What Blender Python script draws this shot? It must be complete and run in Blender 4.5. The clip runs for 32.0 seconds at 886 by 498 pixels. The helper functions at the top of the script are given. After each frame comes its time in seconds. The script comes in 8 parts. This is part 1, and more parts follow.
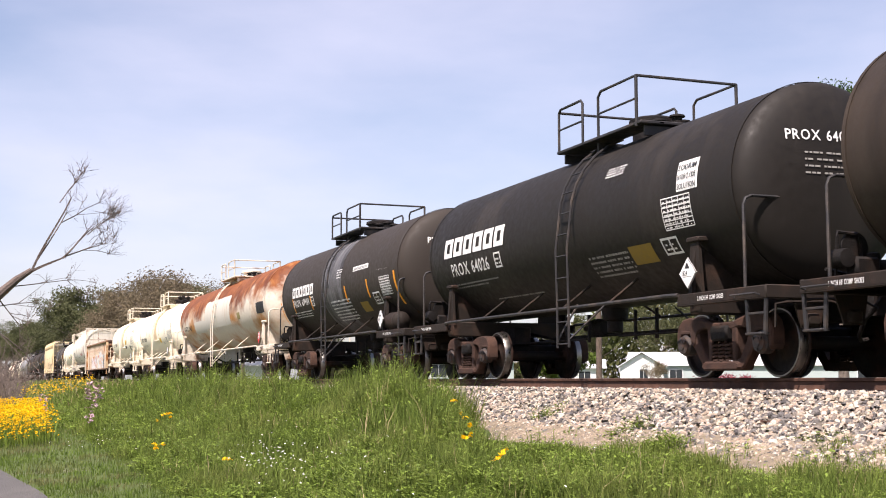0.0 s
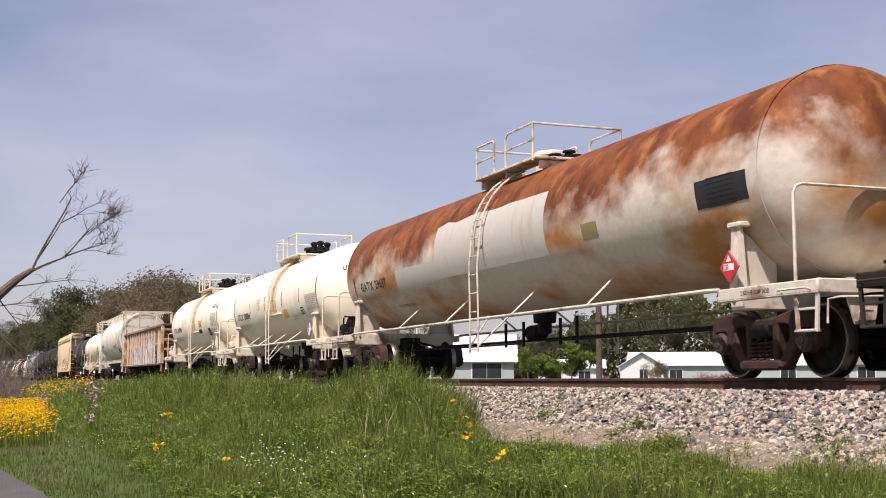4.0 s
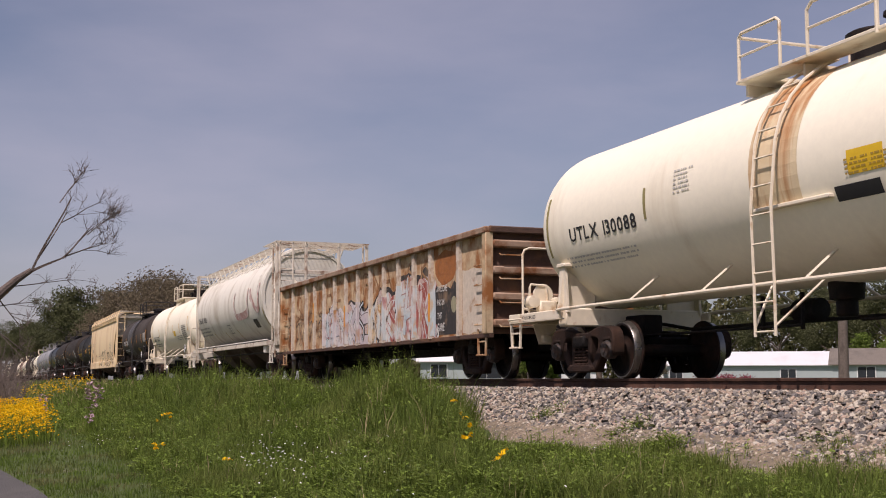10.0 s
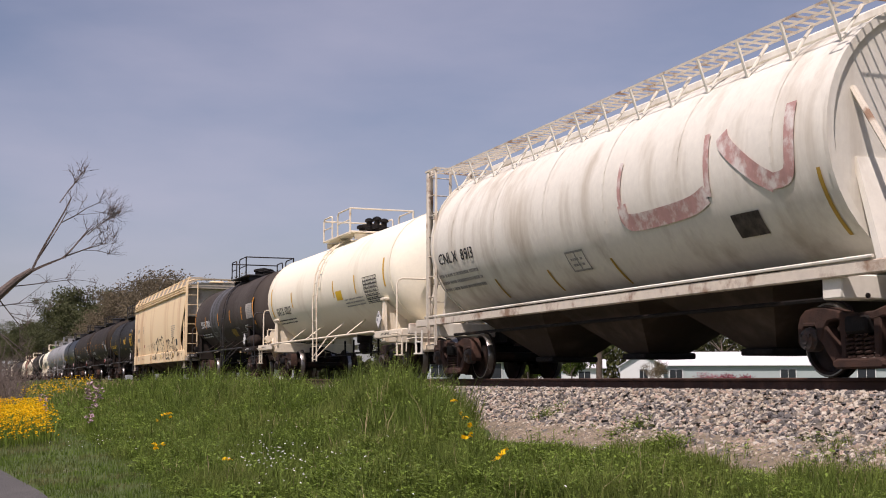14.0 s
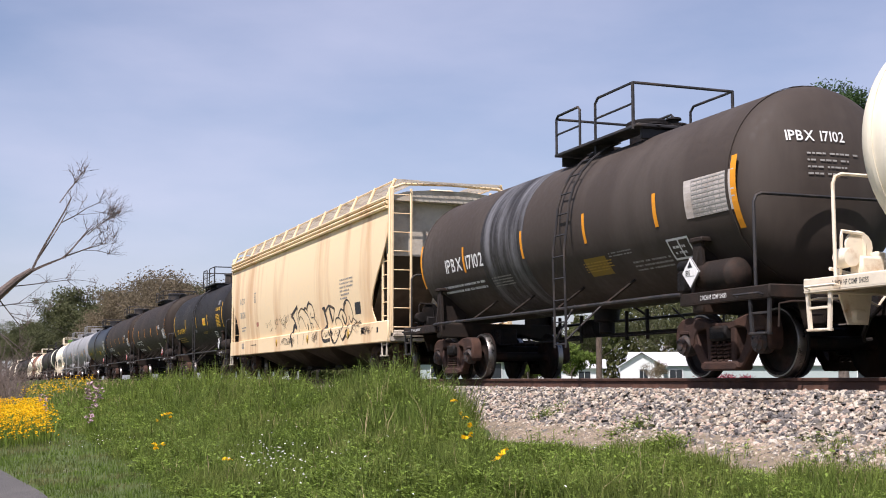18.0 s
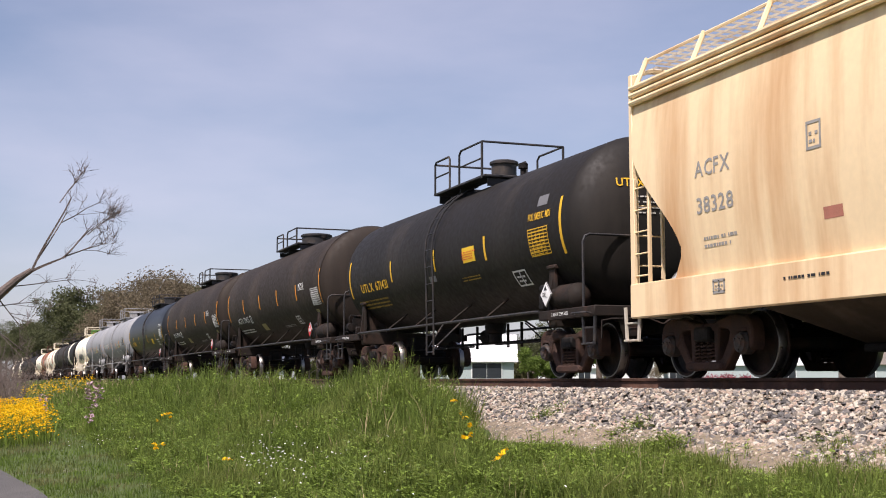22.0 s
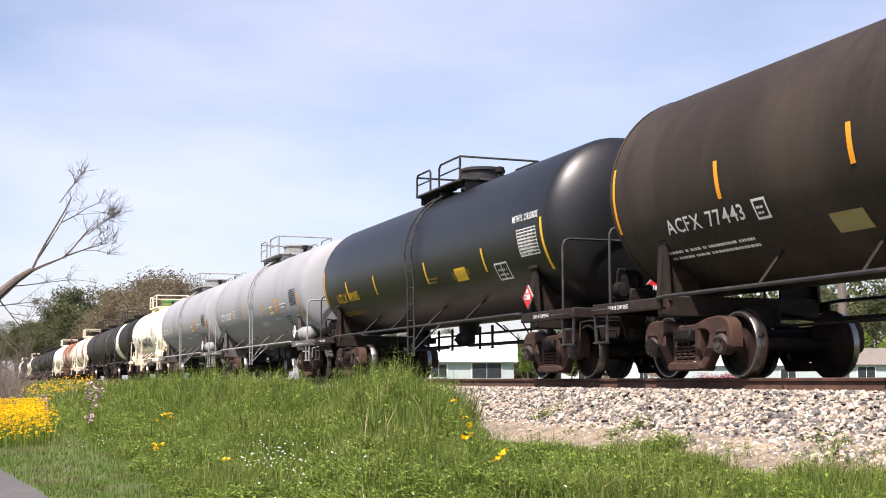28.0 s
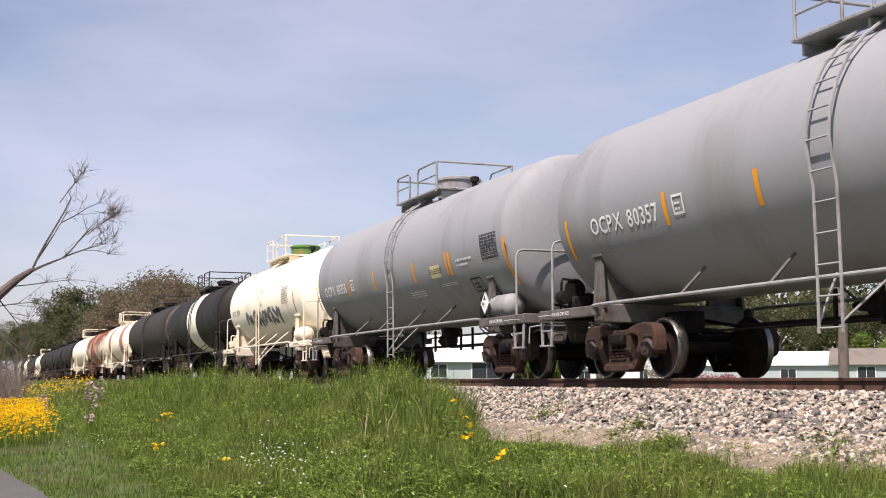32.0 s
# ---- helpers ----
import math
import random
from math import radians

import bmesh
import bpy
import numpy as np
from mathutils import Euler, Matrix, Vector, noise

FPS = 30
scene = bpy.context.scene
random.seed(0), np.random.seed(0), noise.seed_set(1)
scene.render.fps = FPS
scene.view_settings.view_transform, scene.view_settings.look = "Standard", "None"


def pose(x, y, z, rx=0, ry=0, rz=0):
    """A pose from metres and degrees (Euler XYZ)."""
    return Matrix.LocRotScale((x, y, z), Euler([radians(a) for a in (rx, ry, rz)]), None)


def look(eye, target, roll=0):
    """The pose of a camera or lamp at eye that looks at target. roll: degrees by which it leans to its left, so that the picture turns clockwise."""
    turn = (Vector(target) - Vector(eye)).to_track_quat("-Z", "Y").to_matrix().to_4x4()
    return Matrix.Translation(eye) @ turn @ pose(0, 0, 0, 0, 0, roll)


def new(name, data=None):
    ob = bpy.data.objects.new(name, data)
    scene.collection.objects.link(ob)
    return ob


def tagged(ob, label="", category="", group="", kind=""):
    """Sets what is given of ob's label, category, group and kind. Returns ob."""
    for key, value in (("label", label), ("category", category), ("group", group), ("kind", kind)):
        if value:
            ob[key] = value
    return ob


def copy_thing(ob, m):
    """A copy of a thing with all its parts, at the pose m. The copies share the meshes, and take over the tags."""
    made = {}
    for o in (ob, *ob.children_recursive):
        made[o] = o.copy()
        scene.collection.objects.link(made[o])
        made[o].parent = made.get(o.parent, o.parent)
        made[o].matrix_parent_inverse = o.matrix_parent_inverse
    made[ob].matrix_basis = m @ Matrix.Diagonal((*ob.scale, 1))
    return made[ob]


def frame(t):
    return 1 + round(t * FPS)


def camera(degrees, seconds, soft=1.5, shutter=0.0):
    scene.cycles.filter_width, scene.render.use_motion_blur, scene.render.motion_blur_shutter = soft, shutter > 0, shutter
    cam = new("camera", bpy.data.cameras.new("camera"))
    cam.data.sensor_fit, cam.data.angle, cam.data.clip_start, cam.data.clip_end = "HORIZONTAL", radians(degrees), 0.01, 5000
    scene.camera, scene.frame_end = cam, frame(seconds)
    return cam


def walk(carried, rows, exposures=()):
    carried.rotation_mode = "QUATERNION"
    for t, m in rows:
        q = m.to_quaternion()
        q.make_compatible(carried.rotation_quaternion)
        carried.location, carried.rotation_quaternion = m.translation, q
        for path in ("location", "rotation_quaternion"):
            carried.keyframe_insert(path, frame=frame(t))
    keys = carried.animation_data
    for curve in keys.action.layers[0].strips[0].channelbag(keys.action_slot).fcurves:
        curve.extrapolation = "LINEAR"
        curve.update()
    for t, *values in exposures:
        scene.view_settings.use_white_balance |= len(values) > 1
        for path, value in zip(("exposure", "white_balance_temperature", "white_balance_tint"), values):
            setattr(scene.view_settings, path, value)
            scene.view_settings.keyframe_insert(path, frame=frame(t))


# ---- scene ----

# The track runs along +y at x = TRACK; z = 0 is the top of the rails. The train comes from +y and rolls towards -y.
TRACK = 10.5
YAW, PITCH, EYE = 20.5, 6.0, (0.0, 0.0, -0.03)
aim = Vector((math.sin(radians(YAW)) * math.cos(radians(PITCH)), math.cos(radians(YAW)) * math.cos(radians(PITCH)), math.sin(radians(PITCH))))
cam = camera(39.05, 32.0, soft=1.0)
stand = look(EYE, Vector(EYE) + aim * 10)
walk(cam, [(0.0, stand), (32.0, stand)],
     exposures=[(0.0, 0.88, 6750, 22), (3.0, 0.40, 6750, 22), (5.5, -0.05, 6750, 27), (6.5, -0.37, 6750, 27), (8.0, -0.44, 6750, 27), (9.0, -0.47, 6750, 27), (10.0, -0.27, 6750, 27), (11.0, 0.00, 6700, 25), (13.0, -0.04, 6700, 25), (14.0, -0.12, 6650, 25), (17.0, 0.15, 6400, 23), (18.0, 0.44, 6300, 21), (19.0, 0.30, 6350, 22), (20.0, 0.02, 6500, 23), (21.0, -0.03, 6600, 24), (22.0, 0.38, 6500, 21), (23.0, 0.95, 6400, 18), (28.0, 0.96, 6600, 19), (30.0, 0.75, 6700, 21), (32.0, 0.54, 6700, 21)])


def gone(t):
    """How far the train has rolled since the start, in metres."""
    return 7.06 * t + 0.0135 * t * t


# ---- light ----
SUN = Vector((-0.42, -0.34, 0.84)).normalized()
world = bpy.data.worlds.new("sky")
scene.world = world
world.use_nodes = True
wn, wl = world.node_tree.nodes, world.node_tree.links
sky = wn.new("ShaderNodeTexSky")
sky.sky_type, sky.sun_disc = "NISHITA", False
sky.sun_elevation = math.asin(SUN.z)
sky.sun_rotation = math.atan2(SUN.x, SUN.y)
sky.air_density, sky.dust_density, sky.ozone_density = 1.0, 1.4, 2.2
back = wn["Background"]
back.inputs["Strength"].default_value = 0.09
coord = wn.new("ShaderNodeTexCoord")
wmap = wn.new("ShaderNodeMapping")
wmap.inputs["Scale"].default_value = (1.0, 1.0, 3.2)
wmap.inputs["Rotation"].default_value = (0.0, 0.35, 0.6)
cloud = wn.new("ShaderNodeTexNoise")
cloud.inputs["Scale"].default_value, cloud.inputs["Detail"].default_value, cloud.inputs["Roughness"].default_value = 2.1, 7.0, 0.52
ramp = wn.new("ShaderNodeMapRange")
ramp.inputs["From Min"].default_value, ramp.inputs["From Max"].default_value = 0.28, 0.86
ramp.inputs["To Max"].default_value = 0.74
wmix = wn.new("ShaderNodeMix")
wmix.data_type = "RGBA"
wmix.inputs["B"].default_value = (7.05, 7.12, 8.1, 1)
wl.new(coord.outputs["Generated"], wmap.inputs["Vector"])
wl.new(wmap.outputs["Vector"], cloud.inputs["Vector"])
wl.new(cloud.outputs["Fac"], ramp.inputs["Value"])
# the thin cloud and haze lie low; overhead the sky is clear
parts_of = wn.new("ShaderNodeSeparateXYZ")
haze = wn.new("ShaderNodeMapRange")
haze.inputs["From Min"].default_value, haze.inputs["From Max"].default_value = 0.15, 0.75
haze.inputs["To Min"].default_value, haze.inputs["To Max"].default_value = 1.0, 0.05
thick = wn.new("ShaderNodeMath")
thick.operation = "MULTIPLY"
wl.new(coord.outputs["Generated"], parts_of.inputs[0])
wl.new(parts_of.outputs["Z"], haze.inputs["Value"])
wl.new(ramp.outputs["Result"], thick.inputs[0])
wl.new(haze.outputs["Result"], thick.inputs[1])
wl.new(thick.outputs[0], wmix.inputs["Factor"])
wl.new(sky.outputs["Color"], wmix.inputs["A"])
wl.new(wmix.outputs["Result"], back.inputs["Color"])

sun = new("sun", bpy.data.lights.new("sun", "SUN"))
sun.data.energy, sun.data.angle, sun.data.color = 5.0, radians(0.6), (1.0, 0.95, 0.87)
sun.matrix_world = look((0, 0, 60), Vector((0, 0, 60)) - SUN)


# ---- materials ----
def coat(name, base, rough=0.55, metal=0.0, grain=0.12, grain_size=9.0, stain=None, stain_size=0.7, stain_span=(0.5, 0.75), stretch=(1, 1, 1),
         bump=0.05, bump_size=60.0, island=0.0, each=0.0, height=None, height_colour=None, gloss_var=0.12, thin=0.0, palette=()):
    """A weathered surface: fine grain, larger stains (stretch squeezes their pattern), bump; island / each vary pieces in brightness.
    height: (z where the second stain is full, z where it ends) in the thing's own space."""
    m = bpy.data.materials.new(name)
    m.use_nodes = True
    n, l = m.node_tree.nodes, m.node_tree.links
    b = n["Principled BSDF"]
    b.inputs["Metallic"].default_value = metal
    b.inputs["Specular IOR Level"].default_value = 0.12 if thin else 0.5 if metal or rough < 0.5 else 0.22
    tc = n.new("ShaderNodeTexCoord")

    def noise_at(size, detail, s=(1, 1, 1), off=0.0):
        mp = n.new("ShaderNodeMapping")
        mp.inputs["Scale"].default_value = s
        mp.inputs["Location"].default_value = (off, off * 0.7, off * 0.3)
        t = n.new("ShaderNodeTexNoise")
        t.inputs["Scale"].default_value, t.inputs["Detail"].default_value = size, detail
        t.inputs["Roughness"].default_value = 0.6
        l.new(tc.outputs["Object"], mp.inputs["Vector"])
        l.new(mp.outputs["Vector"], t.inputs["Vector"])
        return t.outputs["Fac"]

    def span(value, a, c, lo=0.0, hi=1.0):
        r = n.new("ShaderNodeMapRange")
        r.inputs["From Min"].default_value, r.inputs["From Max"].default_value = a, c
        r.inputs["To Min"].default_value, r.inputs["To Max"].default_value = lo, hi
        l.new(value, r.inputs["Value"])
        return r.outputs["Result"]

    def blend(a, c, fac, kind="MIX"):
        x = n.new("ShaderNodeMix")
        x.data_type, x.blend_type = "RGBA", kind
        for key, v in (("A", a), ("B", c), ("Factor", fac)):
            s = x.inputs[key] if key != "Factor" else x.inputs[0]
            if isinstance(v, tuple):
                s.default_value = (*v, 1)
            elif isinstance(v, float):
                s.default_value = v
            else:
                l.new(v, s)
        return x.outputs["Result"]

    def scaled(colour, value):
        g = n.new("ShaderNodeCombineColor")
        for i in range(3):
            l.new(value, g.inputs[i])
        return blend(colour, g.outputs["Color"], 1.0, "MULTIPLY")

    fine = noise_at(grain_size, 5.0)
    col = scaled(base, span(fine, 0.25, 0.75, 1 - grain, 1 + grain))
    if stain:
        col = blend(col, stain, span(noise_at(stain_size, 6.0, stretch, 3.1), *stain_span))
    if height_colour:
        sep = n.new("ShaderNodeSeparateXYZ")
        l.new(tc.outputs["Object"], sep.inputs[0])
        ad = n.new("ShaderNodeMath")
        ad.operation = "MULTIPLY_ADD"
        l.new(noise_at(1.0, 6.0, (1, 0.7, 0.9), 7.7), ad.inputs[0])
        ad.inputs[1].default_value = 2.4
        l.new(sep.outputs["Z"], ad.inputs[2])
        mottled = blend(height_colour, tuple(v * k for v, k in zip(height_colour, (0.48, 0.42, 0.5))), span(noise_at(1.6, 6.0, (1, 0.9, 0.5), 12.3), 0.40, 0.62))
        mottled = blend(mottled, tuple(v * k for v, k in zip(height_colour, (1.6, 2.1, 2.3))), span(noise_at(2.4, 6.0, (1, 1.0, 0.5), 21.0), 0.55, 0.75))
        col = blend(col, mottled, span(ad.outputs[0], height[1] + 1.2, height[0] + 1.2))
    if palette:
        pr = n.new("ShaderNodeValToRGB")
        pr.color_ramp.interpolation = "CONSTANT"
        while len(pr.color_ramp.elements) < len(palette):
            pr.color_ramp.elements.new(0.5)
        for i, tone in enumerate(palette):
            pr.color_ramp.elements[i].position = i / len(palette)
            pr.color_ramp.elements[i].color = (*tone, 1)
        l.new(n.new("ShaderNodeNewGeometry").outputs["Random Per Island"] if island else n.new("ShaderNodeObjectInfo").outputs["Random"], pr.inputs["Fac"])
        col = scaled(pr.outputs["Color"], span(fine, 0.25, 0.75, 1 - grain, 1 + grain))
    elif island or each:
        src = n.new("ShaderNodeNewGeometry").outputs["Random Per Island"] if island else n.new("ShaderNodeObjectInfo").outputs["Random"]
        k = island or each
        col = scaled(col, span(src, 0.0, 1.0, 1 - k, 1 + k))
    l.new(col, b.inputs["Base Color"])
    l.new(span(fine, 0.3, 0.7, max(0.03, rough - gloss_var), min(1.0, rough + gloss_var)), b.inputs["Roughness"])
    if thin:
        tl = n.new("ShaderNodeBsdfTranslucent")
        ms = n.new("ShaderNodeMixShader")
        ms.inputs[0].default_value = thin
        l.new(col, tl.inputs["Color"])
        l.new(b.outputs[0], ms.inputs[1])
        l.new(tl.outputs[0], ms.inputs[2])
        l.new(ms.outputs[0], n["Material Output"].inputs["Surface"])
    if bump:
        bp = n.new("ShaderNodeBump")
        bp.inputs["Strength"].default_value, bp.inputs["Distance"].default_value = 0.5, bump * 0.2
        l.new(noise_at(bump_size, 4.0), bp.inputs["Height"])
        l.new(bp.outputs["Normal"], b.inputs["Normal"])
    return m


def mural(name, tones, rust=(0.40, 0.22, 0.10)):
    """Overlapping clouds of spray paint, worn through to rust."""
    m = coat(name, tones[0], 0.65, grain=0.12, bump=0)
    n, l = m.node_tree.nodes, m.node_tree.links
    tc, mp, t, r = n.new("ShaderNodeTexCoord"), n.new("ShaderNodeMapping"), n.new("ShaderNodeTexNoise"), n.new("ShaderNodeValToRGB")
    mp.inputs["Scale"].default_value = (1.0, 1.3, 0.55)
    t.inputs["Scale"].default_value, t.inputs["Detail"].default_value, t.inputs["Distortion"].default_value = 1.5, 4.0, 1.1
    while len(r.color_ramp.elements) < len(tones):
        r.color_ramp.elements.new(0.5)
    for i, tone in enumerate(tones):
        r.color_ramp.elements[i].position = 0.30 + 0.42 * i / (len(tones) - 1)
        r.color_ramp.elements[i].color = (*tone, 1)
    worn, t2, mx = n.new("ShaderNodeMapRange"), n.new("ShaderNodeTexNoise"), n.new("ShaderNodeMix")
    t2.inputs["Scale"].default_value, t2.inputs["Detail"].default_value = 2.6, 7.0
    worn.inputs["From Min"].default_value, worn.inputs["From Max"].default_value = 0.52, 0.70
    mx.data_type = "RGBA"
    mx.inputs["B"].default_value = (*rust, 1)
    l.new(tc.outputs["Object"], mp.inputs["Vector"])
    l.new(mp.outputs["Vector"], t.inputs["Vector"])
    l.new(tc.outputs["Object"], t2.inputs["Vector"])
    l.new(t.outputs["Fac"], r.inputs["Fac"])
    l.new(t2.outputs["Fac"], worn.inputs["Value"])
    l.new(worn.outputs["Result"], mx.inputs[0])
    l.new(r.outputs["Color"], mx.inputs["A"])
    l.new(mx.outputs["Result"], n["Principled BSDF"].inputs["Base Color"])
    return m


mural_lilac = mural("blended_lilac_spray_paint", ((0.46, 0.52, 0.56), (0.58, 0.50, 0.49), (0.62, 0.60, 0.58), (0.50, 0.42, 0.44), (0.54, 0.59, 0.61), (0.40, 0.14, 0.13), (0.52, 0.55, 0.57)))
mural_crimson = mural("blended_crimson_spray_paint", ((0.33, 0.09, 0.09), (0.46, 0.55, 0.56), (0.42, 0.16, 0.15), (0.60, 0.58, 0.55), (0.48, 0.55, 0.56), (0.56, 0.42, 0.30), (0.48, 0.56, 0.57)))
mural_amber = mural("blended_amber_spray_paint", ((0.58, 0.44, 0.27), (0.52, 0.28, 0.11), (0.62, 0.56, 0.46), (0.48, 0.54, 0.56), (0.58, 0.42, 0.27)))
STREAK = (1, 1, 0.12)
black_paint = coat("black_tank_paint", (0.016, 0.0135, 0.0115), 0.62, stain=(0.045, 0.037, 0.030), stain_size=0.8, stain_span=(0.5, 0.85), stretch=STREAK, bump=0.012, bump_size=5.0)
dusty_black = coat("dusty_black_paint", (0.036, 0.029, 0.024), 0.66, stain=(0.17, 0.17, 0.18), stain_size=1.1, stain_span=(0.66, 0.76), stretch=(0.4, 1.6, 0.08), bump=0.012, bump_size=5.0)
brown_black = coat("brown_black_paint", (0.026, 0.019, 0.0145), 0.68, stain=(0.06, 0.044, 0.032), stain_size=0.9, stain_span=(0.45, 0.8), stretch=STREAK, bump=0.012, bump_size=5.0)
dusty_brown = coat("dusty_brown_tank_paint", (0.052, 0.041, 0.034), 0.7, stain=(0.09, 0.075, 0.064), stain_size=0.9, stain_span=(0.45, 0.8), stretch=STREAK, bump=0.012, bump_size=5.0)
pale_patch = coat("pale_grey_white_repaint", (0.52, 0.50, 0.44), 0.65, grain=0.06, stain=(0.42, 0.30, 0.18), stain_size=1.1, stain_span=(0.56, 0.78), stretch=(1, 1.6, 0.25), bump=0.012, bump_size=5.0)
gloss_black = coat("glossy_black_paint", (0.007, 0.007, 0.008), 0.42, gloss_var=0.02, grain=0.06, stain=(0.016, 0.015, 0.014), stain_size=0.6, stain_span=(0.6, 0.85), stretch=STREAK, bump=0.004, bump_size=2.5)
white_paint = coat("white_tank_paint", (0.88, 0.825, 0.67), 0.62, grain=0.04, stain=(0.60, 0.50, 0.34), stain_size=0.9, stain_span=(0.55, 0.85), stretch=STREAK, bump=0.012, bump_size=5.0)
cream_paint = coat("cream_trim_paint", (0.74, 0.66, 0.52), 0.55, grain=0.08, stain=(0.45, 0.27, 0.13), stain_size=3.0, stain_span=(0.58, 0.75))
rusty_white = coat("rusty_white_paint", (0.60, 0.55, 0.46), 0.6, grain=0.1, stain=(0.44, 0.20, 0.06), stain_size=0.75, stain_span=(0.45, 0.66), stretch=(1.0, 0.6, 1.1),
                   height=(3.05, 2.45), height_colour=(0.23, 0.075, 0.022), bump=0.015, bump_size=6.0)
grey_paint = coat("grey_tank_paint", (0.27, 0.275, 0.285), 0.6, grain=0.05, stain=(0.19, 0.185, 0.18), stain_size=0.9, stain_span=(0.5, 0.8), stretch=STREAK, bump=0.012, bump_size=5.0)
hopper_white = coat("weathered_white_hopper_paint", (0.74, 0.71, 0.62), 0.66, grain=0.06, stain=(0.46, 0.40, 0.31), stain_size=1.4, stain_span=(0.47, 0.72), stretch=STREAK, bump=0.012, bump_size=5.0)
hopper_tan = coat("tan_hopper_paint", (0.82, 0.635, 0.39), 0.5, grain=0.05, stain=(0.50, 0.25, 0.10), stain_size=1.0, stain_span=(0.50, 0.80), stretch=STREAK, bump=0.012, bump_size=5.0)
hopper_grey = coat("grey_hopper_end_paint", (0.50, 0.45, 0.37), 0.6, grain=0.1, stain=(0.22, 0.16, 0.11), stain_size=1.5, stain_span=(0.5, 0.75))
gondola_paint = coat("rusted_white_gondola_paint", (0.53, 0.40, 0.25), 0.7, grain=0.25, grain_size=5.0, stain=(0.29, 0.115, 0.038), stain_size=1.9, stain_span=(0.42, 0.6), stretch=(1, 1, 0.9), bump=0.05, bump_size=20)
post_paint = coat("chalky_pale_post_paint", (0.60, 0.52, 0.42), 0.75, grain=0.15, stain=(0.34, 0.17, 0.08), stain_size=2.6, stain_span=(0.54, 0.7), bump=0.15)
gondola_dark = coat("rusty_dark_gondola_steel", (0.10, 0.06, 0.045), 0.8, grain=0.2, stain=(0.2, 0.1, 0.05), stain_size=2.0, bump=0.2)
truck_iron = coat("rusty_cast_iron", (0.046, 0.027, 0.021), 0.85, grain=0.4, stain=(0.085, 0.044, 0.030), stain_size=3.0, stain_span=(0.45, 0.7), bump=0.15)
# iron and wheel colours are lowered to deepen the shade beneath the cars
dark_iron = coat("shade_dark_greasy_iron", (0.008, 0.0065, 0.006), 0.7, grain=0.3, stain=(0.03, 0.018, 0.012), stain_size=3.0, bump=0.15)
wheel_steel = coat("shade_dark_worn_wheel_steel", (0.0085, 0.0062, 0.0052), 0.7, 0.0, grain=0.2, stain=(0.030, 0.014, 0.009), stain_size=2.5, stain_span=(0.45, 0.6))
greasy_truck = coat("greasy_brown_black_casting", (0.026, 0.015, 0.011), 0.8, grain=0.35, stain=(0.055, 0.028, 0.018), stain_size=3.0, stain_span=(0.48, 0.7), bump=0.15)
bearing_iron = coat("greasy_bearing_cap_iron", (0.05, 0.043, 0.040), 0.5, grain=0.3, stain=(0.10, 0.05, 0.03), stain_size=5.0, stain_span=(0.5, 0.65), bump=0.1)
tread_steel = coat("polished_tread_steel", (0.24, 0.225, 0.21), 0.34, 1.0, grain=0.1, bump=0.0)
black_trim = coat("black_trim_paint", (0.03, 0.029, 0.03), 0.5, stain=(0.09, 0.07, 0.055), stain_size=2.5, stain_span=(0.5, 0.75))
# a darker grey than the trim, for saddles, sills and platforms
grey_under = coat("dark_grey_underframe", (0.13, 0.12, 0.11), 0.65, stain=(0.06, 0.045, 0.035), stain_size=2.5, stain_span=(0.45, 0.7))
grey_trim = coat("grey_trim_paint", (0.28, 0.28, 0.28), 0.5, stain=(0.14, 0.12, 0.10), stain_size=2.5, stain_span=(0.5, 0.75))
# a darker brown than the trim, for saddles, sills and platforms
under_dark = coat("dark_brown_underframe", (0.020, 0.015, 0.012), 0.75, grain=0.2, stain=(0.05, 0.028, 0.019), stain_size=2.5, stain_span=(0.5, 0.72))
brown_trim = coat("rusty_brown_trim", (0.12, 0.075, 0.055), 0.65, stain=(0.25, 0.12, 0.06), stain_size=2.5, stain_span=(0.5, 0.7))
ink_white = coat("white_lettering", (0.72, 0.72, 0.70), 0.6, grain=0.08, bump=0)
ink_black = coat("black_lettering", (0.03, 0.03, 0.032), 0.6, grain=0.1, bump=0)
ink_yellow = coat("yellow_lettering", (0.72, 0.42, 0.03), 0.6, grain=0.08, bump=0)
ink_orange = coat("orange_stripe_paint", (0.75, 0.30, 0.02), 0.55, grain=0.08, bump=0)
ink_gold = coat("dull_gold_stripe", (0.42, 0.27, 0.05), 0.6, grain=0.1, bump=0)
ink_rust = coat("faded_red_brown_lettering", (0.47, 0.28, 0.25), 0.7, grain=0.15, stain=(0.68, 0.62, 0.57), stain_size=4.0, stain_span=(0.46, 0.62), bump=0)
ink_red = coat("red_placard_paint", (0.6, 0.03, 0.03), 0.5, grain=0.05, bump=0)
ink_dull = coat("worn_grey_lettering", (0.3, 0.29, 0.27), 0.7, grain=0.15, bump=0)
ink_soft = coat("pale_grey_lettering", (0.50, 0.48, 0.44), 0.7, grain=0.1, bump=0)
rust_wash = coat("rust_washed_white_paint", (0.70, 0.57, 0.37), 0.55, grain=0.06, stain=(0.42, 0.17, 0.05), stain_size=1.6, stain_span=(0.42, 0.62), stretch=(1, 2.2, 0.12))
frame_white = coat("rust_marked_white_frame", (0.62, 0.56, 0.46), 0.6, grain=0.1, stain=(0.28, 0.18, 0.12), stain_size=2.2, stain_span=(0.52, 0.66))
scuffed = coat("scuffed_pale_grey_streaks", (0.03, 0.027, 0.026), 0.55, grain=0.1, stain=(0.20, 0.20, 0.21), stain_size=1.3, stain_span=(0.44, 0.72), stretch=(0.5, 2.6, 0.25))
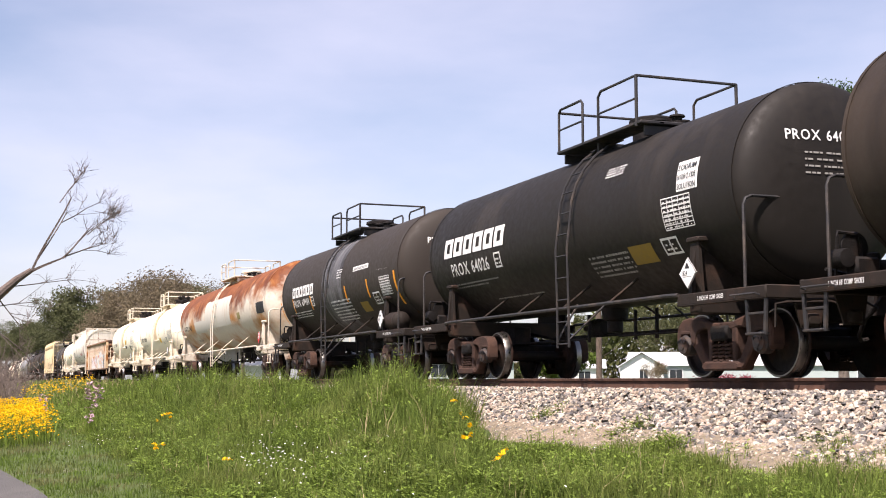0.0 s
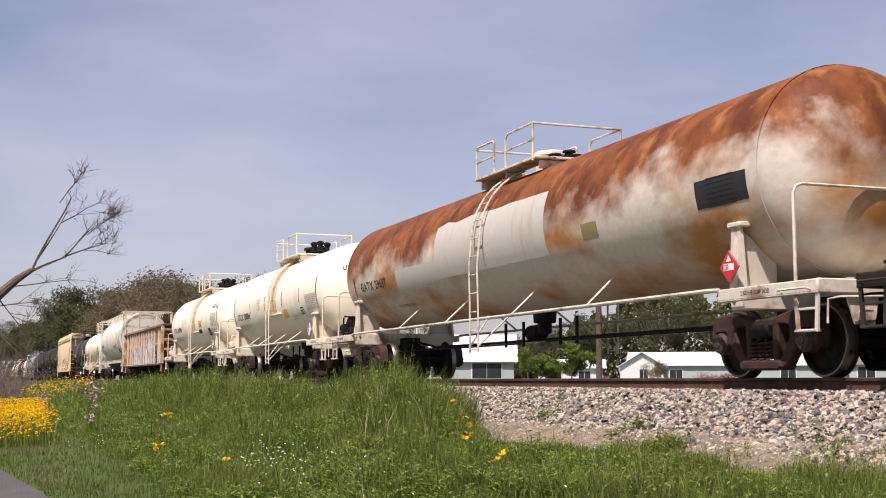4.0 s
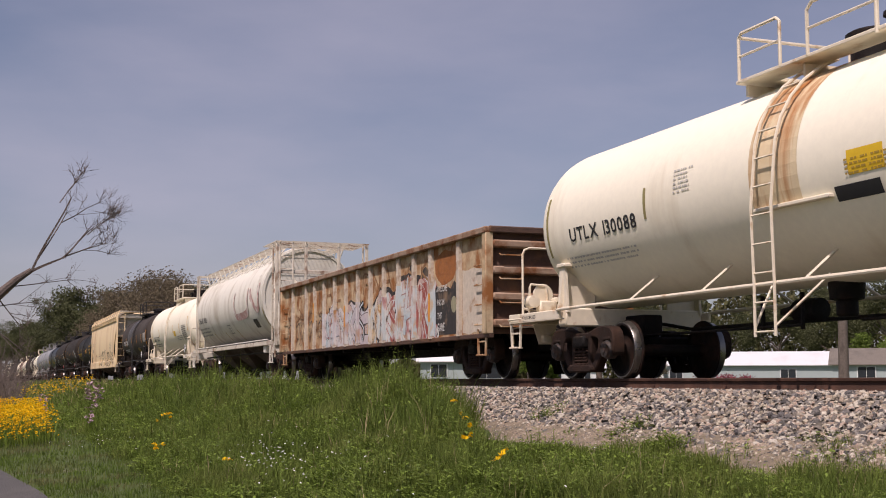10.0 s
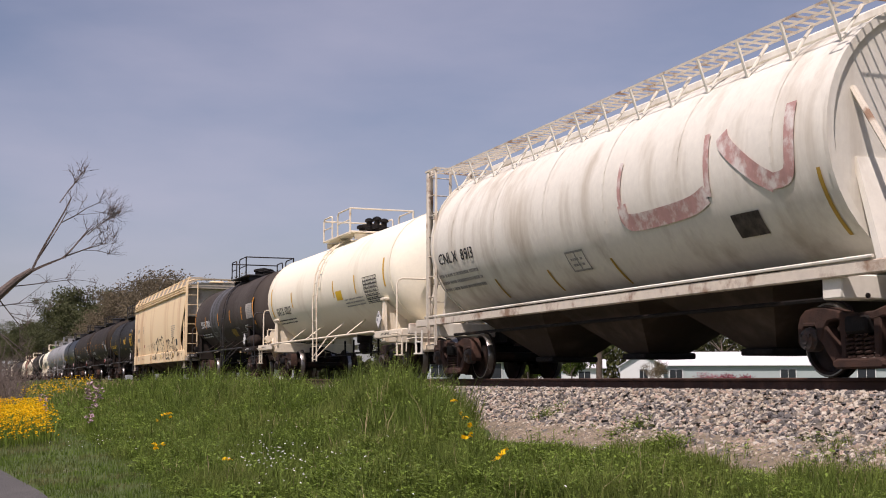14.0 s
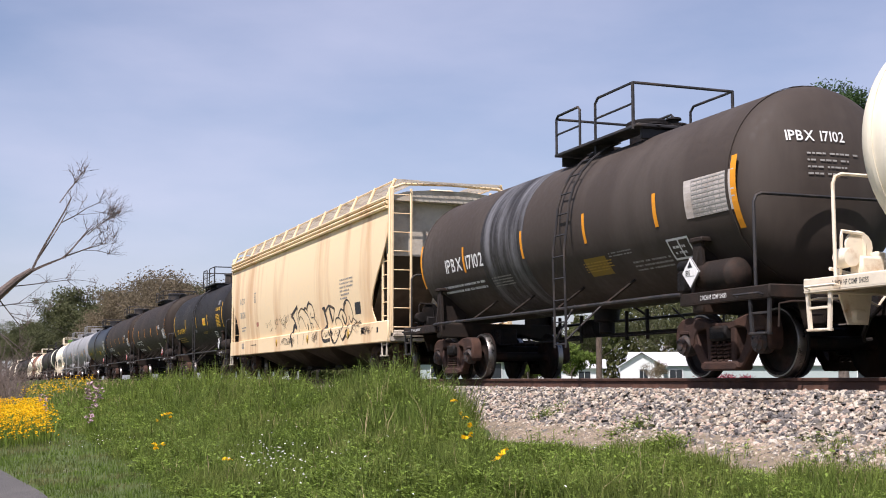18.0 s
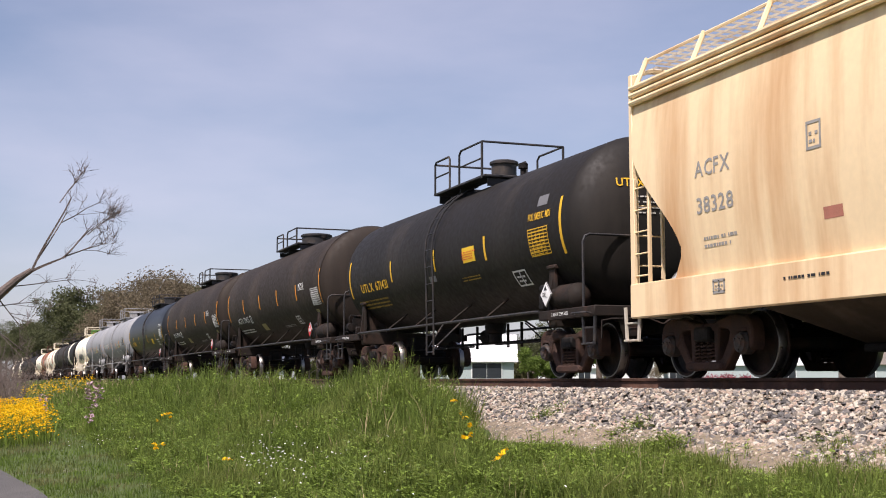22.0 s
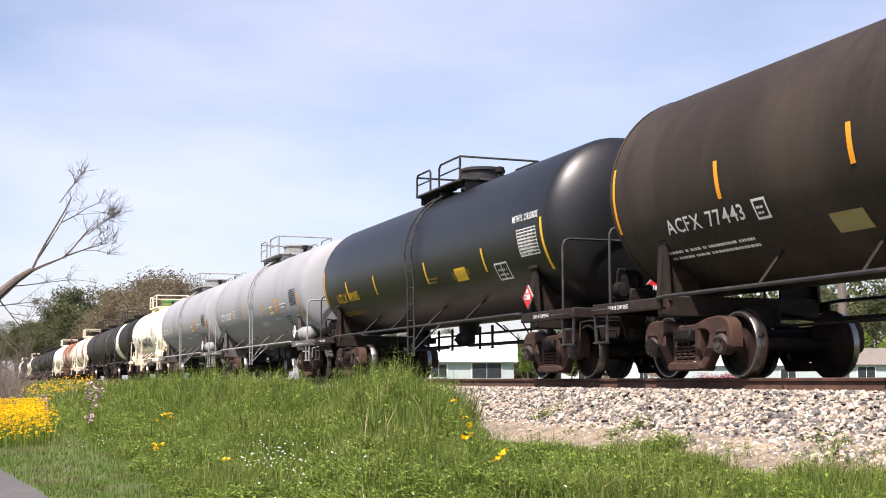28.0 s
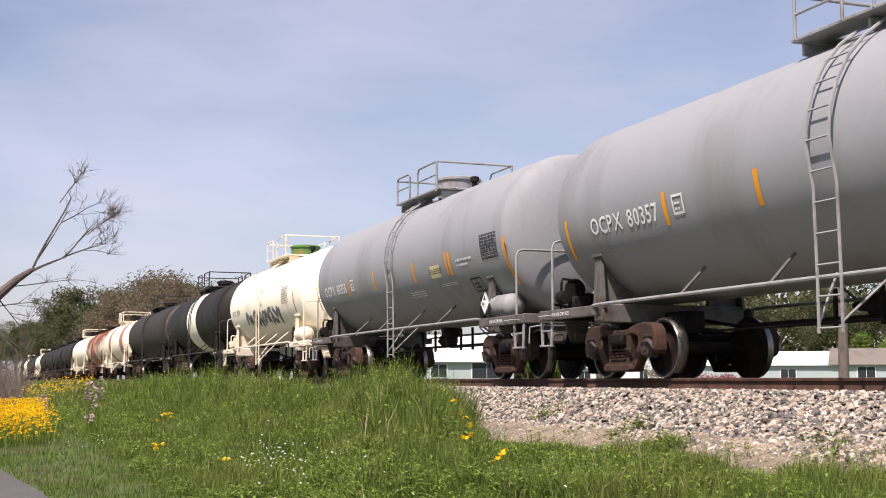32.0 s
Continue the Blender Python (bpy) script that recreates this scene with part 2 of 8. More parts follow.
# brown steel with the deep shade under the hoppers mixed into its colour
chute_mat = coat("shade_dark_brown_hopper_steel", (0.055, 0.040, 0.030), 0.75, grain=0.2, stain=(0.11, 0.085, 0.066), stain_size=1.5)
chord_mat = coat("rust_stained_pale_chord", (0.34, 0.235, 0.165), 0.7, grain=0.15, stain=(0.19, 0.075, 0.03), stain_size=2.2, stain_span=(0.45, 0.62), bump=0.15)
salmon = coat("faded_salmon_red_paint", (0.42, 0.17, 0.12), 0.6, grain=0.12)
green_paint = coat("worn_green_bonnet_paint", (0.08, 0.2, 0.05), 0.6, stain=(0.25, 0.12, 0.06), stain_size=3.0, stain_span=(0.5, 0.65))
spray_pale = coat("pale_blue_spray_paint", (0.44, 0.51, 0.53), 0.6, grain=0.2, stain=(0.56, 0.55, 0.53), stain_size=2.6, stain_span=(0.45, 0.6), bump=0)
spray_lilac = coat("lilac_grey_spray_paint", (0.46, 0.41, 0.44), 0.6, grain=0.2, stain=(0.58, 0.50, 0.48), stain_size=2.6, stain_span=(0.45, 0.65), bump=0)
spray_cream = coat("cream_spray_paint", (0.62, 0.50, 0.33), 0.6, grain=0.2, stain=(0.50, 0.30, 0.15), stain_size=3.0, stain_span=(0.5, 0.65), bump=0)
spray_moss = coat("mossy_green_spray_paint", (0.30, 0.28, 0.18), 0.7, grain=0.2, bump=0)
ink_umber = coat("faded_umber_letter_paint", (0.25, 0.125, 0.06), 0.7, grain=0.2, stain=(0.42, 0.26, 0.14), stain_size=3.0, stain_span=(0.48, 0.6), bump=0)
rust_patch = coat("bare_orange_rust", (0.34, 0.13, 0.045), 0.8, grain=0.25, stain=(0.24, 0.09, 0.03), stain_size=2.5, bump=0.1)
spray_white = coat("dirty_white_spray_paint", (0.60, 0.58, 0.54), 0.6, grain=0.15, stain=(0.35, 0.2, 0.1), stain_size=3.0, stain_span=(0.58, 0.72), bump=0)
spray_red = coat("faded_red_spray_paint", (0.36, 0.09, 0.07), 0.6, grain=0.2, stain=(0.45, 0.3, 0.25), stain_size=3.0, stain_span=(0.5, 0.7), bump=0)
spray_pink = coat("faded_pink_spray_paint", (0.50, 0.36, 0.31), 0.6, grain=0.2, bump=0)
spray_black = coat("worn_black_spray_paint", (0.045, 0.041, 0.039), 0.65, grain=0.25, stain=(0.24, 0.16, 0.10), stain_size=2.5, stain_span=(0.52, 0.72), bump=0)
ink_brown = coat("faded_brown_stripe", (0.20, 0.13, 0.10), 0.6, grain=0.15, bump=0)
ink_blue = coat("dark_blue_panel", (0.05, 0.07, 0.13), 0.5, grain=0.08, bump=0)
ink_grey = coat("grey_patch_paint", (0.16, 0.16, 0.165), 0.6, grain=0.08, bump=0)
ink_dirt = coat("dirty_brown_patch", (0.30, 0.26, 0.21), 0.8, grain=0.15, bump=0)
ink_faint = coat("faint_buff_lettering", (0.60, 0.54, 0.45), 0.7, grain=0.15, bump=0)
ink_paper = coat("dirty_white_panel", (0.50, 0.46, 0.42), 0.6, grain=0.1, stain=(0.36, 0.30, 0.25), stain_size=3.0, bump=0)
ink_pale = coat("pale_yellow_notice", (0.60, 0.55, 0.30), 0.6, grain=0.06, bump=0)
ink_faded = coat("faded_dirty_yellow_panel", (0.24, 0.16, 0.03), 0.6, grain=0.15, bump=0)
INK = {"white": ink_white, "black": ink_black, "yellow": ink_yellow, "orange": ink_orange, "gold": ink_gold, "rust": ink_rust, "red": ink_red, "dull": ink_dull, "brown": ink_brown, "blue": ink_blue, "grey": ink_grey, "dirt": ink_dirt, "faint": ink_faint, "soft": ink_soft,
       "paper": ink_paper, "pale": ink_pale, "faded": ink_faded}
ink_sign = coat("yellow_notice_panel", (0.78, 0.50, 0.03), 0.5, grain=0.05, bump=0)
ink_olive = coat("faded_olive_panel", (0.28, 0.24, 0.10), 0.6, grain=0.1, bump=0)
ink_grime = coat("greasy_black_patch", (0.10, 0.085, 0.07), 0.7, grain=0.3, stain=(0.04, 0.035, 0.03), stain_size=5.0, stain_span=(0.4, 0.6), bump=0)
INK.update(grime=ink_grime, salmon=salmon, sign=ink_sign, olive=ink_olive, dark=ink_black)
rail_steel = coat("rusty_rail_steel", (0.07, 0.037, 0.026), 0.75, 0.0, grain=0.2, stain=(0.15, 0.075, 0.05), stain_size=3.0, bump=0.1)
tie_wood = coat("creosoted_tie_wood", (0.07, 0.055, 0.045), 0.85, grain=0.3, stain=(0.16, 0.13, 0.11), stain_size=2.0, stretch=(0.1, 1, 1), bump=0.4, bump_size=25)
# bed below the loose stones, coloured dark for the shade in their gaps
ballast_mat = coat("gap_shade_limestone_ballast", (0.13, 0.112, 0.09), 0.85, grain=0.18, grain_size=30, stain=(0.085, 0.076, 0.066), stain_size=11.0, stain_span=(0.53, 0.62), island=0.55, bump=0.3)
STONES = ((0.464, 0.400, 0.307), (0.302, 0.261, 0.203), (0.174, 0.160, 0.148), (0.545, 0.487, 0.400), (0.099, 0.092, 0.089), (0.371, 0.296, 0.226), (0.220, 0.191, 0.162), (0.510, 0.458, 0.383), (0.145, 0.136, 0.131), (0.441, 0.336, 0.267), (0.267, 0.244, 0.220))
loose_mat = coat("mixed_limestone_ballast", (0.4, 0.35, 0.28), 0.85, grain=0.2, grain_size=30, island=0.5, palette=STONES, bump=0.3)
stone_mat = coat("limestone_ballast_stone", (0.42, 0.37, 0.29), 0.85, grain=0.18, grain_size=30, each=0.6, palette=STONES, bump=0.3)
earth_mat = coat("sandy_gravel_earth", (0.22, 0.185, 0.135), 0.95, grain=0.3, grain_size=25, stain=(0.085, 0.115, 0.035), stain_size=0.5, stain_span=(0.22, 0.42), bump=0.6, bump_size=40)
# darkened ballast that sends less light up under the cars
crib_dark_mat = coat("bounce_damping_dark_ballast", (0.075, 0.062, 0.052), 0.85, grain=0.3, grain_size=30, stain=(0.16, 0.135, 0.11), stain_size=1.5, stain_span=(0.55, 0.75), bump=0.6, bump_size=35)
sand_mat = coat("trodden_sandy_gravel", (0.29, 0.23, 0.165), 0.95, grain=0.3, grain_size=40, stain=(0.17, 0.145, 0.105), stain_size=2.0, stain_span=(0.45, 0.65), bump=0.8, bump_size=50)
asphalt_mat = coat("old_asphalt_path", (0.11, 0.105, 0.10), 0.9, grain=0.2, grain_size=60, stain=(0.16, 0.15, 0.14), stain_size=0.8, bump=0.5, bump_size=90)
grass_mat = coat("fresh_spring_grass", (0.134, 0.184, 0.040), 0.6, grain=0.25, grain_size=1.2, stain=(0.21, 0.24, 0.066), stain_size=0.5, stain_span=(0.45, 0.7), island=0.55, bump=0, thin=0.45)
lawn_mat = coat("short_mown_grass", (0.12, 0.18, 0.035), 0.7, grain=0.25, grain_size=1.2, stain=(0.17, 0.145, 0.075), stain_size=0.6, stain_span=(0.48, 0.64), island=0.3, bump=0, thin=0.35)
dry_mat = coat("dry_straw_stalks", (0.34, 0.28, 0.15), 0.8, grain=0.2, island=0.3, bump=0)
weed_mat = coat("broadleaf_weed_green", (0.160, 0.226, 0.042), 0.55, grain=0.2, grain_size=2.0, island=0.5, bump=0, thin=0.35)
petal_yellow = coat("yellow_flower_petals", (0.85, 0.52, 0.01), 0.6, grain=0.08, island=0.15, bump=0, thin=0.35)
petal_white = coat("white_flower_petals", (0.8, 0.8, 0.78), 0.6, grain=0.05, bump=0)
petal_mauve = coat("faded_mauve_seed_heads", (0.38, 0.26, 0.28), 0.8, grain=0.15, island=0.25, bump=0)
bark_mat = coat("grey_brown_bark", (0.16, 0.13, 0.11), 0.9, grain=0.3, stain=(0.08, 0.065, 0.055), stain_size=3.0, stretch=(1, 1, 0.3), bump=0.8, bump_size=18)
dead_bark = coat("bleached_dead_bark", (0.14, 0.11, 0.095), 0.9, grain=0.3, stain=(0.11, 0.085, 0.075), stain_size=4.0, bump=0.6, bump_size=20)
# leaf green paled and greyed: the haze of distance is in the colour
leaf_oak = coat("hazed_oak_leaves", (0.10, 0.108, 0.052), 0.7, grain=0.25, grain_size=0.6, island=0.25, bump=0, thin=0.35)
woods_mat = coat("olive_brown_woods", (0.105, 0.10, 0.048), 0.8, grain=0.3, grain_size=0.15, stain=(0.075, 0.09, 0.03), stain_size=0.06, stain_span=(0.45, 0.6), island=0.15, bump=0, thin=0.35)
leaf_spring = coat("young_spring_leaves", (0.12, 0.17, 0.035), 0.6, grain=0.25, grain_size=0.6, island=0.35, bump=0, thin=0.35)
leaf_bud = coat("reddish_budding_twigs", (0.18, 0.145, 0.095), 0.7, grain=0.25, grain_size=0.6, island=0.22, bump=0, thin=0.35)
leaf_pine = coat("pine_needles", (0.055, 0.095, 0.035), 0.55, grain=0.3, grain_size=0.8, island=0.4, bump=0, thin=0.35)
leaf_azalea = coat("dark_pink_azalea_blossom", (0.24, 0.05, 0.07), 0.7, grain=0.3, grain_size=1.0, island=0.3, bump=0)
siding_mat = coat("pale_grey_green_siding", (0.38, 0.44, 0.43), 0.6, grain=0.05, bump=0.02)
siding_white = coat("white_wall_siding", (0.7, 0.72, 0.70), 0.6, grain=0.05, bump=0.02)
roof_white = coat("white_metal_roof", (0.70, 0.70, 0.70), 0.45, grain=0.04, stain=(0.6, 0.6, 0.6), stain_size=0.4, bump=0.02)
roof_grey = coat("weathered_grey_shingles", (0.19, 0.165, 0.14), 0.9, grain=0.2, stain=(0.13, 0.115, 0.10), stain_size=0.8, bump=0.3)
window_dark = coat("dark_window_glass", (0.03, 0.035, 0.04), 0.12, grain=0.05, bump=0)
pole_wood = coat("weathered_pole_wood", (0.12, 0.09, 0.07), 0.9, grain=0.25, stretch=(1, 1, 0.1), stain=(0.09, 0.07, 0.06), stain_size=3.0, bump=0.4)


# ---- mesh helpers ----
class Shape:
    """Collects vertices and faces of one mesh."""

    def __init__(self):
        self.v, self.f = [], []

    def add(self, verts, faces):
        k = len(self.v)
        self.v.extend(verts)
        self.f.extend([tuple(i + k for i in q) for q in faces])
        return self

    def box(self, c, s, chamfer=0.012, turn=None):
        h = [a / 2 for a in s]
        ch = min(chamfer, min(h) * 0.45)
        verts, idx = [], {}
        for sx in (-1, 1):
            for sy in (-1, 1):
                for sz in (-1, 1):
                    for a in range(3):
                        p = [sx * h[0], sy * h[1], sz * h[2]]
                        for b in range(3):
                            if b != a:
                                p[b] -= math.copysign(ch, p[b])
                        idx[(sx, sy, sz, a)] = len(verts)
                        p = Vector(p)
                        if turn is not None:
                            p = turn @ p
                        verts.append(tuple(p + Vector(c)))
        faces = []
        for a in range(3):
            b, d = [i for i in range(3) if i != a]
            for s0 in (-1, 1):
                loop = []
                for sb, sd in ((-1, -1), (1, -1), (1, 1), (-1, 1)):
                    k = [0, 0, 0]
                    k[a], k[b], k[d] = s0, sb, sd
                    loop.append(idx[(*k, a)])
                faces.append(loop)
            for sb in (-1, 1):
                for sd in (-1, 1):
                    k0, k1 = [0, 0, 0], [0, 0, 0]
                    k0[a], k0[b], k0[d] = -1, sb, sd
                    k1[a], k1[b], k1[d] = 1, sb, sd
                    faces.append([idx[(*k0, b)], idx[(*k1, b)], idx[(*k1, d)], idx[(*k0, d)]])
        for sx in (-1, 1):
            for sy in (-1, 1):
                for sz in (-1, 1):
                    faces.append([idx[(sx, sy, sz, a)] for a in range(3)])
        return self.add(verts, faces)

    def tube(self, pts, r, n=8, taper=None):
        pts = [Vector(p) for p in pts]
        verts, faces = [], []
        side = None
        for i, p in enumerate(pts):
            d = (pts[min(i + 1, len(pts) - 1)] - pts[max(i - 1, 0)]).normalized()
            if side is None:
                side = d.orthogonal().normalized()
            else:
                side = (side - d * side.dot(d)).normalized()
            up = d.cross(side)
            rr = r if taper is None else r + (taper - r) * i / (len(pts) - 1)
            for k in range(n):
                a = 2 * math.pi * k / n
                verts.append(tuple(p + side * (rr * math.cos(a)) + up * (rr * math.sin(a))))
        for i in range(len(pts) - 1):
            for k in range(n):
                faces.append((i * n + k, i * n + (k + 1) % n, (i + 1) * n + (k + 1) % n, (i + 1) * n + k))
        faces.append(tuple(range(n)))
        faces.append(tuple(range((len(pts) - 1) * n, len(pts) * n)))
        return self.add(verts, faces)

    def turned(self, prof, n=32, axis="y", c=(0, 0, 0), closed=False):
        """Turns a profile of (along, radius) about an axis through c."""
        verts, faces = [], []
        for a, r in prof:
            for k in range(n):
                w = 2 * math.pi * k / n
                p, q = r * math.cos(w), r * math.sin(w)
                v = {"y": (p, a, q), "x": (a, p, q), "z": (p, q, a)}[axis]
                verts.append((v[0] + c[0], v[1] + c[1], v[2] + c[2]))
        m = len(prof)
        for i in range(m if closed else m - 1):
            j = (i + 1) % m
            for k in range(n):
                faces.append((i * n + k, i * n + (k + 1) % n, j * n + (k + 1) % n, j * n + k))
        if not closed:
            faces.append(tuple(range(n)))
            faces.append(tuple(range((m - 1) * n, m * n)))
        return self.add(verts, faces)

    def slab(self, outline, d0, d1, axis="x"):
        """A flat outline, thick from d0 to d1 along an axis. axis x: outline (y, z); y: (x, z); z: (x, y)."""
        k = len(outline)

        def at(p, d):
            return {"x": (d, p[0], p[1]), "y": (p[0], d, p[1]), "z": (p[0], p[1], d)}[axis]
        verts = [at(p, d0) for p in outline] + [at(p, d1) for p in outline]
        faces = [tuple(range(k)), tuple(range(k, 2 * k))] + [(i, (i + 1) % k, k + (i + 1) % k, k + i) for i in range(k)]
        return self.add(verts, faces)

    def cast(self, outline, d0, d1, ch=0.02, mirror=False):
        """An outline (y, z), thick along x from d0 to d1, with its outer edge rounded off by ch."""
        if mirror:
            outline = [(-y, z) for y, z in reversed(outline)]
        k, inner = len(outline), []
        area = sum(a[0] * b[1] - b[0] * a[1] for a, b in zip(outline, outline[1:] + outline[:1]))
        turn = 1 if area > 0 else -1
        for i in range(k):
            p, q, r = Vector(outline[i - 1]), Vector(outline[i]), Vector(outline[(i + 1) % k])
            e, f = (q - p).normalized(), (r - q).normalized()
            n = Vector((-e.y - f.y, e.x + f.x)) * turn
            n = n.normalized() if n.length > 1e-6 else Vector((0, 0))
            inner.append((q.x + n.x * ch, q.y + n.y * ch))
        verts = [(d0, a, b) for a, b in outline] + [(d1 - ch, a, b) for a, b in outline] + [(d1, a, b) for a, b in inner]
        faces = [tuple(range(k)), tuple(range(2 * k, 3 * k))]
        for j in (0, k):
            faces += [(j + i, j + (i + 1) % k, j + k + (i + 1) % k, j + k + i) for i in range(k)]
        return self.add(verts, faces)

    def mesh(self, name, material, smooth=False, fix=True):
        me = bpy.data.meshes.new(name)
        me.from_pydata(self.v, [], self.f)
        if fix and len(self.v) < 60000:
            bm = bmesh.new()
            bm.from_mesh(me)
            bmesh.ops.recalc_face_normals(bm, faces=bm.faces)
            bm.to_mesh(me)
            bm.free()
        if material:
            me.materials.append(material)
        if smooth:
            me.shade_smooth()
            me.set_sharp_from_angle(angle=radians(38))
        return me


def part(name, shape, material, parent, label="", smooth=True, at=None, kind=""):
    """One mesh object under a thing or a part. shape: a Shape, or a mesh that others share."""
    me = shape if isinstance(shape, bpy.types.Mesh) else shape.mesh(name, material, smooth)
    ob = new(name, me)
    ob.parent = parent
    if at is not None:
        ob.matrix_local = at
    return tagged(ob, label, kind=kind)


def lone(name, shape, material, label, category, group="", kind="", smooth=True):
    me = shape if isinstance(shape, bpy.types.Mesh) else shape.mesh(name, material, smooth)
    return tagged(new(name, me), label, category, group, kind)


def empty(name, label, category, group="", at=None):
    ob = new(name)
    ob.empty_display_size = 0.5
    if at is not None:
        ob.matrix_world = at
    return tagged(ob, label, category, group)


# Outlines of the characters, one unit high, made while the scene is still empty.
GLYPH = {}


def make_glyphs(chars, heavy):
    obs = {}
    for ch in chars:
        cu = bpy.data.curves.new("glyph", "FONT")
        cu.body, cu.size, cu.resolution_u, cu.offset = ch, 1.0, 2, heavy
        obs[ch] = new("glyph", cu)
    dg = bpy.context.evaluated_depsgraph_get()
    for ch, ob in obs.items():
        me = bpy.data.meshes.new_from_object(ob.evaluated_get(dg))
        vs = [(v.co.x, v.co.y) for v in me.vertices]
        wide = max(x for x, y in vs) + 0.09 if vs else 0.35
        low = min(x for x, y in vs) if vs else 0.0
        GLYPH[ch] = ([(x - low, y) for x, y in vs], [tuple(p.vertices) for p in me.polygons], wide - low)
        bpy.data.meshes.remove(me)
    for ob in obs.values():
        cu = ob.data
        bpy.data.objects.remove(ob)
        bpy.data.curves.remove(cu)


make_glyphs("ABCDEFGHIJKLMNOPRSTUWXY0123456789-", 0.014)


def words(text, size, place, squeeze=1.0, slant=0.0):
    """The text as a Shape; place(a, b) puts a point a metres along the line and b metres up it. Returns shape and length."""
    sh, pen = Shape(), 0.0
    for ch in text:
        if ch == " ":
            pen += 0.42 * size * squeeze
            continue
        vs, fs, wide = GLYPH[ch]
        sh.add([place(pen + (x * squeeze + slant * y) * size, y * size) for x, y in vs], fs)
        pen += wide * size * squeeze
    return sh, pen


def lettered(text, size, place, squeeze, material, parent, label=""):
    """Each word of a line of text as a part of its own."""
    pen = 0.0
    for word in text.split(" "):
        sh, ln = words(word, size, lambda a, b, pen=pen: place(pen + a, b), squeeze)
        part("lettering", sh, material, parent, label, smooth=False)
        pen += ln + 0.42 * size * squeeze


def on_tank(R, zc, y0, z0, out=0.012):
    """A place() on the near flank of a tank: from y0 on, starting at height z0."""
    a0 = math.asin(max(-0.99, min(0.99, (z0 - zc) / R)))

    def place(a, b):
        w = a0 + b / R
        return (-(R + out) * math.cos(w), y0 - a, zc + (R + out) * math.sin(w))
    return place


def on_wall(x, y0, z0, out=0.012):
    def place(a, b):
        return (x - out, y0 - a, z0 + b)
    return place


def patch(place, w, h, n=3, m=6):
    """A sheet w wide and h high on a place()."""
    vs = [place(w * i / n, h * j / m) for j in range(m + 1) for i in range(n + 1)]
    fs = [(j * (n + 1) + i, j * (n + 1) + i + 1, (j + 1) * (n + 1) + i + 1, (j + 1) * (n + 1) + i) for j in range(m) for i in range(n)]
    return Shape().add(vs, fs)


def bars(place, rows, w, h, seed=1, fill=0.42):
    """Rows of short bars: writing too small to read."""
    rng, sh = random.Random(seed), Shape()
    step = h / rows
    for r in range(rows):
        a, b = 0.0, h - (r + 1) * step
        while a < w - 0.02:
            d = min(rng.uniform(0.025, 0.085), w - a)
            vs = [place(a, b), place(a + d, b), place(a + d, b + step * fill), place(a, b + step * fill)]
            sh.add(vs, [(0, 1, 2, 3)])
            a += d + rng.choice((0.014, 0.016, 0.02, 0.06))
        if rng.random() < 0.3:
            w *= rng.uniform(0.7, 1.0)
    return sh


def frame_lines(place, w, h, cols, rows, t=0.012):
    sh = Shape()
    for i in range(cols + 1):
        a = w * i / cols
        k = 5
        for j in range(k):
            sh.add([place(a - t / 2, h * j / k), place(a + t / 2, h * j / k), place(a + t / 2, h * (j + 1) / k), place(a - t / 2, h * (j + 1) / k)], [(0, 1, 2, 3)])
    for j in range(rows + 1):
        b = h * j / rows
        sh.add([place(-t / 2, b - t / 2), place(w + t / 2, b - t / 2), place(w + t / 2, b + t / 2), place(-t / 2, b + t / 2)], [(0, 1, 2, 3)])
    return sh


# ---- running gear, shared by all cars ----
WHEEL = 0.457


def wheelset_shape(n=32):
    sh = Shape()
    for s in (-1, 1):
        prof = [(s * 0.60, 0.09), (s * 0.655, 0.12), (s * 0.665, 0.37), (s * 0.675, 0.385), (s * 0.675, WHEEL + 0.026), (s * 0.70, WHEEL + 0.028),
                (s * 0.712, WHEEL + 0.004), (s * 0.82, WHEEL - 0.006), (s * 0.828, WHEEL - 0.03), (s * 0.822, 0.39), (s * 0.765, 0.375), (s * 0.735, 0.25), (s * 0.775, 0.13), (s * 0.82, 0.09)]
        sh.turned(prof if n > 16 else prof[3:9], n, "x")
    sh.turned([(-1.08, 0.075), (-0.8, 0.08), (-0.6, 0.09), (0.6, 0.09), (0.8, 0.08), (1.08, 0.075)], 14 if n > 16 else 6, "x")
    return sh


def tread_shape():
    sh = Shape()
    for s in (-1, 1):
        sh.turned([(s * 0.714, WHEEL + 0.0055), (s * 0.815, WHEEL - 0.0035), (s * 0.829, WHEEL - 0.014), (s * 0.829, WHEEL - 0.032), (s * 0.824, WHEEL - 0.032), (s * 0.74, WHEEL - 0.02)], 32, "x", closed=True)
    return sh


AXLE = 0.91


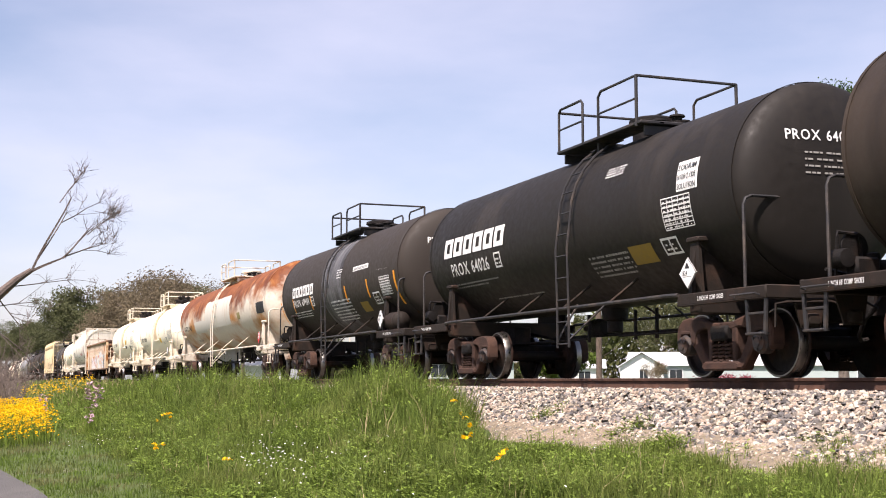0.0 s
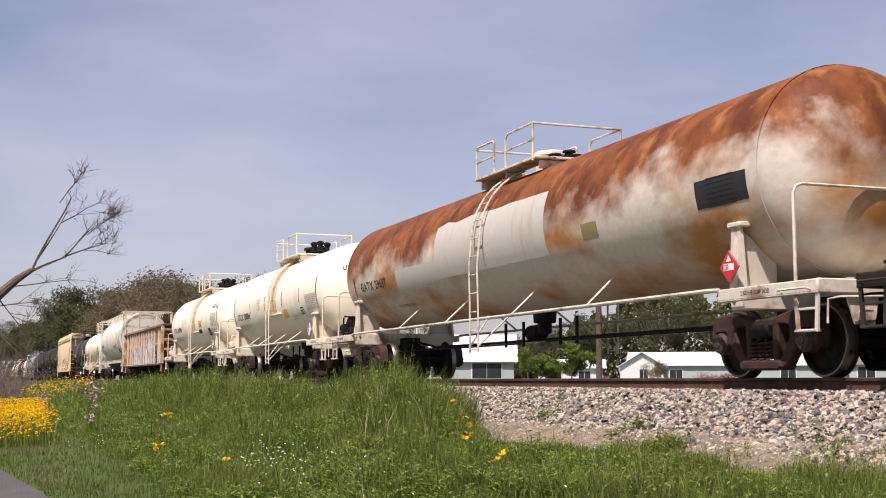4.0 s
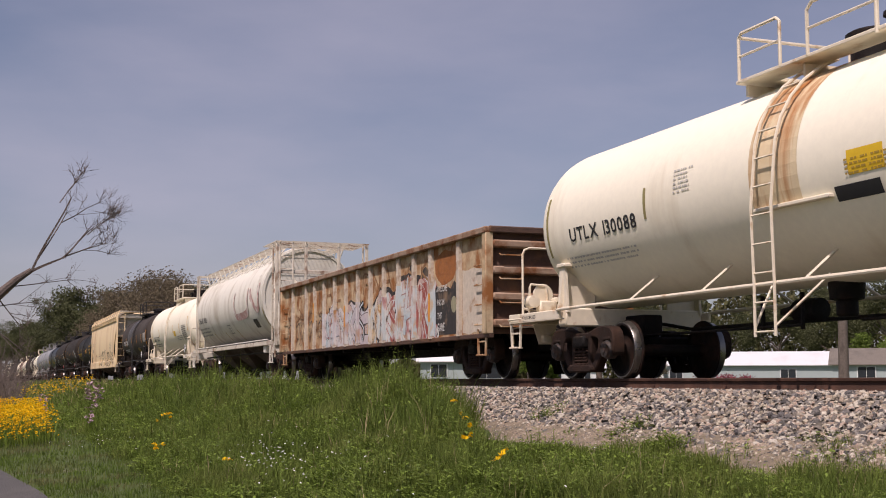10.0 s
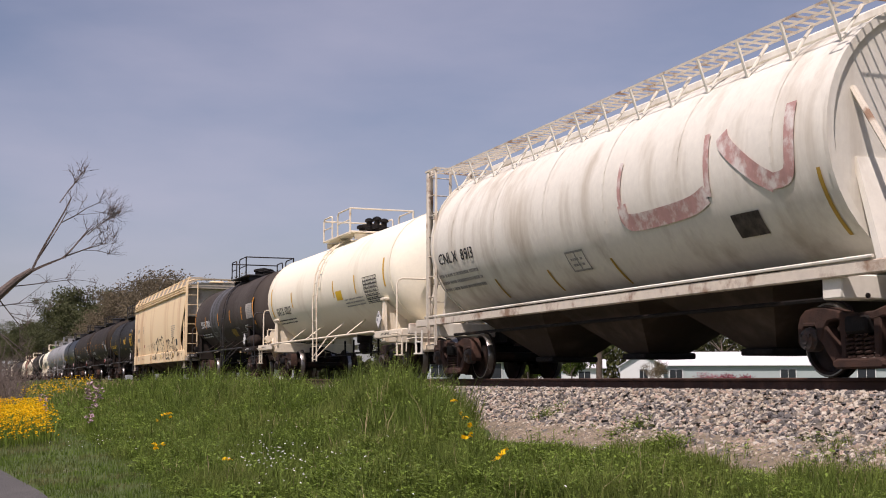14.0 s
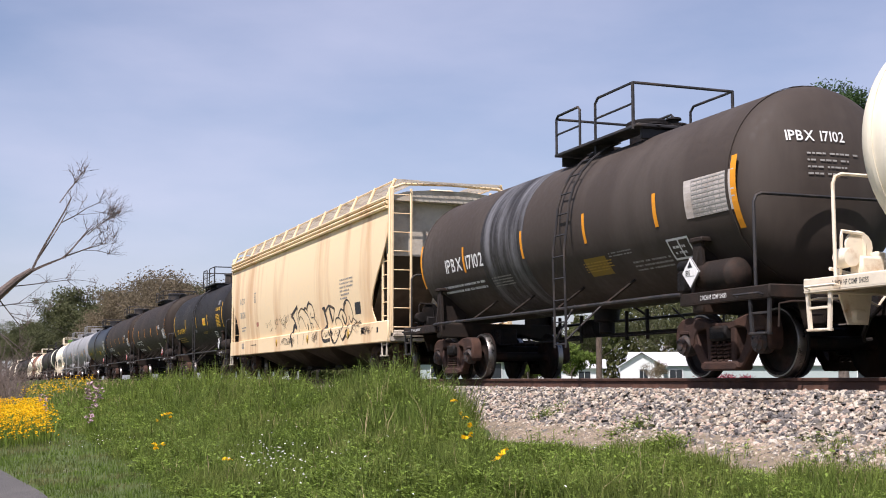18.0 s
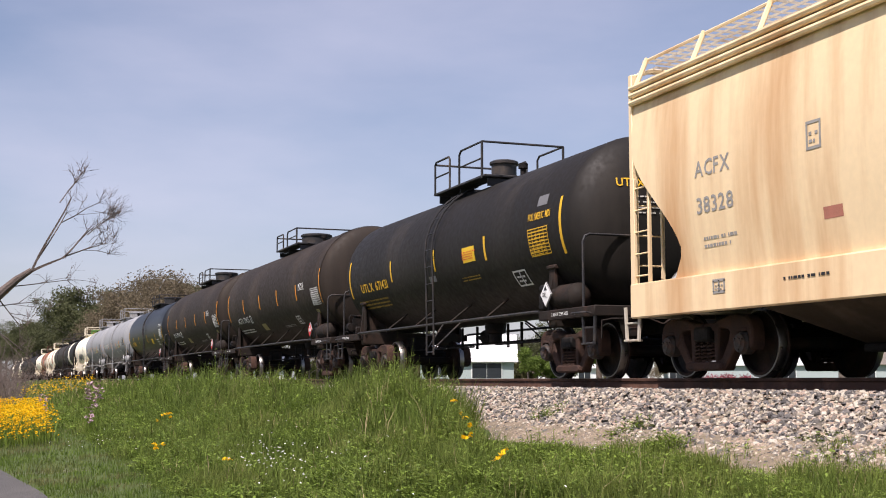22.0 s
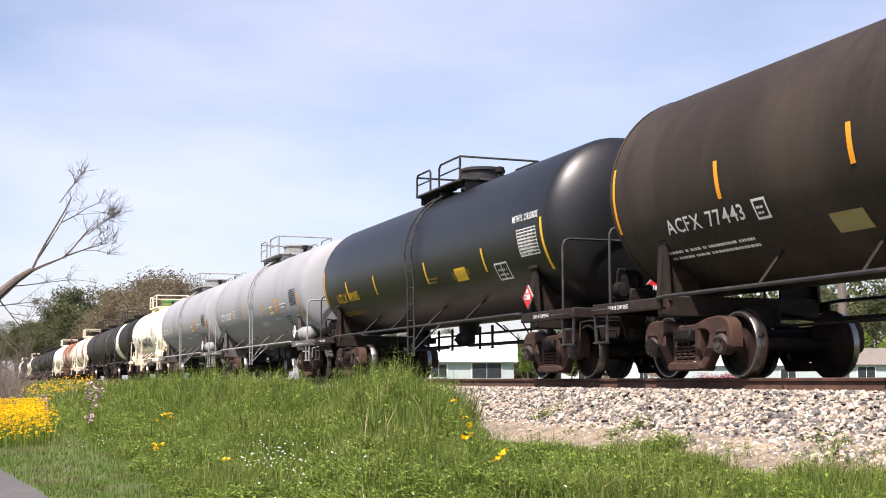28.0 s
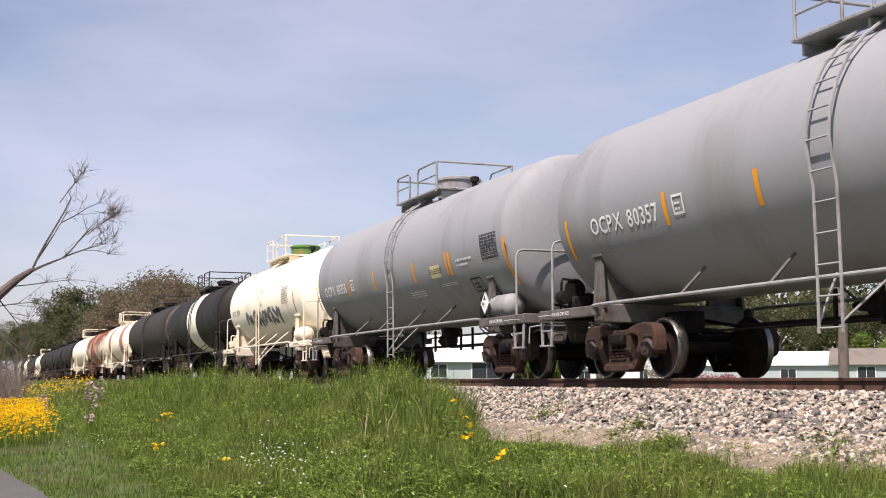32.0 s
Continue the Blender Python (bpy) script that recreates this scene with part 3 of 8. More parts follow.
def side_frame_shape():
    """A cast side frame: humped top member with rounded jaws over the bearings, triangular windows, diagonals and a spring seat."""
    sh = Shape()
    half = [(0.0, 0.745), (0.24, 0.75), (0.38, 0.785), (0.58, 0.83), (0.82, 0.845), (1.0, 0.815), (1.10, 0.74), (1.145, 0.62), (1.14, 0.42), (1.09, 0.36), (1.05, 0.42), (1.045, 0.55), (1.0, 0.615), (0.92, 0.64),
            (0.83, 0.62), (0.775, 0.56), (0.77, 0.46), (0.71, 0.42), (0.66, 0.47), (0.63, 0.585), (0.56, 0.655), (0.42, 0.675), (0.33, 0.655), (0.24, 0.64), (0.0, 0.64)]
    sh.cast(half, 0.90, 1.09, 0.022)
    sh.cast(half, 0.90, 1.09, 0.022, True)
    for m in (False, True):
        sh.cast([(0.36, 0.68), (0.235, 0.68), (0.235, 0.22), (0.33, 0.20), (0.345, 0.40)], 0.925, 1.085, 0.02, m)
        sh.cast([(0.60, 0.62), (0.72, 0.56), (0.745, 0.45), (0.66, 0.34), (0.50, 0.16), (0.42, 0.105), (0.30, 0.12), (0.31, 0.235), (0.40, 0.27), (0.56, 0.50)], 0.93, 1.075, 0.02, m)
        sh.box((1.0, (-0.91 if m else 0.91), 0.635), (0.20, 0.24, 0.05), 0.015)
    seat = [(-0.40, 0.10), (0.40, 0.10), (0.45, 0.14), (0.44, 0.19), (0.37, 0.225), (-0.37, 0.225), (-0.44, 0.19), (-0.45, 0.14)]
    sh.cast(seat, 0.89, 1.13, 0.025)
    return sh


def bolster_shape():
    sh = Shape().box((0, 0, 0.60), (2.3, 0.40, 0.20), 0.03).box((0, 0, 0.74), (0.5, 0.36, 0.16), 0.03)
    for s in (-1, 1):
        sh.box((s * 0.62, 0, 0.73), (0.24, 0.3, 0.08), 0.02)
        sh.box((0.0, s * 0.33, 0.42), (1.5, 0.06, 0.12), 0.02)
        for x in (-0.62, 0.62):
            sh.box((x, s * 0.36, 0.44), (0.16, 0.12, 0.26), 0.02)
    return sh


def spring_shape():
    pts = [(1.055 + 0.066 * math.cos(a), 0.066 * math.sin(a), 0.235 + 0.25 * a / (2 * math.pi * 5)) for a in np.linspace(0, 2 * math.pi * 5, 36)]
    return Shape().tube(pts, 0.017, 4)


def cap_shape():
    sh = Shape().turned([(0.96, 0.15), (1.09, 0.15), (1.11, 0.13), (1.14, 0.125), (1.15, 0.07), (1.165, 0.06)], 16, "x")
    for k in range(3):
        a = 2.1 * k + 0.5
        sh.turned([(1.145, 0.02), (1.165, 0.018)], 6, "x", (0, 0.095 * math.cos(a), 0.095 * math.sin(a)))
    return sh


SHARED = {}


def shared(name, fn, material, smooth=True):
    if name not in SHARED:
        SHARED[name] = fn().mesh(name, material, smooth)
    return SHARED[name]


TURNING = []


def truck(car, y, frame_mat=None, far=False):
    frame_mat = frame_mat or truck_iron
    tr = part("truck", shared("bolster", bolster_shape, dark_iron), None, car, "rusty cast two-axle freight truck", at=pose(0, y, 0))
    for s in (0, 180):
        part("side_frame", shared("side_frame_" + frame_mat.name, side_frame_shape, frame_mat), None, tr, at=pose(0, 0, 0, 0, 0, s))
        for a in () if far else (-0.155, 0.0, 0.155):
            part("spring", shared("spring", spring_shape, truck_iron), None, tr, at=pose(0, a, 0, 0, 0, s))
        for a in () if far else (-AXLE, AXLE):
            part("bearing_cap", shared("bearing_cap", cap_shape, bearing_iron), None, tr, at=pose(0, a if s == 0 else -a, WHEEL, 0, 0, s))
    for a in (-AXLE, AXLE):
        if far:
            part("wheelset", shared("plain_wheelset", lambda: wheelset_shape(14), wheel_steel), None, tr, at=pose(0, a, WHEEL))
            continue
        ws = part("wheelset", shared("wheelset", wheelset_shape, wheel_steel), None, tr, "steel wheels with polished treads", at=pose(0, a, WHEEL))
        TURNING.append((car, ws, a))
    return tr


def wheel_mesh():
    """Axle and wheels, with the bright treads as a second material."""
    a, b = wheelset_shape(), tread_shape()
    k = len(a.f)
    a.add(b.v, b.f)
    me = a.mesh("wheelset", wheel_steel, True)
    me.materials.append(tread_steel)
    for p in me.polygons[k:]:
        p.material_index = 1
    return me


SHARED["wheelset"] = wheel_mesh()


def coupler_shape():
    sh = Shape().box((0, 0.35, 0.88), (0.14, 0.9, 0.15), 0.02)
    sh.slab([(-0.17, -0.12), (-0.02, -0.20), (0.03, -0.08), (0.10, -0.06), (0.19, -0.16), (0.22, 0.0), (0.10, 0.1), (-0.14, 0.06)], 0.76, 1.0, "z")
    sh.tube([(0.28, 0.25, 0.85), (0.30, 0.05, 0.72), (0.26, -0.12, 0.52), (0.16, -0.22, 0.46), (0.06, -0.2, 0.48)], 0.028, 8)
    return sh


def step_shape():
    sh = Shape()
    for s in (-1, 1):
        sh.slab([(s * 0.24, 1.04), (s * 0.185, 1.04), (s * 0.145, 0.53), (s * 0.20, 0.53)], -0.014, 0.014)
    return sh.box((0, 0, 0.545), (0.13, 0.34, 0.03), 0.008).box((0, 0, 0.80), (0.02, 0.34, 0.03), 0.006)


def hand_u(x0, x1, z0, z1, y, r=0.022):
    k = 0.12
    pts = [(x0, y, z0), (x0, y, z1 - k), (x0 + k * 0.3, y, z1 - k * 0.3), (x0 + k, y, z1), (x1 - k, y, z1), (x1 - k * 0.3, y, z1 - k * 0.3), (x1, y, z1 - k), (x1, y, z0)]
    return Shape().tube(pts, r, 7)


CARS = []


def car_base(name, label, category, ends, index_gap=0.0):
    """ends: the couplings' places along the track at the start (front, rear)."""
    y = (ends[0] + ends[1]) / 2
    car = empty(name, label, category, "cars of the freight train", pose(TRACK, y, 0))
    CARS.append((car, y))
    return car, (ends[1] - ends[0]) / 2


# ---- tank cars ----
def tank_car(ends, R, top, paint, trim, label, offset=2.2, head=0.6, inset=0.8, marks=(), placard=None, manway="dark", frame_mat=None, bands=True, brake_end=1, dome=None, rail_z=1.14, steps=0.0, rungs=True, hand=0.82, blunt=1.0, far=False, stained=False, scuff=None, rings=(), ends_text="", ends_ink="white", guard=0.66, reservoir=False, tall=0.0, hang=2.15, truck_shift=(-0.2, -0.25), repaired=(), bonnet=0.48):
    car, H = car_base("tank_car", label, "tank car", ends)
    zc = top - R
    half = H - inset
    under = under_dark if trim is black_trim else grey_under if trim is grey_trim else trim
    sill = under
    # tank: shell and dished heads
    prof = []
    for i in range(13):
        w = math.pi / 2 * i / 12
        prof.append((-half + head * (1 - math.cos(w) ** blunt), max(0.015, R * math.sin(w) ** (1.0 if blunt == 1.0 else 0.92))))
    ys = list(np.linspace(-half + head, half - head, 9))
    full = prof[:-1] + [(y, R) for y in ys] + [(-y, r) for y, r in reversed(prof[:-1])]
    part("tank", Shape().turned(full, 56, "y", (0, 0, zc)), paint, car)
    if bands:
        for s in (-1, 1):
            yb = s * (half - head)
            part("seam_band", Shape().turned([(yb - 0.03, R + 0.004), (yb - 0.03, R + 0.012), (yb + 0.03, R + 0.012), (yb + 0.03, R + 0.004)], 56, "y", (0, 0, zc), closed=True), paint, car)
    for s in (-1, 1):
        e = s * H
        part("draft_sill", Shape().box((0, s * (H - 1.75), 0.88), (0.36, 2.4, 0.34), 0.02), dark_iron, car)
        part("coupler", shared("coupler", coupler_shape, dark_iron), None, car, at=pose(0, e, 0, 0, 0, 180 if s > 0 else 0))
        plat = Shape().box((0, s * (H - 0.80), 1.115), (2.86, 0.86, 0.04), 0.012)
        part("end_platform", plat, sill, car)
        part("end_sill", Shape().box((0, s * (H - 0.36), 1.06), (2.92, 0.06, 0.17), 0.014).box((0, s * (H - 0.40), 0.99), (2.86, 0.12, 0.03), 0.008), sill, car)
        for x in (-1, 1):
            part("platform_sill", Shape().box((x * 1.435, s * (H - 1.37), 1.06), (0.06, 2.06, 0.16), 0.014).box((x * 1.41, s * (H - 1.37), 0.99), (0.11, 2.06, 0.03), 0.008), sill, car)
            part("grab_iron", Shape().tube([(x * 1.46, s * (H - 1.0), 1.02), (x * 1.53, s * (H - 1.0), 1.04), (x * 1.53, s * (H - 0.46), 1.04), (x * 1.46, s * (H - 0.46), 1.02)], 0.016, 5), trim, car)
        if not far:
            part("coupler_lever", Shape().tube([(-1.36, s * (H - 0.30), 0.62), (-1.36, s * (H - 0.28), 0.90), (-1.20, s * (H - 0.26), 0.93), (-0.55, s * (H - 0.27), 0.95), (-0.30, s * (H - 0.22), 0.86), (-0.08, s * (H - 0.12), 1.02)], 0.016, 5), trim if sill is not under_dark else under_dark, car)
            part("end_bracket", Shape().slab([(-1.02, 0.98), (-0.55, 0.98), (-0.62, 0.62), (-0.90, 0.62)], s * (H - 0.42), s * (H - 0.39), "y").box((-0.76, s * (H - 0.40), 0.72), (0.2, 0.16, 0.16), 0.03), sill, car)
            sh, ln = words("2 INCH HF COMP SHOES", 0.085, (lambda a, b: (-1.468, s * (H - 1.37) + 0.5 - a, 1.03 + b)), 0.62)
            part("lettering", sh, INK["black" if sill in (cream_paint, frame_white) else "white"], car, smooth=False)
        part("end_handrail", hand_u(-1.40, 1.40, 1.12, 2.32, s * (H - hand)), trim, car)
        yt = s * (H - offset)
        # saddle over the truck, with gussets up the flanks
        sad = Shape().box((0, yt, 1.02), (2.6, 0.30, 0.30), 0.02)
        for x in (-1, 1):
            z1 = zc - R * 0.53
            sad.slab([(yt - 0.18, 1.1), (yt + 0.18, 1.1), (yt + 0.10, z1), (yt - 0.10, z1)], x * 1.25, x * 1.295)
            sad.slab([(x * 1.38, 1.1), (x * 0.7, 1.1), (x * 0.7, zc - R * 0.86), (x * 0.95, zc - R * 0.70), (x * 1.28, z1)], yt - 0.03, yt + 0.03, "y")
            sad.box((x * 1.24, yt, z1 + 0.03), (0.18, 0.32, 0.07), 0.02)
        part("saddle", sad, under, car)
        for x in (-1, 1):
            part("step", shared("step_" + trim.name, step_shape, trim), None, car, at=pose(x * 1.43, s * (H - 0.58), 0))
        truck(car, yt + truck_shift[0 if s < 0 else 1], frame_mat, far)
    for x in (-1, 1):
        part("side_rail", Shape().tube([(x * 1.47, -(H - 2.35), 1.13), (x * 1.47, -(H - 2.6), rail_z), (x * 1.47, H - 2.6, rail_z), (x * 1.47, H - 2.35, 1.13)], 0.028, 8), trim, car)
        for yy in () if far else (-0.55, 0.55, -0.2, 0.2):
            y0 = yy * (H - 2.3)
            w = math.radians(-50)
            part("rail_strut", Shape().tube([(x * 1.47, y0, rail_z), (x * R * math.cos(w), y0 + 0.15, zc + R * math.sin(w))], 0.022, 6), under, car)
        if rungs:
            ladder(car, x, R, zc, trim, top, steps, far)
    platform(car, R, zc, top, trim, manway, dome, steps, far, guard, tall, bonnet)
    # pipes and outlet under the belly
    low = zc - R
    part("outlet_valve", Shape().turned([(low - 0.42, 0.12), (low - 0.40, 0.14), (low - 0.22, 0.14), (low - 0.2, 0.22), (low + 0.06, 0.24)], 16, "z"), dark_iron, car)
    part("brake_pipe", Shape().tube([(0.3, -H + 0.4, 0.9), (0.3, -H + 2.2, 0.98), (0.45, -H + 3.4, 0.80), (0.45, H - 3.4, 0.80), (0.3, H - 2.2, 0.98), (0.3, H - 0.4, 0.9)], 0.03, 6), dark_iron, car)
    rig = Shape().tube([(-0.25, -H + 3.0, 0.72), (-0.25, -0.6, 0.72)], 0.02, 5).tube([(-0.25, 0.6, 0.70), (-0.25, H - 3.0, 0.70)], 0.02, 5)
    for yy in (-1.6, -0.9, 0.8, 1.7):
        rig.box((-0.1, yy, 0.9), (0.05, 0.05, 0.5), 0.005)
    part("brake_rigging", rig, dark_iron, car)
    part("brake_cylinder", Shape().turned([(1.1, 0.05), (1.12, 0.16), (1.6, 0.17), (1.65, 0.1), (2.0, 0.05)], 16, "y", (0.45, 0, 0.95)), dark_iron, car)
    # hand brake on one end
    ye = brake_end * (H - 0.72)
    br = Shape().box((-0.95, ye - brake_end * 0.12, 1.26), (0.34, 0.22, 0.24), 0.03).turned([(-0.05, 0.02), (-0.045, 0.19), (-0.02, 0.2), (0.0, 0.02)], 16, "y", (-0.95, ye + brake_end * 0.05, 1.5))
    br.turned([(-0.16, 0.04), (-0.15, 0.11), (0.05, 0.12), (0.10, 0.05)], 12, "y", (-1.22, ye - 0.05, 1.36)).turned([(1.14, 0.05), (1.36, 0.05), (1.37, 0.09), (1.44, 0.09), (1.46, 0.03)], 10, "z", (-0.70, ye, 0))
    br.tube([(-1.24, ye, 1.14), (-1.24, ye - 0.05, 1.62), (-1.20, ye, 1.68), (-0.92, ye, 1.66), (-0.88, ye, 1.55), (-0.88, ye, 1.30)], 0.022, 6).box((-0.62, ye - brake_end * 0.1, 1.26), (0.2, 0.2, 0.2), 0.04)
    br.tube([(-1.3, ye + 0.1, 1.25), (-1.0, ye + 0.12, 1.20), (-0.5, ye + 0.1, 1.25), (0.1, ye, 1.2)], 0.022, 6)
    part("hand_brake", br, dark_iron if trim is not cream_paint else cream_paint, car)
    if reservoir:
        e = -(H - 1.85)
        part("air_reservoir", Shape().turned([(e - 0.50, 0.03), (e - 0.47, 0.15), (e - 0.38, 0.225), (e + 0.38, 0.225), (e + 0.47, 0.15), (e + 0.50, 0.03)], 22, "y", (-1.14, 0, 1.36)), under if trim is not grey_trim else grey_trim, car, "horizontal round-ended air reservoir")
        part("valve_block", Shape().box((-1.2, e + 0.75, 1.33), (0.24, 0.26, 0.32), 0.04).turned([(e + 0.55, 0.05), (e + 0.62, 0.09), (e + 0.9, 0.09), (e + 0.95, 0.05)], 12, "y", (-1.2, 0, 1.55)), dark_iron, car)
    if stained:
        sh, ws = Shape(), np.linspace(-0.35, 1.35, 16)
        for a, c in zip(ws, ws[1:]):
            r = R + 0.005
            sh.add([(-r * math.cos(a), steps - 0.55, zc + r * math.sin(a)), (-r * math.cos(a), steps + 0.45, zc + r * math.sin(a)), (-r * math.cos(c), steps + 0.45, zc + r * math.sin(c)), (-r * math.cos(c), steps - 0.55, zc + r * math.sin(c))], [(0, 1, 2, 3)])
        part("stained_band", sh, rust_wash, car, "rust-stained white band behind the ladder")
        part("ledge", Shape().box((-R * 0.95, steps - 0.35, zc - R * 0.36), (0.1, 1.5, 0.05), 0.01), cream_paint, car)
    for y0, y1, w0, w1, patch_mat in repaired:
        n, m, rr = 10, 8, R + 0.004
        vs = []
        for i in range(n + 1):
            for j in range(m + 1):
                y = y0 + (y1 - y0) * i / n
                w = w0 + (w1 - w0) * j / m + (0.05 * noise.noise((y * 1.7, j, 3.0)) if j == m else 0.0)
                vs.append((-rr * math.cos(w), y, zc + rr * math.sin(w)))
        part("repainted_patch", Shape().add(vs, [(i * (m + 1) + j, i * (m + 1) + j + 1, (i + 1) * (m + 1) + j + 1, (i + 1) * (m + 1) + j) for i in range(n) for j in range(m)]), patch_mat, car, "pale repainted patch with straight edges")
    for y0, y1, ring_mat in rings:
        part("painted_ring", Shape().turned([(y0, R + 0.003), (y0, R + 0.007), (y1, R + 0.007), (y1, R + 0.003)], 56, "y", (0, 0, zc), closed=True), ring_mat, car)
    if scuff:
        part("scuffed_band", Shape().turned([(scuff[0], R + 0.002), (scuff[0], R + 0.005), (scuff[1], R + 0.005), (scuff[1], R + 0.002)], 56, "y", (0, 0, zc), closed=True), scuffed, car, "pale grey scuffed streaks round the tank")
    if ends_text:
        def on_head(x0, z0):
            def place(a, b):
                x, z = x0 + a, z0 + b
                q = max(0.0, 1 - (x * x + (z - zc) ** 2) / (R * R))
                return (x, -(half - head) - head * math.sqrt(q) ** blunt - 0.014, z)
            return place
        lettered(ends_text, 0.2, on_head(-0.75, zc + 0.5), 0.9, INK[ends_ink], car)
        part("small_print", bars(on_head(-0.5, zc + 0.05), 4, 0.8, 0.36, 9, 0.26), INK["dull" if ends_ink == "white" else "soft"], car, smooth=False, kind="stuff")
    if marks:
        write_marks(car, marks, lambda y, z, out=0.009: on_tank(R, zc, y, z, out))
    if placard:
        show_placard(car, -1.42, -(H - hang), 1.42, *placard)
        end_placard(car, 0.26, -(H - 0.70), 1.52, *placard)
    return car


def end_placard(car, x, y, z, number, ink, ground):
    """The same warning placard on the car's end."""
    d = 0.2
    holder = part("placard", Shape().slab([(x - d * 1.08, z), (x, z - d * 1.08), (x + d * 1.08, z), (x, z + d * 1.08)], y, y + 0.02, "y"), grey_trim, car, "diamond-shaped hazard placard")
    part("placard_face", Shape().slab([(x - d, z), (x, z - d), (x + d, z), (x, z + d)], y - 0.005, y - 0.001, "y"), INK[ground], holder)
    part("placard_band", Shape().slab([(x - 0.115, z - 0.045), (x + 0.115, z - 0.045), (x + 0.115, z + 0.045), (x - 0.115, z + 0.045)], y - 0.010, y - 0.006, "y"), ink_white, holder)
    sh, ln = words(number, 0.1, lambda a, b: (x - 0.105 + a, y - 0.014, z - 0.034 + b), 0.62)
    part("placard_number", sh, ink_black, holder, smooth=False)
    part("placard_post", Shape().box((x, y + 0.05, z - 0.25), (0.05, 0.05, 0.5), 0.008), under_dark, holder)


def show_placard(car, x, y, z, number, ink, ground):
    """A diamond-shaped warning placard on its holder."""
    d = 0.2
    holder = part("placard", Shape().slab([(y - d * 1.08, z), (y, z - d * 1.08), (y + d * 1.08, z), (y, z + d * 1.08)], x - 0.02, x), grey_trim, car, "diamond-shaped hazard placard")
    part("placard_face", Shape().slab([(y - d, z), (y, z - d), (y + d, z), (y, z + d)], x - 0.026, x - 0.021), INK[ground], holder)
    part("placard_band", Shape().slab([(y - 0.115, z - 0.045), (y + 0.115, z - 0.045), (y + 0.115, z + 0.045), (y - 0.115, z + 0.045)], x - 0.031, x - 0.027), ink_white, holder)
    sh, ln = words(number, 0.1, on_wall(x - 0.03, y + 0.105, z - 0.034, 0.004), 0.62)
    part("placard_number", sh, ink_black, holder, smooth=False)
    part("placard_symbol", Shape().slab([(y - 0.06, z + 0.07), (y + 0.06, z + 0.07), (y, z + 0.15)], x - 0.031, x - 0.027), INK[ink], holder)


def logo_blocks(place, w, h):
    """A trade mark as six plain slanted open blocks."""
    sh, n = Shape(), 6
    for i in range(n):
        a, b = w * i / n, w * (i + 0.86) / n
        t = (b - a) * 0.32
        rects = [(a, a + t, 0, h), (b - t, b, 0, h), (a + t, b - t, h * 0.76, h), (a + t, b - t, 0, h * 0.24)]
        for x0, x1, y0, y1 in rects:
            m = max(1, math.ceil((y1 - y0) / 0.07))
            for k in range(m):
                u, v = y0 + (y1 - y0) * k / m, y0 + (y1 - y0) * (k + 1) / m
                sh.add([place(x0 + u * 0.18, u), place(x1 + u * 0.18, u), place(x1 + v * 0.18, v), place(x0 + v * 0.18, v)], [(0, 1, 2, 3)])
    return sh


def ribbon(place, pts, w):
    """A brush stroke through points (a, b) on a surface."""
    sh, n = Shape(), len(pts)
    vs = []
    for i, (a, b) in enumerate(pts):
        p, q = pts[max(0, i - 1)], pts[min(n - 1, i + 1)]
        dx, dy = q[0] - p[0], q[1] - p[1]
        k = math.hypot(dx, dy) or 1.0
        nx, ny = -dy / k * w / 2, dx / k * w / 2
        vs += [place(a + nx, b + ny), place(a - nx, b - ny)]
    return sh.add(vs, [(2 * i, 2 * i + 1, 2 * i + 3, 2 * i + 2) for i in range(n - 1)])


def curve_pts(pts, n=8):
    """A smooth line through points."""
    out = []
    for i in range(len(pts) - 1):
        p0, p1, p2, p3 = pts[max(0, i - 1)], pts[i], pts[i + 1], pts[min(len(pts) - 1, i + 2)]
        for k in range(n):
            t = k / n
            out.append(tuple(0.5 * (2 * b + (c - a) * t + (2 * a - 5 * b + 4 * c - d) * t * t + (3 * b - a - 3 * c + d) * t ** 3) for a, b, c, d in zip(p0, p1, p2, p3)))
    return out + [pts[-1]]


def scrawl(rng, a, b, w, h, n=7):
    """One hand-drawn wandering line in a box."""
    return curve_pts([(a + w * (k + rng.uniform(-0.9, 0.9)) / n, b + h * rng.random()) for k in range(n + 1)], 6)


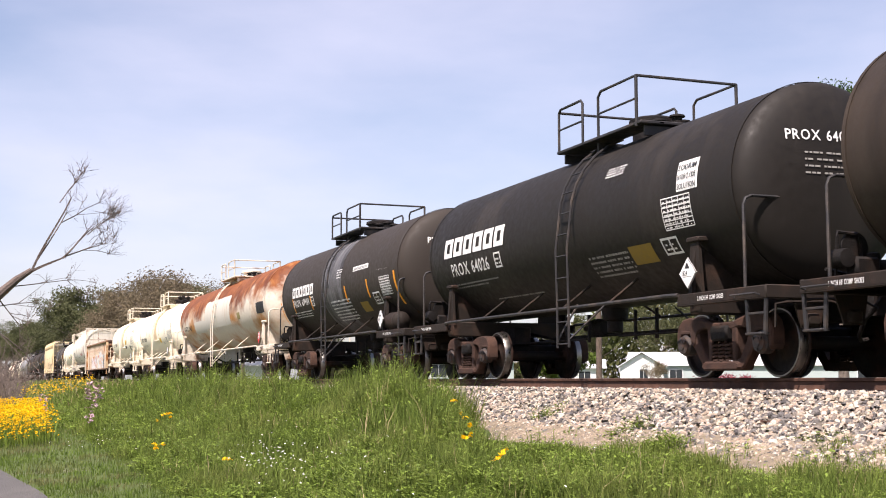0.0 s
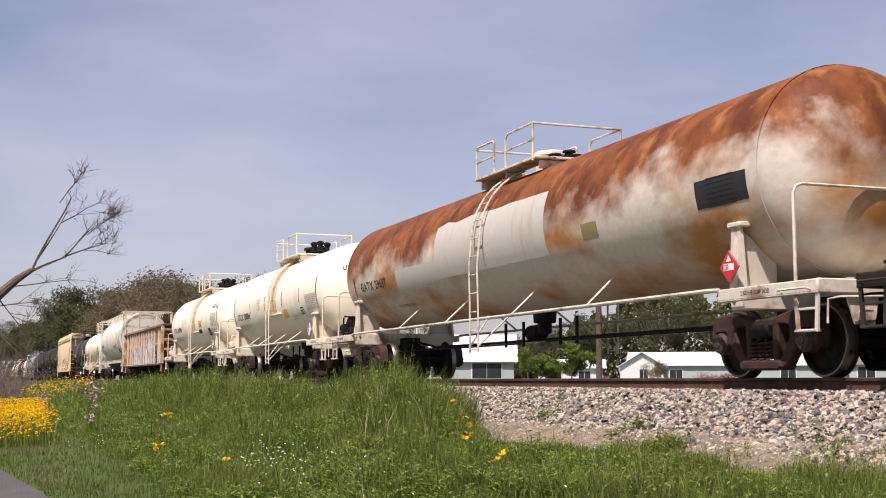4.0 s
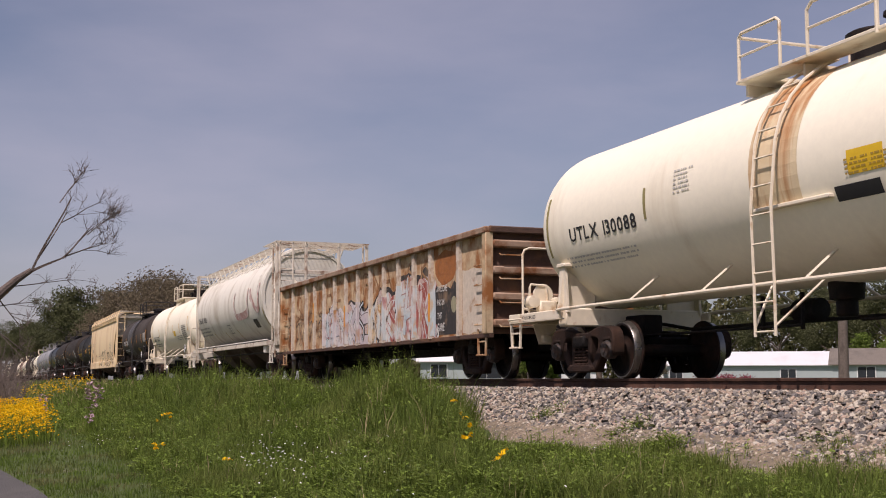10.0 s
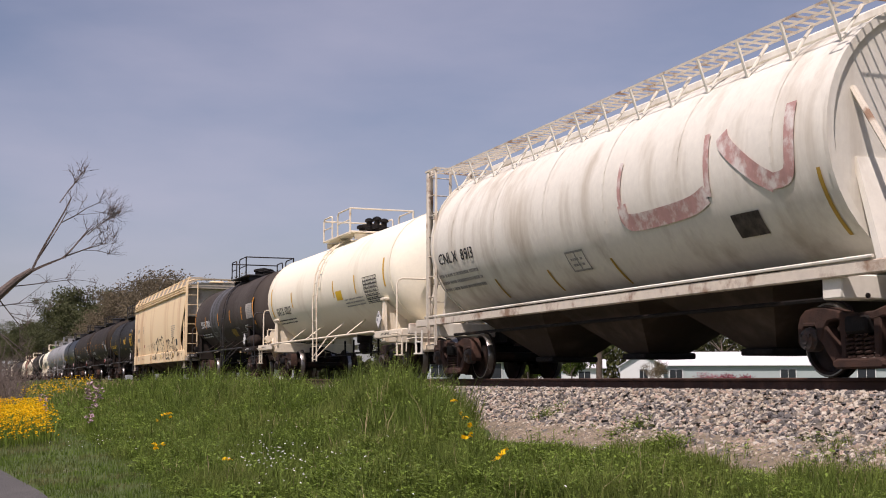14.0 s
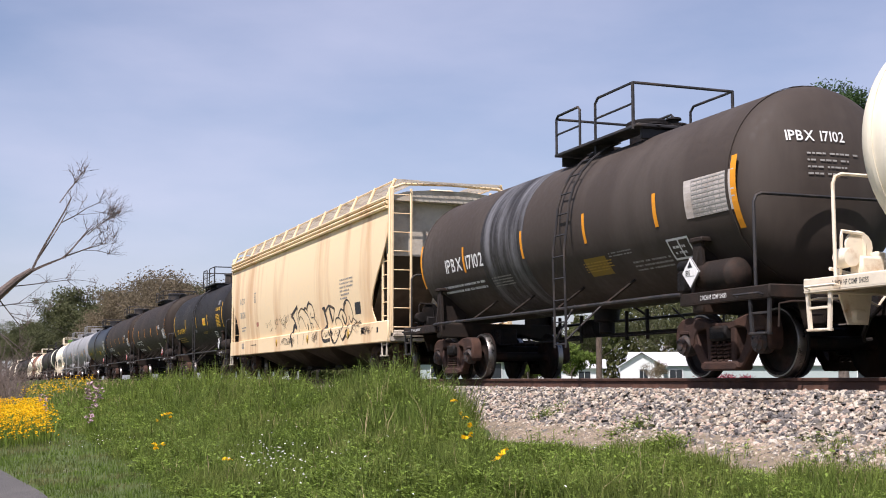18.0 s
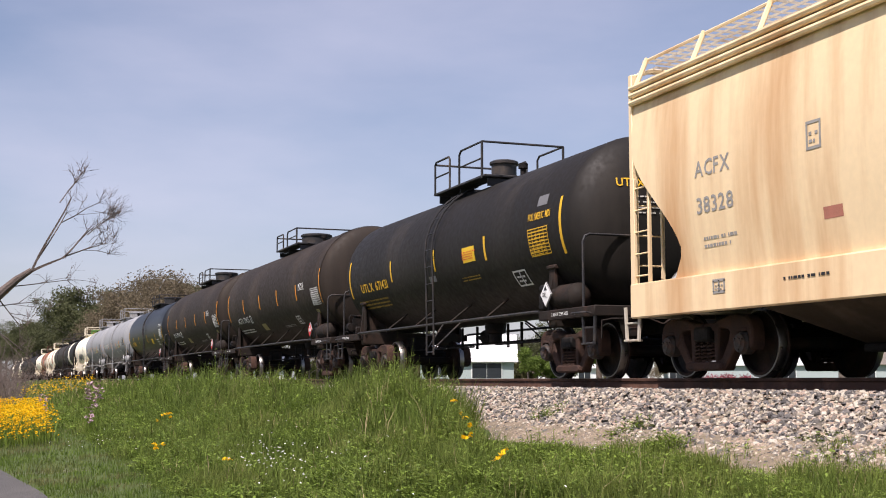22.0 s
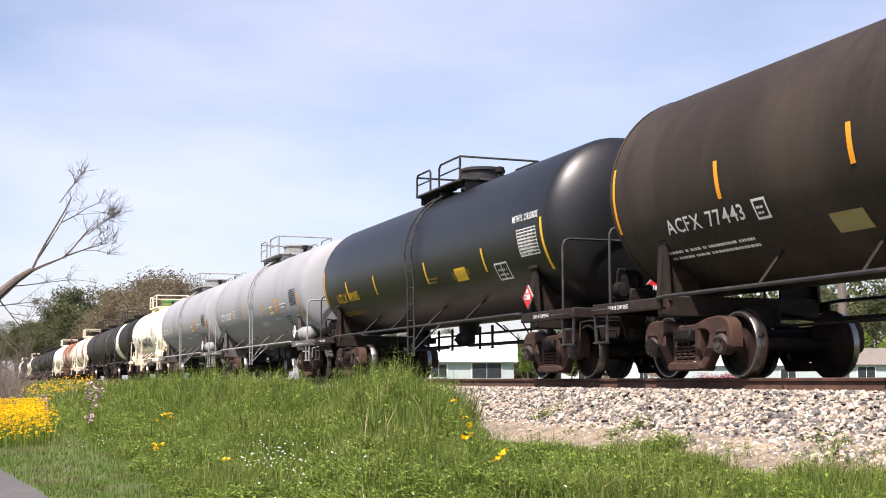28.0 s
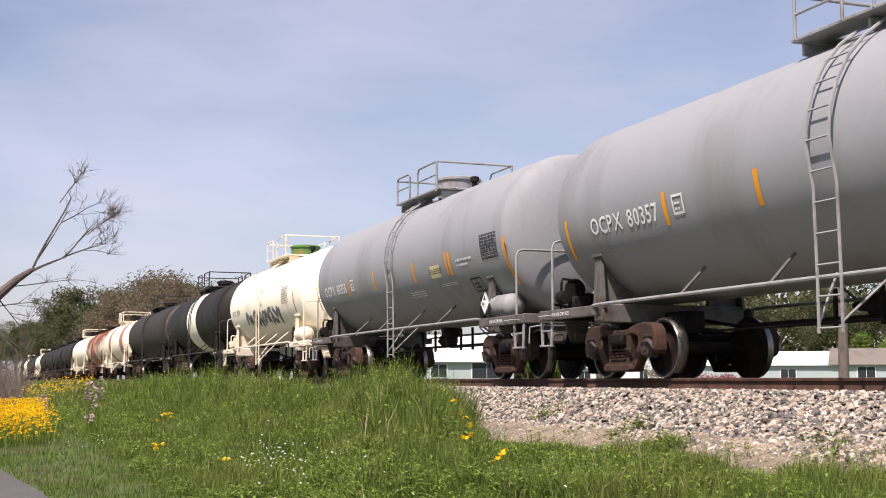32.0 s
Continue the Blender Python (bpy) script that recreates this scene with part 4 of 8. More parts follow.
def write_marks(car, marks, surface):
    """Stripes, panels, tables and lettering. Each mark: kind, y of its left end, z of its foot, width, height, more."""
    for i, (kind, y, z, w, h, *more) in enumerate(marks):
        most = {"plate": 0.75, "box": 1.3, "grid": 1.25 if more[-1] != "soft" else 2.0, "panel": 1.6 if more[0] in ("sign", "pale", "faded", "olive") else 9.0}.get(kind)
        if most and abs(h) * most * 1.35 < w:
            y, w = y - (w - abs(h) * most * 1.35) * 0.5, abs(h) * most * 1.35
        pl = surface(y, z)
        if kind == "text":
            sh, ln = words(more[0], h / 0.73, pl)
            lettered(more[0], h / 0.73, pl, w / max(0.1, ln), INK[more[1]], car)
        elif kind == "stripe":
            part("stripe", patch(surface(y + w / 2, z, 0.006), w, h, 1, 8), INK[more[0]], car, smooth=False)
        elif kind == "panel":
            part("notice_panel", patch(surface(y, z, 0.005), w, h), INK[more[0]], car, smooth=False)
        elif kind == "smear":
            rr = random.Random(i + 40)
            for k in range(more[0]):
                part("sprayed_smear", ribbon(surface(y - w * k / more[0], z), scrawl(rr, 0, 0, w / more[0] * 1.5, h, 5), rr.uniform(0.1, 0.24)), INK[more[1]], car, "smeared grey spray paint", smooth=False)
        elif kind == "bars":
            part("small_print", bars(pl, more[0], w, h, i + 3), INK[more[1]], car, smooth=False, kind="stuff")
        elif kind == "grid":
            gl = frame_lines(pl, w, h, more[0], more[1], 0.016)
            cell = h / more[1]
            fine = bars(surface(y - 0.03, z + cell * 0.25), more[1], w * 0.94, h * 0.96, i + 5, 0.3)
            gl.add(fine.v, fine.f)
            part("data_panel", gl, INK[more[2]], car, smooth=False, kind="stuff")
        elif kind in ("box", "plate"):
            gl = frame_lines(pl, w, h, 2 if kind == "box" else 1, 1, 0.035)
            gl.add(*(lambda s: (s.v, s.f))(bars(surface(y - w * 0.15, z + h * 0.2), 2, w * 0.7, h * 0.6, i + 5)))
            part("test_panel", gl, INK[more[0]], car, smooth=False, kind="stuff")
        elif kind == "label":
            board = part("name_panel", patch(surface(y, z, 0.005), w, h, 4, 8), ink_white, car, smooth=False)
            lines = more[0].split("/")
            for k, line in enumerate(lines):
                zz = z + h * (len(lines) - 1 - k + 0.2) / len(lines) * 0.93
                hh = h / len(lines) * 0.58
                fn = surface(y - w * 0.06, zz, 0.014)

                def raised(a, b, fn=fn):
                    p = fn(a, b)
                    return (p[0] - 0.002, p[1], p[2])
                sh, ln = words(line, hh / 0.73, raised)
                lettered(line, hh / 0.73, raised, w * 0.88 / ln, ink_black, board)
        elif kind == "logo":
            part("logo_blocks", logo_blocks(pl, w, h), INK[more[0]], car, "white slanted blocks of a trade mark", smooth=False)
        elif kind == "U":
            part("worn_letter", ribbon(pl, curve_pts([(-0.02, h * 1.1), (-0.06, h * 0.6), (0.0, h * 0.3)]), 0.10), INK["rust"], car, "faded red-brown painted stroke", smooth=False)
            part("worn_letter", ribbon(pl, curve_pts([(0.0, h * 0.42), (0.03, 0.2), (0.25, 0.1), (w * 0.5, 0.1), (w * 0.8, 0.14), (w * 0.97, 0.24)]), 0.26), INK["rust"], car, "faded red-brown painted stroke", smooth=False)
            part("worn_letter", ribbon(pl, curve_pts([(w * 0.99, 0.2), (w, h * 0.6), (w * 1.0, h * 1.1)]), 0.13), INK["rust"], car, "faded red-brown painted stroke", smooth=False)
        elif kind == "N":
            part("worn_letter", ribbon(pl, curve_pts([(-0.02, h * 1.0), (0.1, h * 0.8), (w * 0.45, 0.3), (w * 0.72, 0.08)]), 0.25), INK["rust"], car, "faded red-brown painted stroke", smooth=False)
            part("worn_letter", ribbon(pl, curve_pts([(w * 0.68, 0.1), (w * 0.93, 0.14), (w, h * 0.5), (w * 1.0, h * 1.15)]), 0.20), INK["rust"], car, "faded red-brown painted stroke", smooth=False)


def rung_shape():
    return Shape().tube([(0, -0.21, 0), (0, 0.21, 0)], 0.013, 5)


def ladder(car, x, R, zc, trim, top, y0=0.0, far=False):
    """Two stringers up the flank of the tank and over its shoulder, with rungs."""
    sh = Shape()
    path = [(1.50, 0.50), (1.50, 1.15), (1.52, zc - R * 0.35)]
    for k in range(1, 8):
        w = math.radians(-12 + 12 * k)
        path.append(((R + 0.09) * math.cos(w), zc + (R + 0.09) * math.sin(w)))
    for y in (-0.21, 0.21):
        sh.tube([(x * a, y, b) for a, b in path], 0.021, 6)
    for y in (-0.21, 0.21):
        sh.tube([(x * 1.5, y, 0.62), (x * 0.95, y + (0.35 if y > 0 else -0.35), 1.24)], 0.018, 5)
    sh.v = [(a, b + y0, c) for a, b, c in sh.v]
    lad = part("ladder", sh, trim, car)
    if far:
        return
    walked = [Vector((a, b)) for a, b in path]
    lens = [0.0]
    for p, q in zip(walked, walked[1:]):
        lens.append(lens[-1] + (q - p).length)
    d = 0.06
    while d < lens[-1]:
        i = max(k for k in range(len(lens) - 1) if lens[k] <= d)
        p = walked[i].lerp(walked[i + 1], (d - lens[i]) / (lens[i + 1] - lens[i]))
        part("rung", shared("rung_" + trim.name, rung_shape, trim), None, lad, at=pose(x * p.x, y0, p.y))
        d += 0.36


def platform(car, R, zc, top, trim, manway, dome, y0=0.0, far=False, up=0.66, tall=0.0, br=0.48):
    """The walkway beside the fittings, a guard at the rear, another with a cross rail at the front, and the fittings."""
    wide, rear, front = 0.92, 1.35, -1.65
    z = top + 0.02
    gr = Shape()
    for s in (-1, 1):
        gr.box((s * (wide - 0.20), y0 + (rear + front) / 2, z), (0.42, rear - front, 0.05), 0.01)
        for y in (rear - 0.1, y0 * 0, front + 0.1):
            gr.box((s * (wide - 0.35), y0 + y, z - 0.12), (0.5, 0.05, 0.16), 0.008)
    gr.box((0, y0 + rear - 0.2, z + 0.002), (1.2, 0.4, 0.05), 0.01).box((0, y0 + front + 0.2, z + 0.002), (1.2, 0.4, 0.05), 0.01)
    part("walkway", gr, trim, car)
    for s in (-1, 1):
        x = s * wide
        part("railing", Shape().tube([(x, y0 + 0.35, z), (x, y0 + 0.35, z + up - 0.06), (x, y0 + 0.42, z + up), (x, y0 + 1.2, z + up), (x, y0 + 1.27, z + up - 0.06), (x, y0 + 1.27, z)], 0.024, 7), trim, car)
        part("railing", Shape().tube([(x, y0 - 0.22, z), (x, y0 - 0.22, z + up - 0.08), (x, y0 - 0.32, z + up), (x, y0 - 1.5, z + up), (x, y0 - 1.5, z)], 0.024, 7), trim, car)
        part("guard_post", Shape().tube([(x, y0 - 1.5, z - 0.05), (x, y0 - 1.5, z + up)], 0.028, 7), trim, car)
        part("railing", Shape().tube([(x, y0 + 1.27, z + up * 0.52), (x, y0 + 0.35, z + up * 0.52)], 0.018, 6), trim, car)
        part("railing", Shape().tube([(x, y0 - 0.22, z + up * 0.52), (x, y0 - 1.5, z + up * 0.52)], 0.018, 6), trim, car)
    part("cross_rail", Shape().tube([(-wide, y0 - 1.5, z + up), (wide, y0 - 1.5, z + up)], 0.024, 7), trim, car)
    part("cross_rail", Shape().tube([(-wide, y0 + 1.27, z + up - 0.05), (wide, y0 + 1.27, z + up - 0.05)], 0.024, 7), trim, car)
    c = y0 - 0.5
    if manway == "bonnet":
        part("bonnet", Shape().turned([(top - 0.1, br), (top + 0.36 + tall, br), (top + 0.37 + tall, br + 0.04), (top + 0.42 + tall, br + 0.04), (top + 0.45 + tall, br - 0.02), (top + 0.47 + tall, 0.1)], 30, "z", (0, c, 0)), dome or trim, car, "round steel valve bonnet")
        part("vent_valve", Shape().turned([(top - 0.05, 0.06), (top + 0.22, 0.06), (top + 0.23, 0.1), (top + 0.33, 0.1), (top + 0.35, 0.04)], 14, "z", (0, c - 1.0, 0)), dark_iron, car)
    else:
        part("manway", Shape().turned([(top - 0.1, 0.33), (top + 0.26, 0.33), (top + 0.27, 0.39), (top + 0.33, 0.39), (top + 0.36, 0.34), (top + 0.40, 0.12), (top + 0.42, 0.04)], 24, "z", (0, c + 0.1, 0)), dome or dark_iron, car, "bolted dark manway cover")
        k = 1.0 if trim is cream_paint else 0.5
        column = [(-0.05, 0.06), (0.16, 0.06), (0.17, 0.13), (0.25, 0.13), (0.26, 0.08), (0.38, 0.085), (0.40, 0.13), (0.46, 0.12), (0.50, 0.04)]
        me = shared("valve%.2f%.1f" % (top, k), lambda: Shape().turned([(top + h * k, r) for h, r in column], 12, "z"), dark_iron)
        for a, b in ((-0.2, -0.45), (0.22, -0.5), (-0.1, -0.85), (0.3, 0.55)):
            part("valve", me, None, car, at=pose(a, c + b, 0))


def loops(rng, a, b, w, h):
    """One bubble-letter outline in a box: a wavy closed loop."""
    pts, n = [], 9
    for k in range(n + 1):
        q = 2 * math.pi * (k % n) / n + 0.4
        r = 1 + 0.22 * math.sin(2 * q + a * 3) + 0.15 * math.sin(3 * q + b)
        pts.append((a + w / 2 + w / 2 * r * math.cos(q), b + h / 2 + h / 2 * r * math.sin(q)))
    return curve_pts(pts, 5)


# ---- covered hoppers and the gondola ----
def loft(profile, ys, cap=True):
    """A Shape through cross-sections: profile(y) gives a closed list of (x, z)."""
    sh, rings = Shape(), [profile(y) for y in ys]
    k = len(rings[0])
    verts = [(p[0], y, p[1]) for y, r in zip(ys, rings) for p in r]
    faces = [(i * k + j, i * k + (j + 1) % k, (i + 1) * k + (j + 1) % k, (i + 1) * k + j) for i in range(len(ys) - 1) for j in range(k)]
    if cap:
        faces += [tuple(range(k)), tuple(range((len(ys) - 1) * k, len(ys) * k))]
    return sh.add(verts, faces)


def corner_ladder(car, x, y, z0, z1, trim, wide=0.42, along="y", n=9):
    d = (0, wide / 2) if along == "y" else (wide / 2, 0)
    sh = Shape()
    for s in (-1, 1):
        sh.box((x + s * d[0], y + s * d[1], (z0 + z1) / 2), (0.05, 0.05, z1 - z0), 0.006)
    lad = part("ladder", sh, trim, car)
    me = shared("hopper_rung_" + trim.name + along, lambda: Shape().tube([(-d[0], -d[1], 0), (d[0], d[1], 0)], 0.013, 5), trim)
    for i in range(n):
        part("rung", me, None, lad, at=pose(x, y, z0 + 0.15 + (z1 - z0 - 0.3) * i / (n - 1)))


def hopper_under(car, H, trim, frame_mat=None, offset=1.9, bays=3, belly=1.05):
    for s in (-1, 1):
        part("draft_sill", Shape().box((0, s * (H - 1.55), 0.92), (0.36, 2.3, 0.36), 0.02), dark_iron, car)
        part("coupler", shared("coupler", coupler_shape, dark_iron), None, car, at=pose(0, s * H, 0, 0, 0, 180 if s > 0 else 0))
        yt = s * (H - offset) + (0.3 if s < 0 and bays == 3 else 0.0)
        part("bolster_beam", Shape().box((0, yt, 1.02), (2.9, 0.35, 0.28), 0.02), trim, car)
        truck(car, yt, frame_mat)
        for x in (-1, 1):
            part("step", shared("step_" + trim.name, step_shape, trim), None, car, at=pose(x * 1.5, s * (H - 0.95), 0))
    span = 2 * (H - 3.4)
    for i in range(bays):
        y = -span / 2 + span * (i + 0.5) / bays
        w = span / bays * 0.48
        sh = Shape().add([(-1.35, y - w, belly), (1.35, y - w, belly), (1.35, y + w, belly), (-1.35, y + w, belly), (-0.35, y - 0.3, 0.38), (0.35, y - 0.3, 0.38), (0.35, y + 0.3, 0.38), (-0.35, y + 0.3, 0.38)],
                         [(0, 1, 5, 4), (1, 2, 6, 5), (2, 3, 7, 6), (3, 0, 4, 7), (4, 5, 6, 7), (0, 3, 2, 1)])
        # the chutes' shade is in their colour
        part("hopper_chute", sh, chute_mat, car)
        part("outlet_gate", Shape().box((0, y, 0.36), (0.95, 0.75, 0.1), 0.02), dark_iron, car)
    part("brake_pipe", Shape().tube([(-1.1, -H + 2, 0.92), (-1.1, H - 2, 0.92)], 0.03, 6), dark_iron, car)


def cylinder_hopper(ends, label, marks):
    car, H = car_base("hopper_car", label, "hopper car", ends)
    zc, rx, rz = 2.79, 1.58, 1.59
    body_half = 6.5

    def prof(y):
        out = []
        for i in range(40):
            w = 2 * math.pi * i / 40
            x, z = rx * math.cos(w), zc + rz * math.sin(w)
            out.append((x, max(z, 1.28)))
        return out
    part("body", loft(prof, list(np.linspace(-body_half, body_half, 8))), hopper_white, car)
    for k in range(6):
        y = -body_half + 2 * body_half * (k + 0.5) / 6
        pts = [(-rx * 1.003 * math.cos(w), zc + rz * 1.003 * math.sin(w)) for w in np.linspace(-1.1, 1.45, 22)]
        for s in (1, -1):
            sh = Shape()
            for a, b in zip(pts, pts[1:]):
                sh.add([(s * a[0], y - 0.03, a[1]), (s * a[0], y + 0.03, a[1]), (s * b[0], y + 0.03, b[1]), (s * b[0], y - 0.03, b[1])], [(0, 1, 2, 3)])
            part("weld_seam", sh, hopper_white, car)
    for s in (-1, 1):
        # end frame: sill, posts, roof platform, slope plate
        part("end_rim", Shape().add(*rim(rx + 0.03, rz + 0.03, zc, s * body_half, 0.07)), hopper_white, car)
        slope = Shape().add([(-1.2, s * (body_half + 0.02), 2.5), (1.2, s * (body_half + 0.02), 2.5), (1.2, s * (H - 1.6), 1.25), (-1.2, s * (H - 1.6), 1.25),
                             (-1.2, s * (body_half - 0.06), 2.5), (1.2, s * (body_half - 0.06), 2.5), (1.2, s * (H - 1.7), 1.2), (-1.2, s * (H - 1.7), 1.2)],
                            [(0, 1, 2, 3), (4, 5, 6, 7), (0, 1, 5, 4), (1, 2, 6, 5), (2, 3, 7, 6), (3, 0, 4, 7)])
        part("slope_sheet", slope, hopper_white, car)
        e = H - 0.28 if s < 0 else H - 1.58
        for x in (-1.5, -0.55, 0.55, 1.5):
            part("end_post", Shape().box((x, s * e, 2.75), (0.09, 0.09, 3.35), 0.01), frame_white, car)
            part("post_brace", Shape().tube([(x, s * e, 1.2), (x * 0.8, s * (body_half), 3.3)], 0.04, 6), frame_white, car)
        part("end_beam", Shape().box((0, s * e, 3.45), (3.0, 0.06, 0.12), 0.01), frame_white, car)
        part("end_sill", Shape().box((0, s * (H - 0.4), 1.10), (3.1, 0.14, 0.24), 0.02), frame_white, car)
        walk_grate(car, (0, s * (e + body_half) / 2, 4.42), (3.1, e - body_half + 0.2), frame_white)
        corner_ladder(car, -1.52, s * (e - 0.28), 0.7, 4.45, frame_white)
        corner_ladder(car, 1.52, s * (e - 0.28), 0.7, 4.45, frame_white)
        corner_ladder(car, -1.2, s * (e + 0.05), 1.1, 4.45, frame_white, along="x")
    for s in (-1, 1):
        part("side_sill", Shape().box((s * 1.47, 0.0, 1.19), (0.1, 2 * (H - 0.8), 0.15), 0.015), frame_white, car)
        walk_grate(car, (s * 1.0, 0, 4.42), (0.5, 2 * body_half), frame_white)
        for i in range(14):
            y = -body_half + 0.3 + (2 * body_half - 0.6) * i / 13
            part("bracket", shared("bracket_w" + str(s), lambda: Shape().tube([(s * 1.25, 0, 4.40), (s * 1.10, 0, 3.94), (s * 0.78, 0, 4.40)], 0.028, 5), hopper_white), None, car, at=pose(0, y, 0))
    for s in (-1, 1):
        part("grab_rail", Shape().tube([(s * 1.52, -H + 1.4, 1.30), (s * 1.52, H - 1.4, 1.30)], 0.022, 6), hopper_white, car)
    part("hatch_rail", Shape().box((0, 0, 4.44), (0.7, 2 * body_half - 0.5, 0.14), 0.03), hopper_white, car)
    part("hand_brake", Shape().turned([(0, 0.02), (0.01, 0.26), (0.05, 0.27), (0.06, 0.02)], 20, "y", (-0.9, -H + 0.66, 2.6)), dark_iron, car)
    hopper_under(car, H, hopper_white, belly=1.32)
    write_marks(car, marks, lambda y, z, out=0.009: on_tank(1.585, zc, y, z, out + 0.002))
    return car


def rim(rx, rz, zc, y, t):
    n = 44
    vs, fs = [], []
    for i in range(n):
        w = 2 * math.pi * i / n
        for k, yy in ((1.0, y - t / 2), (1.0, y + t / 2), (0.94, y + t / 2), (0.94, y - t / 2)):
            vs.append((rx * k * math.cos(w), yy, max(1.24, zc + rz * k * math.sin(w))))
    for i in range(n):
        j = (i + 1) % n
        for a in range(4):
            b = (a + 1) % 4
            fs.append((i * 4 + a, i * 4 + b, j * 4 + b, j * 4 + a))
    return vs, fs


def walk_grate(car, c, s, material):
    """A running board of crossing bars."""
    sh = Shape()
    w, l = s
    for x in np.linspace(-w / 2, w / 2, max(3, int(w / 0.13))):
        sh.add(*bar((c[0] + x, c[1] - l / 2, c[2]), (c[0] + x, c[1] + l / 2, c[2]), 0.009, 0.035))
    for y in np.linspace(-l / 2, l / 2, max(3, int(l / 0.2))):
        sh.add(*bar((c[0] - w / 2, c[1] + y, c[2]), (c[0] + w / 2, c[1] + y, c[2]), 0.009, 0.03))
    return part("running_board", sh, material, car, "open steel grating walkway", kind="stuff")


def bar(p, q, w, h):
    p, q = Vector(p), Vector(q)
    d = (q - p).normalized()
    s = d.cross(Vector((0, 0, 1)))
    s = s.normalized() * (w / 2) if s.length > 1e-6 else Vector((w / 2, 0, 0))
    u = Vector((0, 0, h / 2))
    vs = [tuple(e + a * s + b * u) for e in (p, q) for a, b in ((-1, -1), (1, -1), (1, 1), (-1, 1))]
    return vs, [(0, 1, 2, 3), (4, 5, 6, 7), (0, 1, 5, 4), (1, 2, 6, 5), (2, 3, 7, 6), (3, 0, 4, 7)]


def flat_hopper(ends, label, marks):
    """A long smooth-sided covered hopper with cut-back curved side ends and a ribbed top chord."""
    car, H = car_base("hopper_car", label, "hopper car", ends)
    z0, z1 = 1.36, 4.28
    side, shift = 9.38, -0.27

    def edge(z):
        """How far the side sheet reaches at height z: full at the top and at the sill, cut back between."""
        if z > 3.33:
            return side
        if z < 1.7:
            return side - 1.30 + 0.25 * (1.7 - z) / 0.34
        w = (3.33 - z) / 1.63
        return side - 1.30 * (w * w * (3 - 2 * w) * 0.7 + 0.3 * w)
    zs = list(np.linspace(z0, z1, 22))
    for s in (-1, 1):
        vs, fs = [], []
        for z in zs:
            k = (z - z0) / (z1 - z0)
            x = s * (1.50 + 0.10 * math.sin(math.pi * min(1.0, k * 1.05)))
            e = edge(z)
            for y in np.linspace(-e, e, 15):
                vs.append((x, y, z))
        for j in range(len(zs) - 1):
            for i in range(14):
                fs.append((j * 15 + i, j * 15 + i + 1, (j + 1) * 15 + i + 1, (j + 1) * 15 + i))
        k = len(vs)
        vs += [(x - s * 0.03, y, z) for x, y, z in vs]
        fs += [tuple(i + k for i in reversed(f)) for f in fs]
        for j in range(len(zs) - 1):
            for e in (0, 14):
                fs.append((j * 15 + e, (j + 1) * 15 + e, (j + 1) * 15 + e + k, j * 15 + e + k))
        part("side_sheet", Shape().add(vs, fs), hopper_tan, car)
        for i, z in enumerate((4.02, 4.13, 4.24)):
            part("top_chord_rib", Shape().tube([(s * 1.57, -side, z), (s * 1.57, side, z)], 0.045, 8), hopper_tan, car)
        part("side_sill", Shape().box((s * 1.53, 0, 1.11), (0.09, 2 * (side + 0.1), 0.50), 0.03), hopper_tan, car)
        walk_grate(car, (s * 1.05, 0, 4.67), (0.55, 2 * side), hopper_grey)
        rail = Shape().tube([(s * 1.34, -side, 4.67), (s * 1.34, side, 4.67)], 0.025, 6)
        part("board_edge", rail, hopper_tan, car)
        for i in range(13):
            y = -side + 0.1 + (2 * side - 0.2) * i / 12
            part("bracket", shared("bracket_t" + str(s), lambda: Shape().tube([(s * 1.34, 0, 4.70), (s * 1.54, 0, 4.26)], 0.036, 6), hopper_tan), None, car, at=pose(0, y, 0))
    roof = loft(lambda y: [(1.55, 4.26), (1.1, 4.40), (0.5, 4.46), (-0.5, 4.46), (-1.1, 4.40), (-1.55, 4.26), (-1.5, 4.18), (1.5, 4.18)], [-side, -side / 2, 0, side / 2, side])
    part("roof", roof, hopper_grey, car)
    part("hatch_rail", Shape().box((0, 0, 4.5), (0.6, 2 * side - 1.0, 0.14), 0.03), hopper_tan, car)
    for s in (-1, 1):
        # end wall: an upper flat panel and a slope sheet running down and inwards
        ew = Shape().slab([(-1.48, 2.9), (1.48, 2.9), (1.52, 3.7), (1.50, 4.25), (1.0, 4.39), (-1.0, 4.39), (-1.50, 4.25), (-1.52, 3.7)], s * (side - 0.28), s * (side - 0.32), "y")
        part("end_wall", ew, hopper_grey, car)
        sl = Shape().add([(-1.47, s * (side - 0.3), 2.92), (1.47, s * (side - 0.3), 2.92), (1.4, s * (side - 2.0), 1.1), (-1.4, s * (side - 2.0), 1.1),
                          (-1.47, s * (side - 0.36), 2.90), (1.47, s * (side - 0.36), 2.90), (1.4, s * (side - 2.06), 1.08), (-1.4, s * (side - 2.06), 1.08)],
                         [(0, 1, 2, 3), (4, 5, 6, 7), (0, 1, 5, 4), (1, 2, 6, 5), (2, 3, 7, 6), (3, 0, 4, 7)])
        # dark colour stands in for the shaded recess below the end wall
        part("slope_sheet", sl, chute_mat, car)
        part("shear_plate", Shape().box((0, s * (H - 1.6), 1.02), (2.9, 1.9, 0.08), 0.012), hopper_grey, car)
        part("centre_web", Shape().slab([(s * (side - 1.9), 1.06), (s * (H - 0.75), 1.06), (s * (H - 0.85), 1.3), (s * (side - 0.4), 2.8)], -0.03, 0.03), hopper_grey, car)
